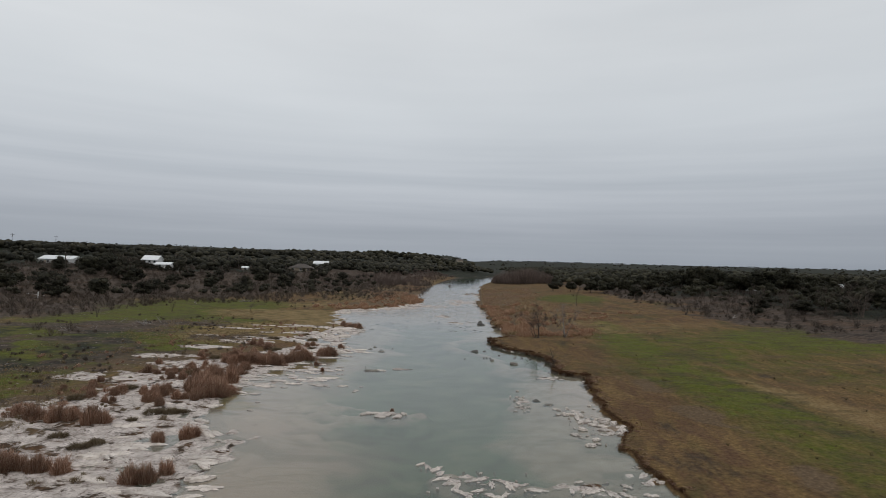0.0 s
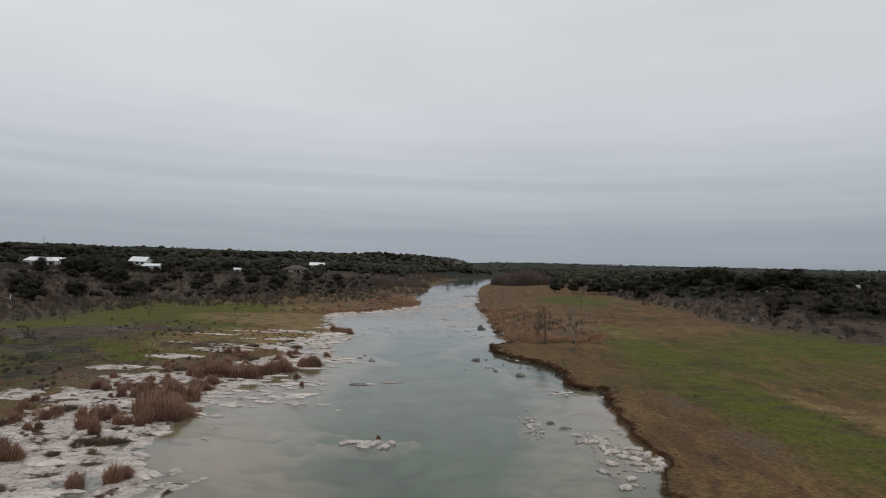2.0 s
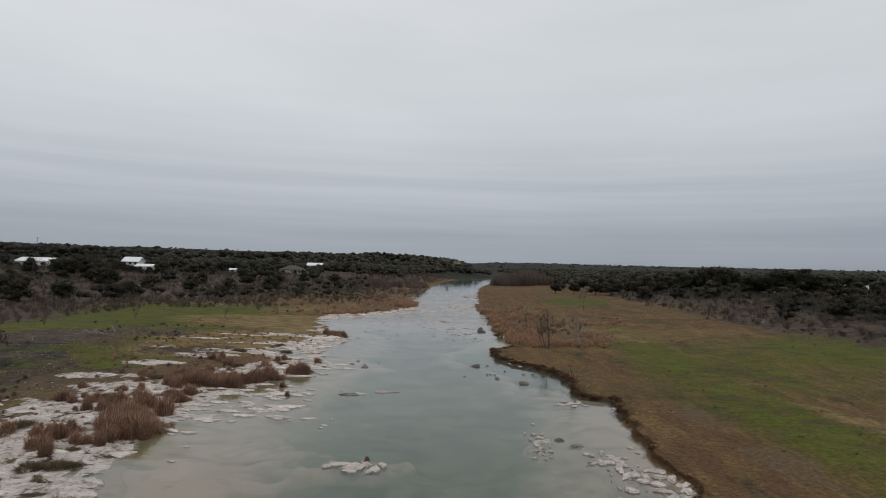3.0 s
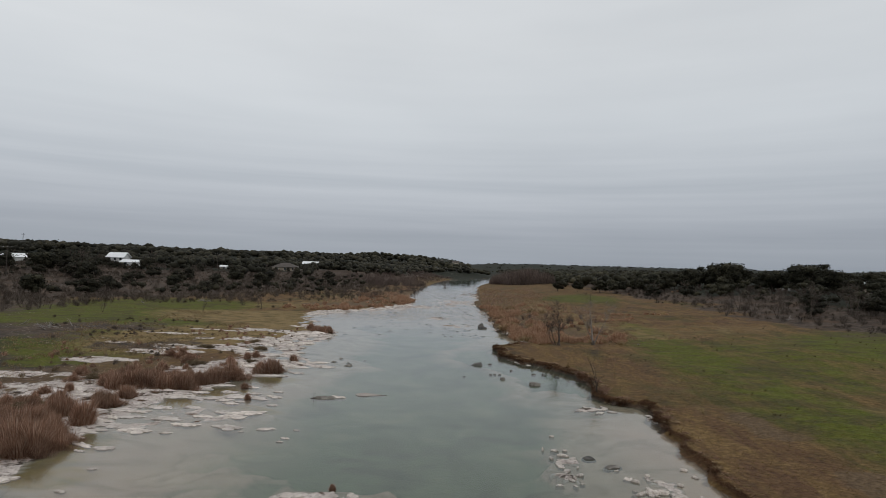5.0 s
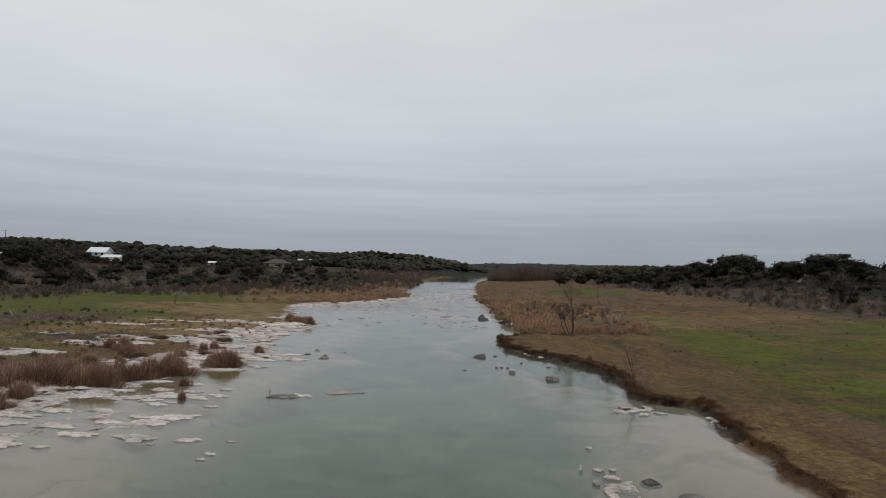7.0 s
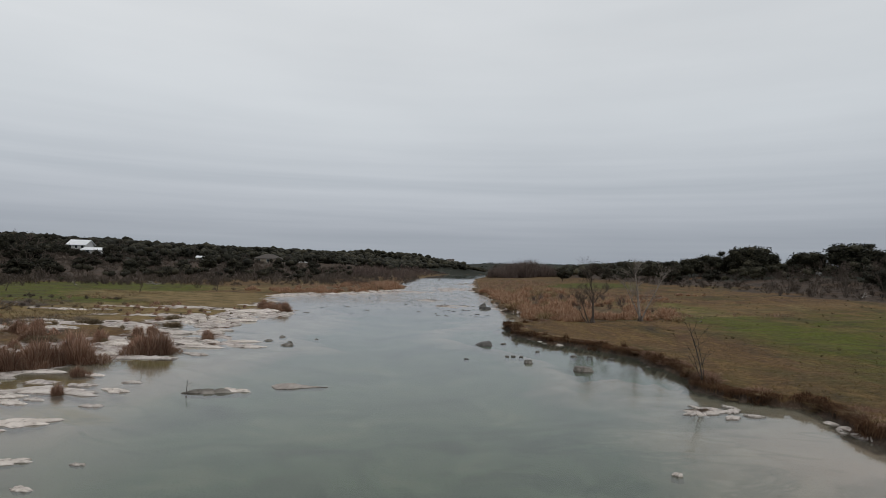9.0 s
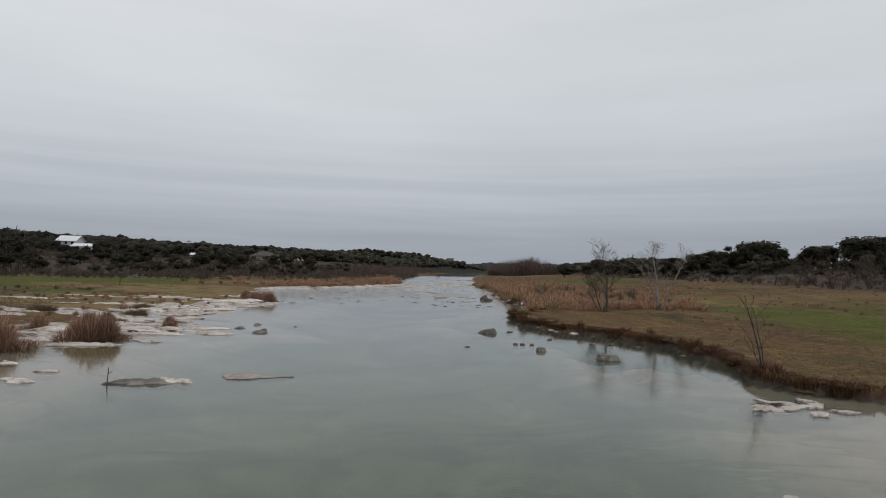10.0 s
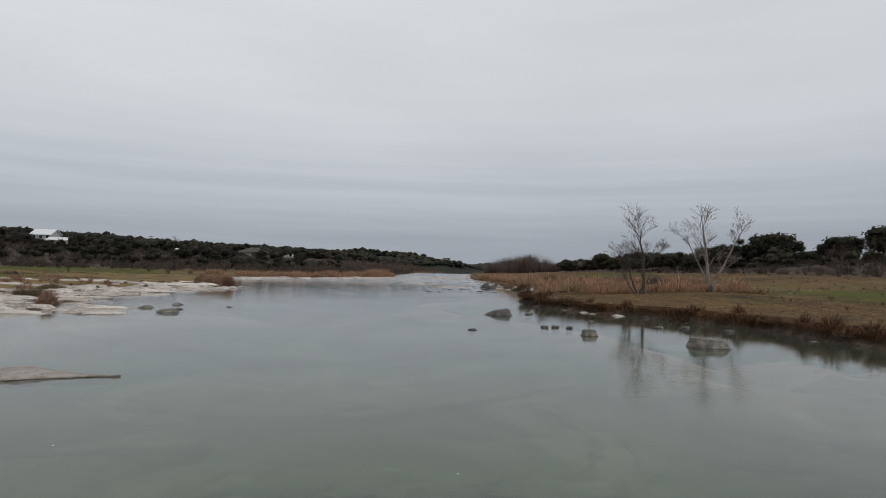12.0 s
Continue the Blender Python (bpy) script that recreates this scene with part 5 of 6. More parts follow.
drift(24, -24.2, 52.0, -20.9, 47.6, 0.8, 0.9, 1.9)
drift(6, -21.0, 49.4, -20.0, 47.8, 0.4, 0.7, 1.1)
drift(8, -27.0, 47.5, -22.5, 46.0, 0.8, 0.7, 1.1)
drift(7, -23.4, 57.6, -22.9, 61.5, 0.5, 0.8, 1.2)
drift(16, -26.5, 63.0, -20.4, 64.6, 0.4, 1.0, 1.4)
drift(10, -20.0, 65.2, -18.8, 69.6, 0.4, 0.9, 1.6)
drift(8, -23.5, 66.0, -20.5, 68.5, 0.7, 0.6, 1.1)
drift(9, -31.0, 66.5, -24.0, 71.0, 1.0, 0.5, 0.9)
drift(6, -29.5, 57.0, -26.5, 60.0, 1.0, 0.5, 0.9)
drift(5, -27.5, 77.5, -23.4, 74.0, 0.8, 0.6, 1.0)
drift(9, -31.5, 38.6, -24.8, 37.2, 0.7, 0.7, 1.25)
drift(9, -26.5, 28.0, -21.0, 28.2, 0.5, 0.8, 1.3)
drift(7, -27.0, 48.0, -23.0, 43.0, 1.0, 0.6, 1.1)
drift(8, -33.0, 52.0, -26.0, 72.0, 2.2, 0.4, 0.8)
drift(6, -19.4, 105.6, -17.2, 104.0, 0.5, 0.8, 1.3)
drift(7, -34.0, 47.0, -27.0, 44.0, 1.2, 0.5, 0.9)
drift(10, -27.5, 68.0, -20.0, 63.2, 0.7, 0.9, 1.4)
drift(14, -24.5, 56.0, -21.5, 50.0, 0.9, 0.9, 1.6)
drift(12, -32.0, 58.0, -25.0, 54.0, 1.3, 0.6, 1.0)
drift(5, -21.5, 107.0, -20.0, 106.0, 0.5, 0.8, 1.2)
for x, y, s in ((-16.3, 71.9, 1.45), (-15.7, 72.3, 1.15), (-16.9, 72.2, 1.3), (-17.4, 72.6, 0.9), (-16.3, 72.9, 1.2), (-16.1, 65.3, 0.6), (-14.5, 61.6, 0.45), (-15.7, 78.6, 0.6), (-21.1, 75.2, 0.9), (-25.3, 75.5, 0.8), (-19.2, 34.8, 0.9), (-18.9, 34.2, 0.8), (-17.5, 35.4, 1.1), (-17.2, 35.9, 0.8), (-16.8, 27.3, 1.2), (-16.2, 27.8, 1.1), (-15.6, 28.9, 0.9),
                (-25.5, 37.4, 1.3), (-16.2, 79.5, 0.75), (-27.3, 78.3, 1.0), (-20.3, 80.0, 0.9), (-20.9, 79.2, 0.8), (-4.6, 44.8, 0.32)):
    clump(x, y, s)
for x, y, s in ((-22.9, 41.2, 1.5), (-21.8, 41.6, 1.4), (-21.0, 42.0, 1.1), (-23.1, 32.5, 1.3), (-22.6, 33.4, 1.2), (-25.5, 34.0, 1.2), (-23.4, 38.9, 0.9), (-26.8, 56.0, 1.8), (-29.0, 58.5, 1.6), (-24.0, 74.0, 1.7), (-27.5, 84.5, 1.8),
                (-29.5, 49.0, 1.6), (-31.0, 44.0, 1.5), (-22.0, 86.5, 1.5), (-24.5, 92.0, 1.6), (-19.5, 76.5, 1.2), (-28.5, 66.0, 1.7), (-26.0, 70.0, 1.4)):
    clump(x, y, s, None, MATS, "low dull olive plant mat on limestone", "low mats on the rock shelf")
def bank_edge(y):
    """Where the right waterline truly runs, with its small bays."""
    x = 12.0
    for _ in range(4):
        x -= shores(np.array([x]), np.array([y]))[1].item()
    return x


# matted sod hangs over the lip of the bank; dry tufts stand behind it
y = 22.0
while y < 97.5:
    x, ahead = bank_edge(y), bank_edge(y + 0.6) - bank_edge(y - 0.6)
    turn = -math.degrees(math.atan2(ahead, 1.2))
    tall = 1.0 if y > 57 else 0.5
    for inset, drop in ((0.16, 0.02), (0.32, 0.0)) if y > 57 else ((0.22, 0.02),):
        xx = x + inset + R.uniform(-0.05, 0.08)
        put("sod_fringe", R.choice(DRAPES), xx, y + R.uniform(-0.2, 0.2), max(0.14, zat(x + 0.55, y) - 0.03 - drop), turn + R.uniform(-8, 8), (R.uniform(0.9, 1.3), R.uniform(0.9, 1.15), tall * R.uniform(0.85, 1.2)),
            "russet matted grass hanging over the sod bank", "grass fringe", "grass fringe of the bank")
    for _ in range(2):
        w, h = R.uniform(0.35, 0.8) * tall, R.uniform(0.12, 0.30) * tall
        thicken(x + R.uniform(0.25, 0.9), y + R.uniform(-0.5, 0.5), w, h, FRINGE if R.random() < 0.6 else STRAWS)
    if R.random() < (0.62 if y > 57 else 0.25):
        thicken(x + R.uniform(0.05, 0.4), y + R.uniform(-0.4, 0.4), R.uniform(0.55, 1.25) * tall, R.uniform(0.35, 0.65) * tall, LIPS)
    y += R.uniform(0.75, 1.05)
# tall stand behind the point, round the two bare trees
for _ in range(300):
    y = 99.0 + 76 * R.random() ** 1.35
    s = R.uniform(0.6, 1.9)
    x = bank_edge(y) + 0.7 + 15 * R.random() ** 2.0
    if vnoise(x, y, 4.0, 33).item() < 0.46:
        continue
    thicken(x, y, s * 1.25, s * R.uniform(0.65, 0.95), REEDS if R.random() < 0.85 else STRAWS)
for x, y, s in ((9.6, 104, 1.7), (10.6, 103, 1.5), (11.8, 102, 1.6), (12.9, 101, 1.5), (10.0, 107, 1.6), (11.4, 106, 1.5), (13.6, 99.6, 1.3), (9.4, 112, 1.6), (8.8, 116, 1.5), (15.2, 98.2, 1.2), (16.6, 97.6, 1.3), (12.4, 98.6, 1.1), (14.2, 102.6, 1.4), (16.0, 101, 1.2), (18.2, 100, 1.2), (20.4, 98.6, 1.1), (22.0, 97.4, 1.0)):
    for _ in range(4):
        thicken(x + R.gauss(0, 0.6), y + R.gauss(0, 0.8), s * R.uniform(0.8, 1.2), s * R.uniform(0.65, 0.95), REEDS)
for _ in range(70):
    s = R.uniform(0.4, 1.0)
    x, y = R.uniform(10.5, 24), R.uniform(95.5, 104.0)
    if vnoise(x, y, 3.2, 34).item() < 0.45:
        continue
    thicken(x, y, s * 1.2, s * 0.9, REEDS if R.random() < 0.8 else STRAWS)


# mounds of rust-brown grass behind the far rock bar, and two patches in the pasture
for _ in range(220):
    y = R.uniform(146, 215)
    x, s = float(np.interp(y, [p[0] for p in LEFT], [p[1] for p in LEFT])) - 1.0 - 17 * R.random() ** 1.3, R.uniform(0.7, 1.7)
    if vnoise(x, y, 6.0, 35).item() > 0.4:
        thicken(x, y, s * 1.3, s * 0.8, REEDS)
for cx, cy, spread, n in ((29.5, 130.5, 2.6, 16), (70.5, 224, 4.0, 14), (36, 141, 4.0, 10)):
    for _ in range(n):
        s = R.uniform(0.6, 1.1)
        thicken(cx + R.gauss(0, spread), cy + R.gauss(0, 1.2), s * 1.3, s * 0.7, REEDS)


def joined(name, entries, material, label):
    """Many clumps of one material as one mesh; every blade has five corners."""
    verts = []
    for me, m in entries:
        co = np.empty(len(me.vertices) * 3)
        me.vertices.foreach_get("co", co)
        mm = np.array(m)
        verts.append(co.reshape(-1, 3) @ mm[:3, :3].T + mm[:3, 3])
    v = np.concatenate(verts)
    k = np.arange(0, len(v), 5)[:, None]
    tris = np.concatenate([k + np.array([[0, 1, 3]]), k + np.array([[0, 3, 2]]), k + np.array([[2, 3, 4]])])
    return tagged(new(name, grid_mesh(name, v, tris, material)), label, "grass", kind="stuff")


joined("tall_dry_grass", [e for e in THICK if e[0] in FRINGE], M_RUST, "tall rust-brown dry grass beside the river")
joined("tall_dry_grass", [e for e in THICK if e[0] in REEDS], M_REED, "tall tan and rust reeds in rounded mounds")
joined("sod_tussocks", [e for e in THICK if e[0] in LIPS], M_SEDGE, "dark russet tussocks slumping over the sod bank")
joined("tall_dry_grass", [e for e in THICK if e[0] in STRAWS], M_STRAW, "tall straw-coloured dry grass on the river point")


def field(name, n, where, material, lo, hi, label, kids=7, width=0.02, seed=1):
    """Uncountable tufts, joined into one sheet of real blades."""
    rnd = np.random.default_rng(seed)
    x, y = where(rnd, n)
    z = height(x, y)
    keep = z > 0.12
    x, y, z = x[keep], y[keep], z[keep]
    n = len(x)
    a, t = rnd.uniform(0, 2 * np.pi, (n, kids)), rnd.uniform(0, np.pi, (n, kids))
    h = rnd.uniform(lo, hi, (n, 1)) * rnd.uniform(0.5, 1.0, (n, kids))
    rr, out = rnd.uniform(0, 0.5, (n, kids)) * h, rnd.uniform(0.2, 0.8, (n, kids)) * h
    bx, by = x[:, None] + np.cos(a) * rr, y[:, None] + np.sin(a) * rr
    w = width * (0.7 + h)
    v = np.empty((n, kids, 3, 3))
    v[..., 0, 0], v[..., 0, 1], v[..., 0, 2] = bx - np.cos(t) * w, by - np.sin(t) * w, z[:, None] - 0.03
    v[..., 1, 0], v[..., 1, 1], v[..., 1, 2] = bx + np.cos(t) * w, by + np.sin(t) * w, z[:, None] - 0.03
    v[..., 2, 0], v[..., 2, 1], v[..., 2, 2] = bx + np.cos(a) * out, by + np.sin(a) * out, z[:, None] + h
    me = grid_mesh(name, v.reshape(-1, 3), np.arange(n * kids * 3).reshape(-1, 3), material)
    return tagged(new(name, me), label, "grass", kind="stuff")


def on_bank(d0, d1, y0, y1, side, power=1.0):
    def where(rnd, n):
        y = rnd.uniform(y0, y1, n)
        d = d0 + (d1 - d0) * rnd.random(n) ** power
        if side > 0:
            return np.interp(y, [p[0] for p in RIGHT], [p[1] for p in RIGHT]) + d, y
        return np.interp(y, [p[0] for p in LEFT], [p[1] for p in LEFT]) - d, y
    return where


def patchy(where, size, low, seed):
    """The same places, thinned to patches."""
    def chosen(rnd, n):
        x, y = where(rnd, n * 2)
        keep = vnoise(x, y, size, seed) + 0.5 * vnoise(x, y, size * 0.3, seed + 1) > low
        return x[keep][:n], y[keep][:n]
    return chosen


field("dry_grass", 14000, on_bank(0.3, 13, 40, 108, 1, 1.2), M_LAWN, 0.02, 0.065, "short dry tan grass on the sloping bank", 7, 0.014, 1)


field("dry_grass", 7000, patchy(on_bank(13, 34, 24, 130, -1), 7, 0.75, 2), M_STRAW, 0.10, 0.30, "patchy tan and brown meadow grass", 6, 0.018, 5)
field("low_scrub", 500, on_bank(3, 60, 30, 160, 1, 0.7), M_OLIVE, 0.08, 0.3, "scattered small dull tufts in the pasture", 26, 0.012, 18)
field("tall_dry_grass", 1700, patchy(on_bank(1.5, 24, 160, 310, -1, 1.2), 14, 0.78, 4), M_RUST, 0.2, 0.8, "rust-brown reeds on the far flat", 8, 0.022, 7)
field("tall_dry_grass", 1500, patchy(on_bank(1.5, 26, 158, 310, -1, 1.1), 11, 0.78, 8), M_STRAW, 0.15, 0.7, "tan reeds on the far flat", 8, 0.022, 27)
field("tall_dry_grass", 2200, patchy(on_bank(1.0, 20, 126, 300, 1, 1.2), 9, 0.66, 5), M_STRAW, 0.15, 0.7, "straw-coloured reeds along the far bank", 8, 0.022, 19)
field("tall_dry_grass", 2400, patchy(on_bank(1.0, 24, 126, 300, 1, 1.2), 10, 0.66, 9), M_RUST, 0.15, 0.75, "rust-brown reeds along the far bank", 8, 0.022, 8)
field("tall_dry_grass", 2200, patchy(on_bank(6, 26, 99, 155, 1, 1.0), 8, 0.72, 3), M_RUST, 0.12, 0.45, "mixed brown grass behind the river point", 8, 0.014, 9)
field("tall_dry_grass", 1300, on_bank(0.3, 5.0, 176, 200, -1), M_REED, 0.9, 2.0, "tuft of reeds on a gravel spit", 10, 0.022, 10)


# flecks of foam drifting on the pool
rf_ = np.random.default_rng(12)
fleck_v, fleck_f = [], []
for _ in range(70):
    x, y, s = rf_.uniform(-7, 8), 57 + 5 * rf_.random() ** 2, rf_.uniform(0.006, 0.018)
    b = len(fleck_v)
    for k in range(6):
        a = k * math.pi / 3 + rf_.uniform(-0.3, 0.3)
        fleck_v.append((x + math.cos(a) * s * rf_.uniform(0.6, 1.6), y + math.sin(a) * s * rf_.uniform(0.5, 1.0), 0.006))
    fleck_f.append(tuple(range(b, b + 6)))
tagged(new("foam_flecks", soup("foam_flecks", fleck_v, fleck_f, M_FOAM)), "tiny white foam flecks drifting on calm water", "foam", kind="stuff")

# ---- bare trees by the river ----
R = random.Random(37)


def bare_tree(label, x, y, stems, bark, seed, category="tree", name="bare_tree", sink=0.1, kids=(3, 6), twig=0.0062):
    """A leafless tree: each stem is (lean x, lean y, height, radius, branching depth)."""
    root = tagged(new(name), label, category)
    root.matrix_world = pose(x, y, zat(x, y) - sink)
    for k, (lx, ly, h, r, depth) in enumerate(stems):
        t = Twigs(seed + k)
        t.grow((lx * 0.12, ly * 0.12, 0), (lx, ly, 1.0), h * 0.66, r, depth, 0.11, 0.07, kids, twig, 0.46)
        part("stem", t.mesh("stem", bark), None, root)
    base = Twigs(seed + 50)
    for k in range(5):
        a = 1.3 * k
        f = stems[0][3] / 0.12
        base.limb((math.cos(a) * 0.22 * f, math.sin(a) * 0.22 * f, -0.1), (math.cos(a) * 0.05 * f, math.sin(a) * 0.05 * f, 0.7 * f), 0.13 * f, 0.07 * f, 6)
    part("root_flare", base.mesh("root_flare", M_BARK), None, root)
    return root


def sycamore(label, x, y, boles, bark, seed):
    """A leafless river tree: every bole is a bent line of (x, y, z) and its foot radius, with forking limbs over its upper part."""
    root = tagged(new("bare_tree"), label, "tree")
    root.matrix_world = pose(x, y, zat(x, y) - 0.1)
    for k, (line, r0, reach) in enumerate(boles):
        t = Twigs(seed + k)
        n = len(line) - 1
        for j in range(n):
            ra, rb = r0 * (1 - 0.78 * j / n), r0 * (1 - 0.78 * (j + 1) / n)
            t.limb(line[j], line[j + 1], ra, rb, 7)
            if j + 1 >= n * 0.4:
                d = (Vector(line[j + 1]) - Vector(line[j])).normalized()
                for _ in range(3 if j + 1 < n else 5):
                    side = Vector((t.rnd.gauss(0, 1), t.rnd.gauss(0, 0.8), t.rnd.uniform(-0.1, 0.5))).normalized()
                    f = t.rnd.uniform(0.2, 1.0)
                    at = Vector(line[j]) * (1 - f) + Vector(line[j + 1]) * f
                    t.grow(at, d * 0.75 + side * 0.8, reach * t.rnd.uniform(0.55, 1.0), max(0.016, rb * 0.5), 2, 0.17, 0.06, (3, 5), 0.0065, 0.6, 0.8)
        part("stem", t.mesh("stem", bark), None, root)
    base = Twigs(seed + 50)
    for k in range(5):
        a = 1.3 * k
        base.limb((math.cos(a) * 0.24, math.sin(a) * 0.24, -0.1), (math.cos(a) * 0.05, math.sin(a) * 0.05, 0.6), 0.12, 0.06, 6)
    part("root_flare", base.mesh("root_flare", M_BARK), None, root)


sycamore("young leafless sycamore with three slender stems", 13.9, 94.6,
         [(((0, 0, 0), (0.05, 0, 1.0), (0.0, 0, 1.9), (0.05, 0.05, 2.8), (-0.2, 0.1, 3.6), (-0.1, 0.1, 4.4)), 0.13, 1.3), (((-0.3, 0.1, 0), (-0.65, 0.1, 0.9), (-0.9, 0.2, 1.8), (-1.3, 0.2, 2.6)), 0.075, 1.0),
          (((-0.5, -0.2, 0), (-1.0, -0.2, 0.7), (-1.3, -0.1, 1.5), (-1.5, 0, 2.3)), 0.05, 0.8), (((0.05, 0, 1.9), (0.6, -0.1, 2.7), (1.3, -0.1, 3.1)), 0.04, 0.8)], M_BARK, 101)
sycamore("young leafless sycamore with pale forking limbs", 18.2, 94.1,
         [(((0, 0, 0), (-0.15, 0, 1.2), (-0.25, 0, 2.4), (-0.35, 0.05, 3.4), (-0.5, 0.1, 4.5)), 0.14, 1.3), (((0, 0, 0.3), (-0.55, 0.1, 1.6), (-1.1, 0.15, 2.7), (-1.6, 0.2, 3.9)), 0.07, 0.9),
          (((0.1, 0, 0.2), (0.55, -0.1, 1.3), (1.15, -0.1, 2.5), (1.75, 0, 3.6), (2.2, 0, 4.4)), 0.085, 0.9)], M_PALEBARK, 201)
sapling = tagged(new("sapling"), "thin dark leafless sapling at the water's edge", "sapling")
sapling.matrix_world = pose(12.15, 66.0, zat(12.15, 66.0) - 0.05)
for seed, line, r0 in ((1, ((0, 0, 0), (-0.14, 0, 0.8), (-0.34, 0.02, 1.6), (-0.54, 0.0, 2.2), (-0.66, 0.03, 2.75)), 0.036), (2, ((0.08, 0.05, 0), (0.0, 0.05, 0.8), (-0.14, 0.06, 1.4), (-0.22, 0.06, 1.9), (-0.36, 0.08, 2.3)), 0.022),
                       (3, ((-0.05, 0, 0.1), (-0.25, 0.05, 0.6), (-0.42, 0.05, 1.2)), 0.018)):
    t = Twigs(seed)
    for k in range(len(line) - 1):
        t.limb(line[k], line[k + 1], r0 * (1 - 0.2 * k), r0 * (0.8 - 0.2 * k), 6)
        if k:
            for side in (-1, 1):
                t.grow(line[k], (side * t.rnd.uniform(0.4, 0.9), t.rnd.uniform(-0.5, 0.5), 0.8), t.rnd.uniform(0.4, 0.9), 0.014, 1, 0.12, 0.06, (1, 3), 0.007, 0.5)
    part("stem", t.mesh("stem", M_POLE), None, sapling)
bare_tree("small leafless sapling in the pasture", 34.5, 169.2, [(0.02, 0.0, 5.2, 0.07, 3)], M_BARK, 311, "sapling", "sapling")
bare_tree("short leafless sapling in dry grass", 51.5, 166.5, [(0.05, 0.0, 3.0, 0.05, 2)], M_BARK, 321, "sapling", "sapling")
for k, (x, y, h) in enumerate(((-40, 140, 3.0), (-47, 128, 2.6), (-50, 190, 3.6), (-25, 215, 4.0), (-60, 118, 2.4), (-72, 122, 2.8), (-66, 102, 2.2))):
    bare_tree("small grey leafless shrub in the meadow", x, y, [(0.1, 0.1, h, 0.05, 2), (-0.3, 0.0, h * 0.8, 0.04, 2), (0.25, -0.2, h * 0.7, 0.035, 2)], M_BARK, 400 + k * 9, "shrub", "bare_shrub", kids=(3, 5))
# leafless mesquites on the stony rise
for k, (x, y, h) in enumerate(((57, 132, 5.5), (60, 129, 5.0), (64, 126, 5.8), (53, 134, 4.2), (69, 121, 6.0), (72, 127, 5.2), (75, 118, 5.6), (66, 138, 4.8), (79, 113, 5.4), (83, 124, 6.2), (61, 146, 4.4), (72, 104, 5.0), (88, 108, 6.0))):
    bare_tree("leafless grey mesquite on stony ground", x, y, [(0.15, 0.1, h, 0.11, 3), (-0.35, 0.1, h * 0.85, 0.08, 3), (0.4, -0.1, h * 0.75, 0.06, 2)], M_BARK, 500 + k * 9, "tree", "mesquite_tree", kids=(3, 4), twig=0.013)

HOMES = ((-202, 287, 18), (-136, 255, 13), (-131, 252, 9), (-92, 334, 13), (-121, 501, 18), (-114.5, 305, 8), (121, 193, 7), (112, 224, 6))


def clear_of_homes(x, y):
    for hx, hy, r in HOMES:
        if math.hypot(x - hx, y - hy) < r:
            return False
        # keep the sight line from the river to each house open
        t = (x * hx + y * hy) / (hx * hx + hy * hy)
        if 0.75 < t < 1 and math.hypot(x - hx * t, y - hy * t) < r * 0.55:
            return False
    return True


def off_homes(x, y):
    return all(math.hypot(x - hx, y - hy) > r * 0.75 for hx, hy, r in HOMES)


# ---- live oaks and junipers ----
OAKS = [crown("crown", M_OAK, k, 8.8, 8.6, 1.0, 26, 105, 0.27) for k in range(1, 5)]
CEDARS = [crown("crown", M_CEDAR, k, 5.4, 5.4, 0.0, 18, 80, 0.21) for k in range(5, 9)]
TRUNKS = []
for k in range(3):
    t = Twigs(60 + k)
    t.grow((0, 0, 0), (0.12, 0.05, 1), 2.6, 0.30, 2, 0.14, 0.02, (2, 3), 0.06, 0.75)
    TRUNKS.append(t.mesh("trunk", M_BARK))


def leafy_tree(x, y, size, oak=True, label="", group=""):
    name = "live_oak" if oak else "juniper"
    root = tagged(new(name), label or ("dark evergreen live oak with a broad crown" if oak else "dense dark juniper bush reaching the ground"), "tree", group)
    s = size / (8.0 if oak else 5.2)
    root.matrix_world = Matrix.LocRotScale((x, y, zat(x, y) - 0.15), Euler((0, 0, R.uniform(0, 6.3))), (s * R.uniform(0.9, 1.15), s * R.uniform(0.9, 1.15), s))
    part("trunk", R.choice(TRUNKS), None, root)
    part("crown", R.choice(OAKS if oak else CEDARS), None, root)
    return root


for x, y, s in ((92, 222, 10.6), (98, 226, 8.8), (87, 230, 8.2), (97, 184, 9.4), (104, 187, 8.8), (92, 192, 7.4), (128, 200, 8.4), (112, 177, 5.4), (107, 179, 5.2), (118, 183, 4.6), (133, 178, 8.6), (80, 236, 7.4), (73, 226, 6.2), (66, 232, 6.4),
                (60, 238, 5.8), (84, 205, 5.4), (92, 196, 5.6), (78, 190, 4.6), (70, 198, 4.6), (62, 205, 5.0), (112, 166, 6.0), (94, 160, 3.6), (120, 152, 6.4), (108, 142, 5.4), (96, 128, 4.8), (128, 138, 6.6), (110, 122, 5.4), (140, 160, 8.4),
                (55, 244, 5.6), (48, 252, 5.4), (42, 262, 5.2), (68, 250, 6.6), (77, 256, 7.0), (90, 250, 7.6), (110, 224, 7.8), (124, 210, 7.8)):
    leafy_tree(x, y, s * 1.04, s > 5.3 or R.random() < 0.4, group="trees on the stony rise")
for x, y, s in ((66, 128, 3.4), (73, 123, 4.2), (80, 118, 4.4), (86, 114, 4.8), (92, 111, 5.2), (71, 137, 4.4), (82, 130, 5.4), (90, 125, 6.0), (98, 118, 6.0), (77, 147, 4.6), (102, 110, 6.0), (97, 102, 5.0), (88, 140, 5.6), (106, 130, 6.2)):
    leafy_tree(x, y, s, s > 5.1, group="trees on the stony rise")
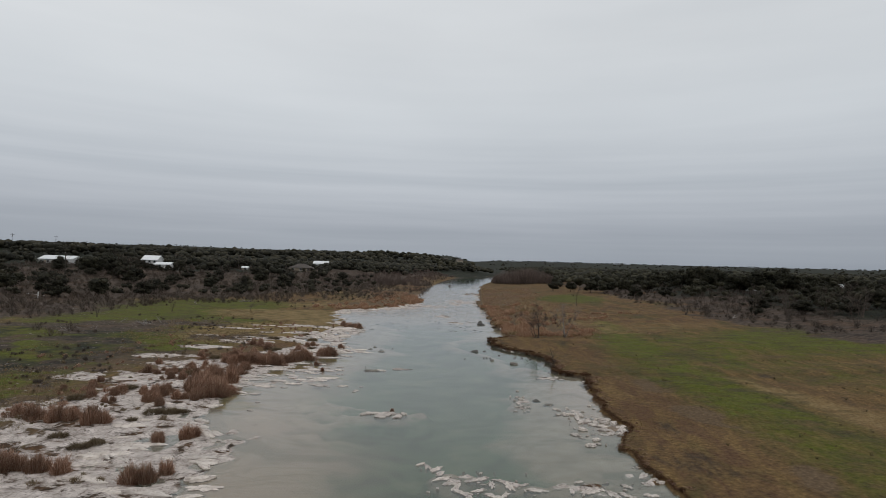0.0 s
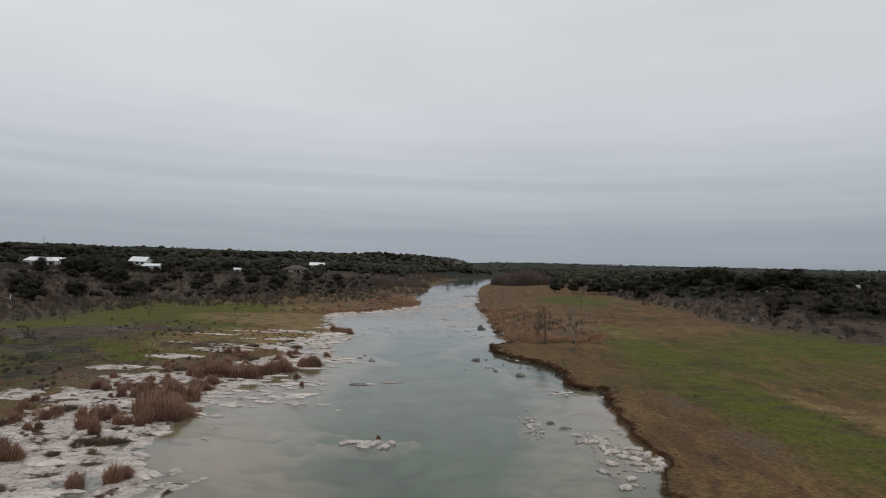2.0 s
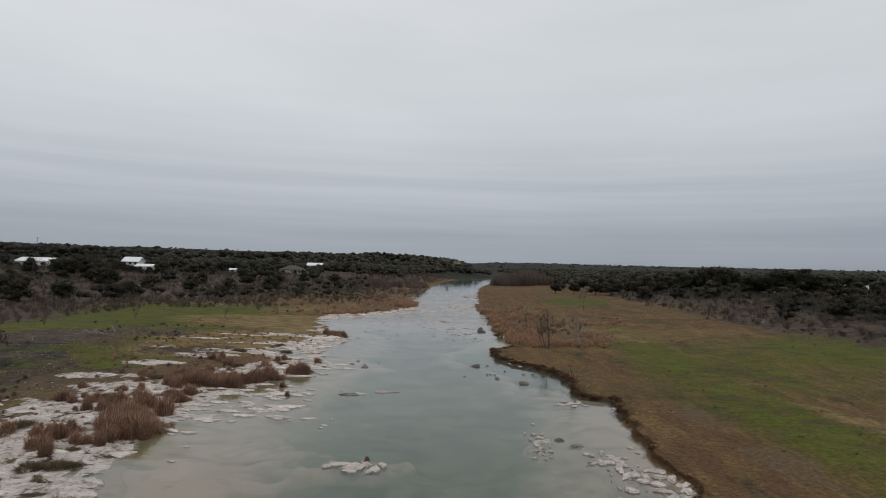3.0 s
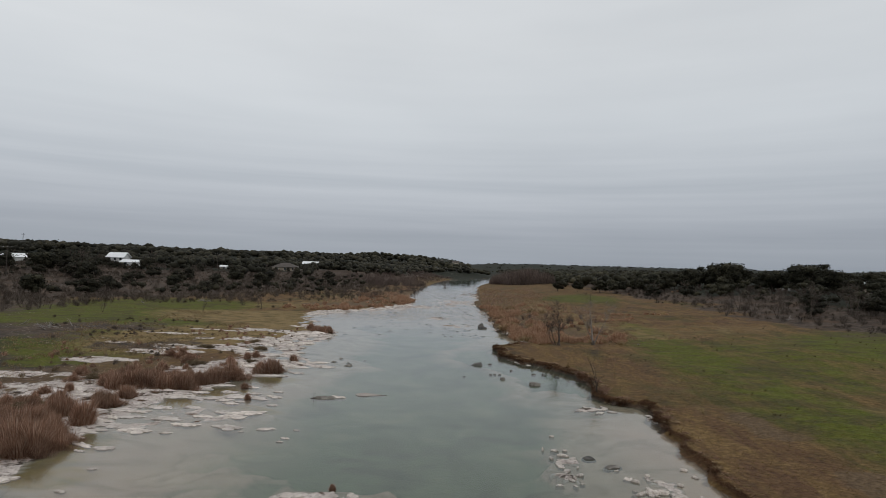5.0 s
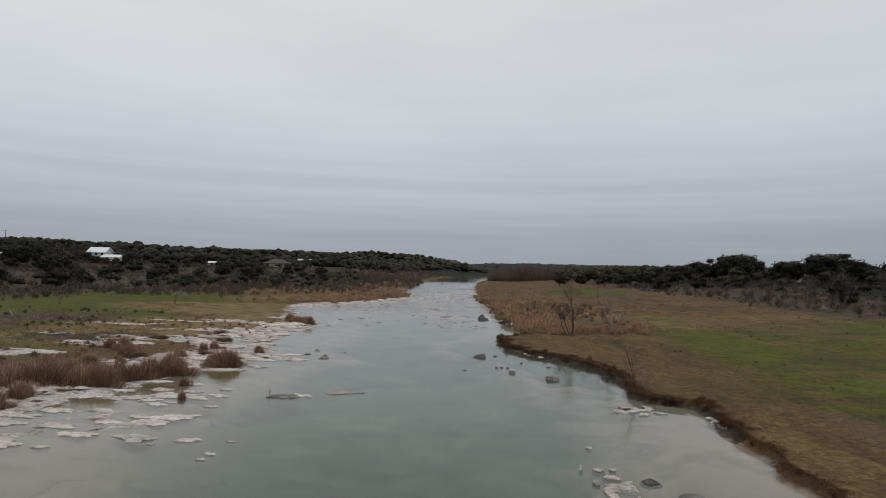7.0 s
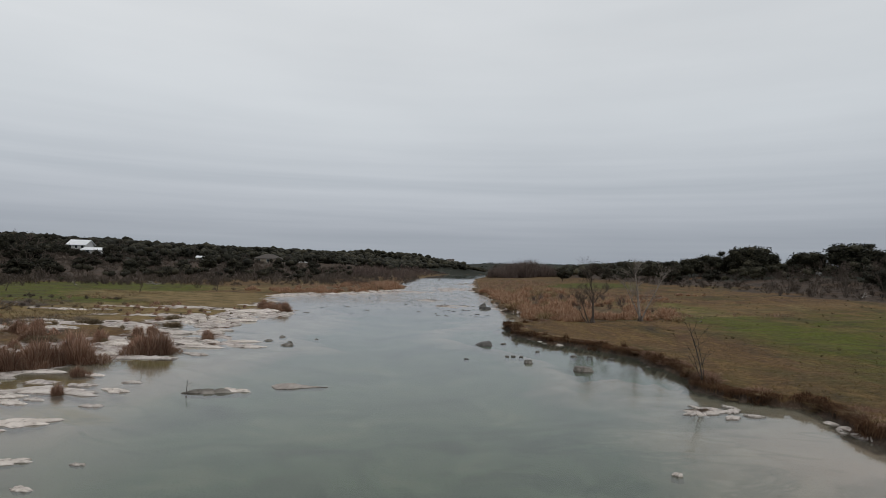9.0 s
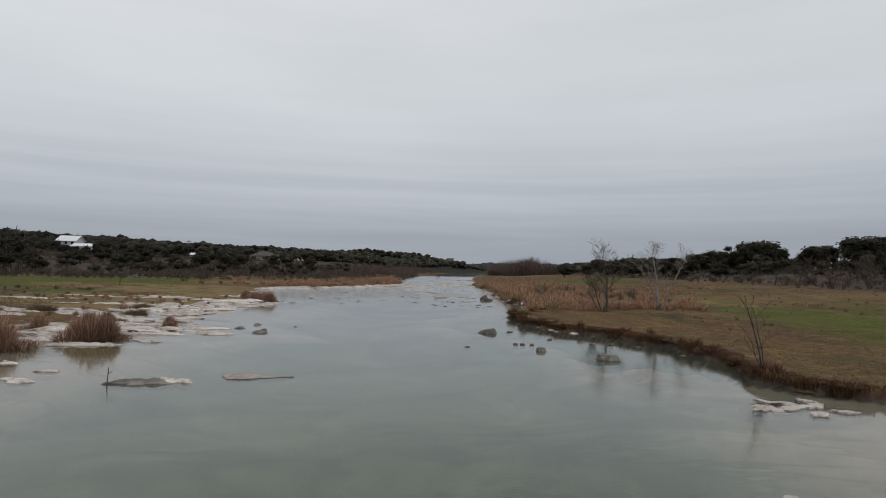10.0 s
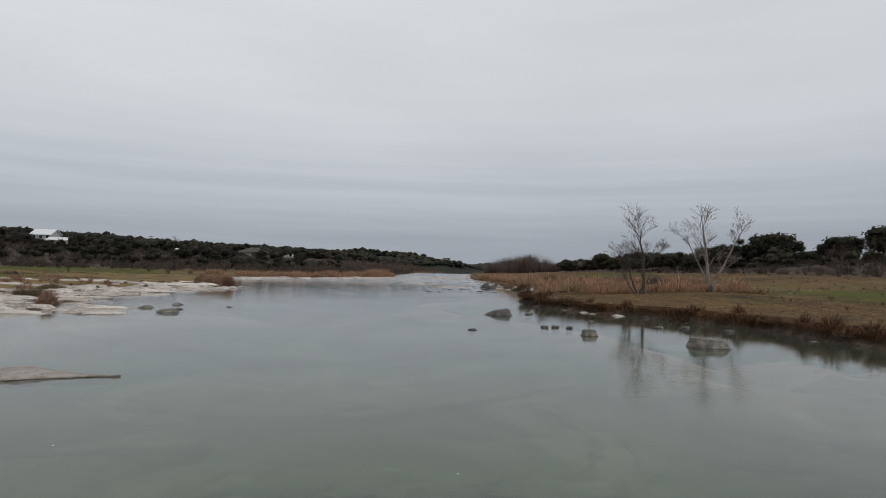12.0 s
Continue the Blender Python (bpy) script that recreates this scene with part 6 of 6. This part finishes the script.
for x, y, s in ((-118, 200, 7.6), (-128, 212, 7.8), (-140, 225, 8.0), (-110, 190, 6.6), (-133, 204, 7.0), (-96, 150, 5.6), (-104, 146, 5.8), (-112, 152, 5.4), (-121, 150, 6.0), (-88, 158, 4.8), (-118, 164, 5.2), (-92, 172, 4.6), (-86, 196, 4.0), (-74, 190, 3.2), (-96, 228, 4.8), (-82, 236, 4.6), (-106, 222, 4.4), (-72, 240, 3.6), (-120, 236, 5.0),
                (-60, 232, 3.2), (-64, 258, 3.8), (-52, 262, 3.4), (-104, 296, 4.6), (-126, 290, 4.8), (-140, 262, 5.2), (-150, 240, 5.6), (-132, 216, 5.0), (-146, 206, 5.4), (-160, 228, 6.0), (-172, 250, 5.8),
                (-186, 262, 4.4), (-178, 292, 6.0), (-160, 296, 6.4), (-152, 310, 6.4), (-184, 304, 6.8), (-100, 344, 6.0), (-112, 356, 6.0), (-124, 318, 5.6), (-136, 332, 6.0), (-190, 284, 5.6), (-214, 282, 6.0), (-128, 546, 6.5), (-110, 536, 6.0)):
    if clear_of_homes(x, y):
        leafy_tree(x, y, s * 1.15, R.random() < 0.35, group="trees on the scrub slope")
# dark bushes that hide the feet of the farm buildings
for x, y, top in ((-141.5, 249, 10.0), (-138.0, 247, 9.8), (-134.5, 245.5, 8.4), (-131.0, 244, 8.0), (-127.5, 243, 8.0), (-124.0, 242, 8.2), (-121, 246, 10.0), (-138.5, 250.5, 9.0), (-135.8, 250.0, 8.8), (-132.5, 248.6, 8.2), (-144.5, 252, 10.5), (-146, 246, 9.6),
                  (-208, 276, 7.6), (-203, 274, 7.2), (-198, 275, 7.3), (-193, 277, 7.4), (-189, 281, 9.6), (-214, 280, 9.6), (-99, 326, 7.2), (-95, 324, 6.9), (-88, 323, 7.0), (-84, 326, 8.0),
                  (-141, 191, 7.4), (-135, 195, 6.8), (-129, 197, 7.4), (-122, 199, 6.9), (-148, 186, 7.6), (-114, 203, 6.4), (-104, 208, 6.2), (-155, 190, 8.2), (-100, 196, 5.6), (-92, 212, 6.4), (-80, 214, 5.6),
                  (-68, 222, 5.8), (-76, 252, 7.0), (-90, 262, 7.8), (-98, 274, 8.0), (-110, 268, 8.2), (-84, 280, 7.8), (-70, 276, 7.0), (-58, 286, 6.6), (-72, 300, 7.8)):
    leafy_tree(x, y, max(1.8, top - zat(x, y)) * 1.38, False, "round dark juniper bush on the scrub slope", "bushes below the farm buildings")


def woods(name, places, material, label, seed, cards=16):
    """A far wood, too many trees to count: lumpy crowns with ragged leaf sprays."""
    rnd = random.Random(seed)
    verts, faces = [], []
    xy = np.array(places)
    zz = height(xy[:, 0], xy[:, 1])
    for (x, y, h), z in zip(places, zz):
        far = math.hypot(x, y) > 420
        for _ in range(2 if far and h < 9 else 1 if far else 3):
            rad = h * (rnd.uniform(0.34, 0.66) if far else rnd.uniform(0.28, 0.42))
            c = (x + rnd.gauss(0, h * (0.45 if far else 0.22)), y + rnd.gauss(0, h * 0.22), z + h - rad * rnd.uniform(0.8, 1.35))
            lump(rnd, verts, faces, c, rad * (0.95 if far else 0.72), 0.68 if far else 0.8, 0.28 if far else 0.5, True)
            leaf_cards(rnd, verts, faces, c, rad * 1.05, (4 if far else cards * 2), 0.05 * h + 0.05)
    me = soup(name, verts, faces, material)
    smooth(me)
    return tagged(new(name, me), label, "woods", kind="stuff")


def sow(n, seed, azimuth, reach, lo, hi, keep, power=0.7):
    rnd = random.Random(seed)
    out = []
    while len(out) < n:
        a, r = radians(rnd.uniform(*azimuth)), reach[0] + (reach[1] - reach[0]) * rnd.random() ** power
        x, y = r * math.sin(a), r * math.cos(a)
        if keep(x, y):
            out.append((x, y, rnd.uniform(lo, hi)))
    return out


def off_river(gap_left, gap_right):
    def keep(x, y):
        dl, dr = (v.item() for v in shores(np.array([x]), np.array([y])))
        return dl > gap_left or dr > gap_right
    return keep


woods("oak_woods", sow(950, 1, (-50, -12), (255, 520), 3.6, 6.4, lambda x, y: x < -60 - (y - 150) * 0.05 and clear_of_homes(x, y)), M_CEDAR, "dark juniper and oak woods on a low hill", 1, 11)
woods("oak_woods", sow(1500, 2, (-50, -3), (400, 900), 5.0, 8.0, lambda x, y: off_river(40, 9e9)(x, y) and clear_of_homes(x, y)), M_CEDAR, "dark woods covering the hillside", 2)
woods("oak_woods", sow(330, 8, (-13, 1.5), (350, 680), 3.5, 6.5, lambda x, y: 34 < shores(np.array([x]), np.array([y]))[0].item() < 90), M_CEDAR, "dark trees lining the far bank", 8)
woods("oak_woods", sow(1100, 3, (-48, 3.2), (700, 1450), 6.0, 9.5, off_river(12, 9e9)), M_OAK, "dark woods along the distant hill crest", 3)
woods("oak_woods", sow(1000, 4, (9.5, 46), (250, 560), 4.5, 7.5, lambda x, y: off_river(9e9, 34)(x, y) and clear_of_homes(x, y)), M_OAK, "dark live oak woods behind the pasture", 4, 11)
woods("oak_woods", sow(150, 9, (-10, 0.8), (850, 1250), 10.0, 13.0, off_river(12, 9e9)), M_OAK, "taller oaks along the distant hill crest", 9)
woods("oak_woods", sow(1750, 5, (3, 48), (520, 1500), 5.5, 8.5, off_river(9e9, 30)), M_OAK, "dark woods stretching to the ridge", 5)
woods("oak_woods", sow(1100, 6, (-48, 48), (1400, 3000), 4.0, 6.5, off_river(30, 30)), M_CEDAR, "wooded ridges at the horizon", 6)
woods("oak_woods", sow(420, 7, (30, 52), (120, 270), 4.0, 6.5, lambda x, y: x > 128 and clear_of_homes(x, y)), M_OAK, "dark oaks beyond the stony rise", 7)


def thicket(name, places, material, label, seed, stems=14):
    """Leafless brush, too dense to count: forked twigs from many roots."""
    rnd = random.Random(seed)
    verts, faces = [], []
    xy = np.array(places)
    zz = height(xy[:, 0], xy[:, 1])
    for (x, y, h), z in zip(places, zz):
        for _ in range(stems):
            a, lean = rnd.uniform(0, 6.3), rnd.uniform(0.05, 0.55)
            px, py, pz = x + rnd.gauss(0, h * 0.10), y + rnd.gauss(0, h * 0.10), z - 0.1
            w = 0.004 * h + 0.010
            for _ in range(3):
                b, l = a + rnd.uniform(-0.8, 0.8), lean * rnd.uniform(0.6, 1.4)
                t = rnd.uniform(0, 3.14)
                cx, cy = math.cos(t) * w, math.sin(t) * w
                tip = (px + math.cos(b) * l * h, py + math.sin(b) * l * h, pz + h * rnd.uniform(0.55, 1.0))
                mid = (px * 0.55 + tip[0] * 0.45 + rnd.gauss(0, 0.04 * h), py * 0.55 + tip[1] * 0.45 + rnd.gauss(0, 0.04 * h), pz * 0.5 + tip[2] * 0.5)
                k = len(verts)
                verts += [(px - cx, py - cy, pz), (px + cx, py + cy, pz), (mid[0] - cx, mid[1] - cy, mid[2]), (mid[0] + cx, mid[1] + cy, mid[2]), tip]
                faces += [(k, k + 1, k + 3, k + 2), (k + 2, k + 3, k + 4)]
    return tagged(new(name, soup(name, verts, faces, material)), label, "brush", kind="stuff")


def low_bushes(name, places, material, label, seed, twigs=70):
    """Rounded leafless bushes, too many to count: fine twigs that fan out to a ragged dome."""
    rnd = np.random.default_rng(seed)
    p = np.array(places)
    n = len(p)
    z = height(p[:, 0], p[:, 1])[:, None]
    h = p[:, 2:3]
    a, q = rnd.uniform(0, 2 * np.pi, (n, twigs)), rnd.random((n, twigs)) ** 0.6
    lobe = 0.7 + 0.5 * np.sin(a * 2 + rnd.uniform(0, 6.3, (n, 1))) ** 2
    tx, ty = p[:, :1] + np.cos(a) * q * h * 0.75 * lobe, p[:, 1:2] + np.sin(a) * q * h * 0.75 * lobe
    tz = z + h * (0.25 + 0.75 * np.sqrt(1.0 - 0.95 * q * q)) * rnd.uniform(0.6, 1.0, (n, twigs))
    root = rnd.uniform(0.35, 0.8, (n, twigs)) * (rnd.random((n, twigs)) > 0.2)
    bx = p[:, :1] + (tx - p[:, :1]) * (0.3 + 0.6 * root) + rnd.normal(0, 0.10, (n, twigs)) * h
    by = p[:, 1:2] + (ty - p[:, 1:2]) * (0.3 + 0.6 * root) + rnd.normal(0, 0.10, (n, twigs)) * h
    bz = z - 0.05 + (tz - z) * root
    t, w = rnd.uniform(0, np.pi, (n, twigs)), 0.012 + 0.016 * h
    v = np.empty((n, twigs, 3, 3))
    v[..., 0, 0], v[..., 0, 1], v[..., 0, 2] = bx - np.cos(t) * w, by - np.sin(t) * w, bz
    v[..., 1, 0], v[..., 1, 1], v[..., 1, 2] = bx + np.cos(t) * w, by + np.sin(t) * w, bz
    v[..., 2, 0], v[..., 2, 1], v[..., 2, 2] = tx, ty, tz
    me = grid_mesh(name, v.reshape(-1, 3), np.arange(n * twigs * 3).reshape(-1, 3), material)
    return tagged(new(name, me), label, "brush", kind="stuff")


rb = random.Random(5)
small = []
while len(small) < 300:
    x, y = rb.uniform(-195, -40), rb.uniform(100, 335)
    if shores(np.array([x]), np.array([y]))[0].item() * 0.6 + (y - 150) * 0.3 > 34 and clear_of_homes(x, y) and vnoise(x, y, 16, 4) > 0.42:
        small.append((x, y, rb.uniform(1.0, 3.6)))
woods("juniper_scrub", small, M_CEDAR, "scattered dark juniper bushes on the scrub slope", 31, 24)
small = []
while len(small) < 230:
    x, y = rb.uniform(56, 150), rb.uniform(96, 250)
    if shores(np.array([x]), np.array([y]))[1].item() > 62 and vnoise(x, y, 14, 9) > 0.4:
        small.append((x, y, rb.uniform(1.0, 4.2)))
woods("juniper_scrub", small, M_OAK, "dark evergreen bushes on the stony rise", 32, 24)
dome = []
for _ in range(330):
    u, v = rb.uniform(-1, 1), rb.uniform(-1, 1)
    if u * u + v * v < 1:
        dome.append((42 + 21 * u, 392 + 28 * v, (11.5 * (1 - 0.55 * u * u) * rb.uniform(0.5, 1.05))))
thicket("willow_thicket", dome, M_WILLOW, "dense leafless willow thicket at the river bend", 71, 22)
thicket("willow_thicket", [(rb.gauss(-34, 9), rb.gauss(318, 8), rb.uniform(3.5, 6.0)) for _ in range(60)], M_WILLOW, "leafless willows on the far flat", 72, 14)
slope = []
while len(slope) < 1800:
    x, y = rb.uniform(-190, -14), rb.uniform(95, 330)
    if float(shores(np.array([x]), np.array([y]))[0][0]) * 0.6 + (y - 150) * 0.3 > 20 and off_homes(x, y):
        slope.append((x, y, rb.uniform(0.6, 1.7) if rb.random() < 0.85 else rb.uniform(1.8, 3.2)))
low_bushes("leafless_scrub", slope, M_TWIG, "grey leafless scrub covering the slope", 73, 60)
far_flat = []
while len(far_flat) < 420:
    y, d = rb.uniform(290, 600), 3 + 42 * rb.random()
    x = float(np.interp(y, [p[0] for p in LEFT], [p[1] for p in LEFT])) - d
    if d > 14 or rb.random() < 0.35:
        far_flat.append((x, y, rb.uniform(1.0, 2.4) if rb.random() < 0.7 else rb.uniform(2.5, 4.6)))
low_bushes("willow_brush", far_flat, M_WILLOW, "grey-brown leafless brush on the far river flat", 76, 80)
rise_ = []
while len(rise_) < 700:
    x, y = rb.uniform(48, 130), rb.uniform(95, 260)
    if float(shores(np.array([x]), np.array([y]))[1][0]) > 50:
        rise_.append((x, y, rb.uniform(0.5, 1.6)))
low_bushes("leafless_scrub", rise_, M_TWIG, "grey leafless scrub on the stony rise", 74, 60)
thicket("leafless_scrub", [(rb.uniform(9, 26), rb.uniform(104, 140), rb.uniform(0.8, 1.7)) for _ in range(34)], M_WILLOW, "leafless bushes among dry reeds", 75, 10)


places = []
while len(places) < 2600:
    x, y = rb.uniform(-185, -18), rb.uniform(100, 330)
    d = float(shores(np.array([x]), np.array([y]))[0][0])
    if d * 0.6 + (y - 150) * 0.3 > 20 and d > 16 and off_homes(x, y) and vnoise(x, y, 11, 14) > 0.2:
        places.append((x, y, rb.uniform(0.5, 1.3) if rb.random() < 0.8 else rb.uniform(1.4, 2.6)))
low_bushes("grey_brush", places, M_BRUSH, "rounded grey-brown leafless bushes on the slope", 81)
places = []
while len(places) < 240:
    x, y = rb.uniform(-118, -38), rb.uniform(52, 165)
    if vnoise(x, y, 15, 15) + 0.4 * sstep(-50, -85, x).item() > 0.66 and math.hypot((x + 58) / 32, (y - 115) / 40) > 0.8:
        places.append((x, y, rb.uniform(0.35, 0.9) if rb.random() < 0.75 else rb.uniform(1.0, 2.0)))
low_bushes("grey_brush", places, M_BRUSH, "low grey-brown bushes dotted over the meadow", 82)
places = []
while len(places) < 900:
    x, y = rb.uniform(46, 150), rb.uniform(92, 262)
    if float(shores(np.array([x]), np.array([y]))[1][0]) > 47 and vnoise(x, y, 12, 16) > 0.35:
        places.append((x, y, rb.uniform(0.3, 0.9) if rb.random() < 0.75 else rb.uniform(1.0, 1.8)))
low_bushes("grey_brush", places, M_BRUSH, "grey-brown leafless bushes on the stony rise", 83)

for n, lo, hi, near, far, y1, cut, seed, stuff, label in ((300, 0.15, 0.6, 14, 60, 110, 0.75, 84, M_TWIG, "low grey leafless scrub in the meadow"), (150, 0.2, 0.6, 5, 27, 112, 0.66, 85, M_RUST, "small brown grass tufts behind the rock shelf"),
                                                          (150, 0.15, 0.5, 3, 30, 112, 0.64, 86, M_MAT, "small dull olive tufts behind the rock shelf")):
    places = []
    while len(places) < n:
        y, d = rb.uniform(22, y1), rb.uniform(near, far)
        x = float(np.interp(y, [p[0] for p in LEFT], [p[1] for p in LEFT])) - d
        if vnoise(x, y, 6, seed) > cut * 0.8:
            places.append((x, y, rb.uniform(lo, hi)))
    low_bushes("low_scrub", places, stuff, label, seed, 90)

# ---- houses, sheds, poles, driftwood ----
def gable(bm, w, d, z0, z1, over=0.5, thick=0.18):
    """A pitched roof with its ridge along x, as two thick planes."""
    hw, hd = w / 2 + over, d / 2 + over
    drop = (z1 - z0) * over / (d / 2)
    for s in (-1, 1):
        top = [(-hw, 0, z1), (hw, 0, z1), (hw, s * hd, z0 - drop), (-hw, s * hd, z0 - drop)]
        vs = [bm.verts.new(p) for p in top] + [bm.verts.new((x, y, z + thick)) for x, y, z in top]
        for f in ((0, 1, 2, 3), (4, 5, 6, 7), (0, 1, 5, 4), (1, 2, 6, 5), (2, 3, 7, 6), (3, 0, 4, 7)):
            bm.faces.new([vs[i] for i in f])
    bmesh.ops.recalc_face_normals(bm, faces=bm.faces)


def hip(bm, w, d, z0, z1, over=0.7):
    hw, hd, rx = w / 2 + over, d / 2 + over, max(0.5, w / 2 - d / 2)
    low = [bm.verts.new(p) for p in ((-hw, -hd, z0), (hw, -hd, z0), (hw, hd, z0), (-hw, hd, z0))]
    a, b = bm.verts.new((-rx, 0, z1)), bm.verts.new((rx, 0, z1))
    for f in ((low[0], low[1], b, a), (low[1], low[2], b), (low[2], low[3], a, b), (low[3], low[0], a), (low[3], low[2], low[1], low[0])):
        bm.faces.new(f)


def walls(w, d, h, peak=0.0):
    """Four walls; with a peak, the short sides run up into gables."""
    bm = bmesh.new()
    box(bm, -w / 2, w / 2, -d / 2, d / 2, -1.5, h)
    if peak:
        for s in (-1, 1):
            x = s * w / 2
            vs = [bm.verts.new(p) for p in ((x, -d / 2, h), (x, d / 2, h), (x, 0, h + peak), (x - s * 0.2, -d / 2, h), (x - s * 0.2, d / 2, h), (x - s * 0.2, 0, h + peak))]
            for f in ((0, 1, 2), (3, 4, 5), (0, 2, 5, 3), (1, 2, 5, 4)):
                bm.faces.new([vs[i] for i in f])
    return bm


def opening(root, kind, x, z, w, h, face_y, material=None):
    """A door or window set into the front wall, with its frame."""
    bm = bmesh.new()
    box(bm, x - w / 2 - 0.08, x + w / 2 + 0.08, face_y - 0.06, face_y + 0.02, z - 0.08, z + h + 0.08)
    ob = part(kind, bm, M_WHITE, root)
    bm = bmesh.new()
    box(bm, x - w / 2, x + w / 2, face_y - 0.075, face_y - 0.055, z, z + h)
    part("pane" if kind == "window" else "leaf", bm, material or M_DARKGLASS, ob)


def house(name, label, x, y, z, turn, w, d, h, peak, wall, roof, hipped=False, windows=3, door=True, category="house"):
    root = tagged(new(name), label, category)
    root.matrix_world = pose(x, y, z, 0, 0, turn)
    part("wall", walls(w, d, h, 0 if hipped else peak), wall, root)
    bm = bmesh.new()
    (hip if hipped else gable)(bm, w, d, h, h + peak)
    part("roof", bm, roof, root)
    for k in range(windows):
        opening(root, "window", -w / 2 + w * (k + 0.5) / max(windows, 1) + 0.3, 1.0, 1.1, 1.2, -d / 2)
    if door:
        opening(root, "door", -w / 2 + w * 0.5 / max(windows, 1) - 0.9, 0.05, 0.95, 2.05, -d / 2, M_TAN)
    return root


house("metal_barn", "long white metal barn with a low gable roof", -202, 287, 6.6, 4, 16, 10, 2.9, 1.6, M_WHITE, M_WHITEROOF, windows=2, category="barn")
two = house("farmhouse", "white two-storey farmhouse with a bright metal roof", -138.2, 255.5, 6.6, 4, 6.4, 6.0, 4.1, 1.7, M_WHITE, M_WHITEROOF, windows=4)
for k in range(3):
    opening(two, "window", -2.2 + 2.2 * k, 2.75, 0.9, 1.0, -3.0)
house("annex", "low white annex beside the farmhouse", -130.8, 252.0, 6.5, 4, 6.4, 4.5, 2.3, 0.8, M_WHITE, M_WHITEROOF, windows=2)
house("shed", "small white shed among dark bushes", -114.5, 305, 5.5, 10, 2.8, 3.0, 2.0, 0.6, M_WHITE, M_WHITEROOF, windows=1, category="shed")
house("stone_house", "tan stone house with a grey hipped roof", -92.3, 334, 5.4, 6, 12.5, 9, 2.6, 2.3, M_TAN, M_GREYROOF, hipped=True, windows=3)
house("white_house", "white house with a bright metal roof and porch", -121, 501, 6.2, 4, 12, 9, 3.7, 2.0, M_WHITE, M_WHITEROOF, windows=3)
house("ranch_house", "white-roofed house hidden among oaks", 122.6, 193, 5.2, -25, 5.2, 5, 2.8, 1.3, M_TAN, M_GALV, windows=3)
house("shed", "small pale shed behind the oaks", 112, 224, 5.4, -20, 5, 4, 2.2, 0.8, M_WHITE, M_WHITEROOF, windows=1, category="shed")
house("hilltop_house", "distant grey house on the hill crest", -34, 1080, 17.6, 10, 13, 9, 3.4, 2.2, M_TAN, M_GREYROOF, windows=4)
house("hilltop_house", "distant pale house on the hill crest", -4, 1090, 17.4, 0, 12, 8, 3.2, 2.0, M_TAN, M_GREYROOF, windows=4)


def utility_pole(x, y, tall, label="dark wooden utility pole with a crossarm"):
    root = tagged(new("utility_pole"), label, "pole", "utility poles")
    root.matrix_world = pose(x, y, zat(x, y) - 0.3, 0, 0, 20)
    t = Twigs(1)
    t.limb((0, 0, 0), (0, 0, tall), 0.17, 0.11, 8)
    part("pole", t.mesh("pole", M_POLE), None, root)
    bm = bmesh.new()
    box(bm, -1.1, 1.1, -0.16, -0.05, tall - 0.7, tall - 0.55)
    part("crossarm", bm, M_POLE, root)
    for k in (-1, 0, 1):
        bm = bmesh.new()
        bmesh.ops.create_cone(bm, segments=6, radius1=0.07, radius2=0.04, depth=0.22, cap_ends=True, matrix=Matrix.Translation((k * 0.95, -0.1, tall - 0.44)))
        part("insulator", bm, M_GALV, root)


utility_pole(-129, 184, 9.2)
utility_pole(-140, 330, 8.5)
utility_pole(-122, 315, 8.0)
utility_pole(-262, 330, 10)
utility_pole(-250, 350, 10)
utility_pole(-80, 900, 12)
utility_pole(-62, 905, 12)
utility_pole(-30, 900, 12)

# a pale gatepost with rails at the left pasture
gate = tagged(new("pasture_fence"), "white pasture gatepost with a thin pale rail", "fence")
gate.matrix_world = pose(-106, 141, zat(-106, 141), 0, 0, -30)
bm = bmesh.new()
box(bm, -0.09, 0.09, -0.09, 0.09, -0.3, 1.7)
part("post", bm, M_WHITE, gate)
bm = bmesh.new()
box(bm, -7.0, 3.5, -0.02, 0.02, 0.92, 0.96)
part("rail", bm, M_WHITE, gate)


def driftwood(x, y, label, seed, size, logs=7, spread=1.0):
    root = tagged(new("driftwood_pile"), label, "driftwood")
    root.matrix_world = pose(x, y, zat(x, y))
    rnd = random.Random(seed)
    for _ in range(logs):
        t = Twigs(rnd.randint(0, 9999))
        a = rnd.uniform(0, 6.3)
        t.grow((rnd.gauss(0, spread * 0.5), rnd.gauss(0, spread * 0.4), 0.05 * size), (math.cos(a), math.sin(a), rnd.uniform(0.05, 0.55)), size * rnd.uniform(0.5, 1.0), 0.07 * size, 1, 0.2, 0.0, (1, 3), 0.012, 0.6)
        part("log", t.mesh("log", M_DRIFT), None, root)


driftwood(-57.5, 152.5, "bleached upturned stump and broken branches", 3, 1.6, 8, 0.8)
driftwood(-65.9, 141.6, "bleached driftwood log on green grass", 4, 1.4, 3, 0.4)
driftwood(-53.0, 95.5, "pile of grey flood driftwood", 5, 1.2, 22, 3.0)
driftwood(-58.0, 84.0, "scattered grey flood driftwood", 6, 0.9, 14, 3.2)
driftwood(59.0, 124.0, "bleached log at the edge of the pasture", 7, 1.6, 2, 0.4)
driftwood(24.5, 95.5, "thin fallen branch in dry grass", 8, 1.3, 1, 0.1)
t = Twigs(77)
t.limb((-9.8, 62.3, -0.2), (-9.75, 62.3, 0.55), 0.02, 0.012, 5)
t.limb((-9.75, 62.3, 0.35), (-9.55, 62.25, 0.5), 0.012, 0.006, 4)
tagged(new("upright_stick", t.mesh("upright_stick", M_BARK)), "thin dark stick standing on a ledge", "stick")
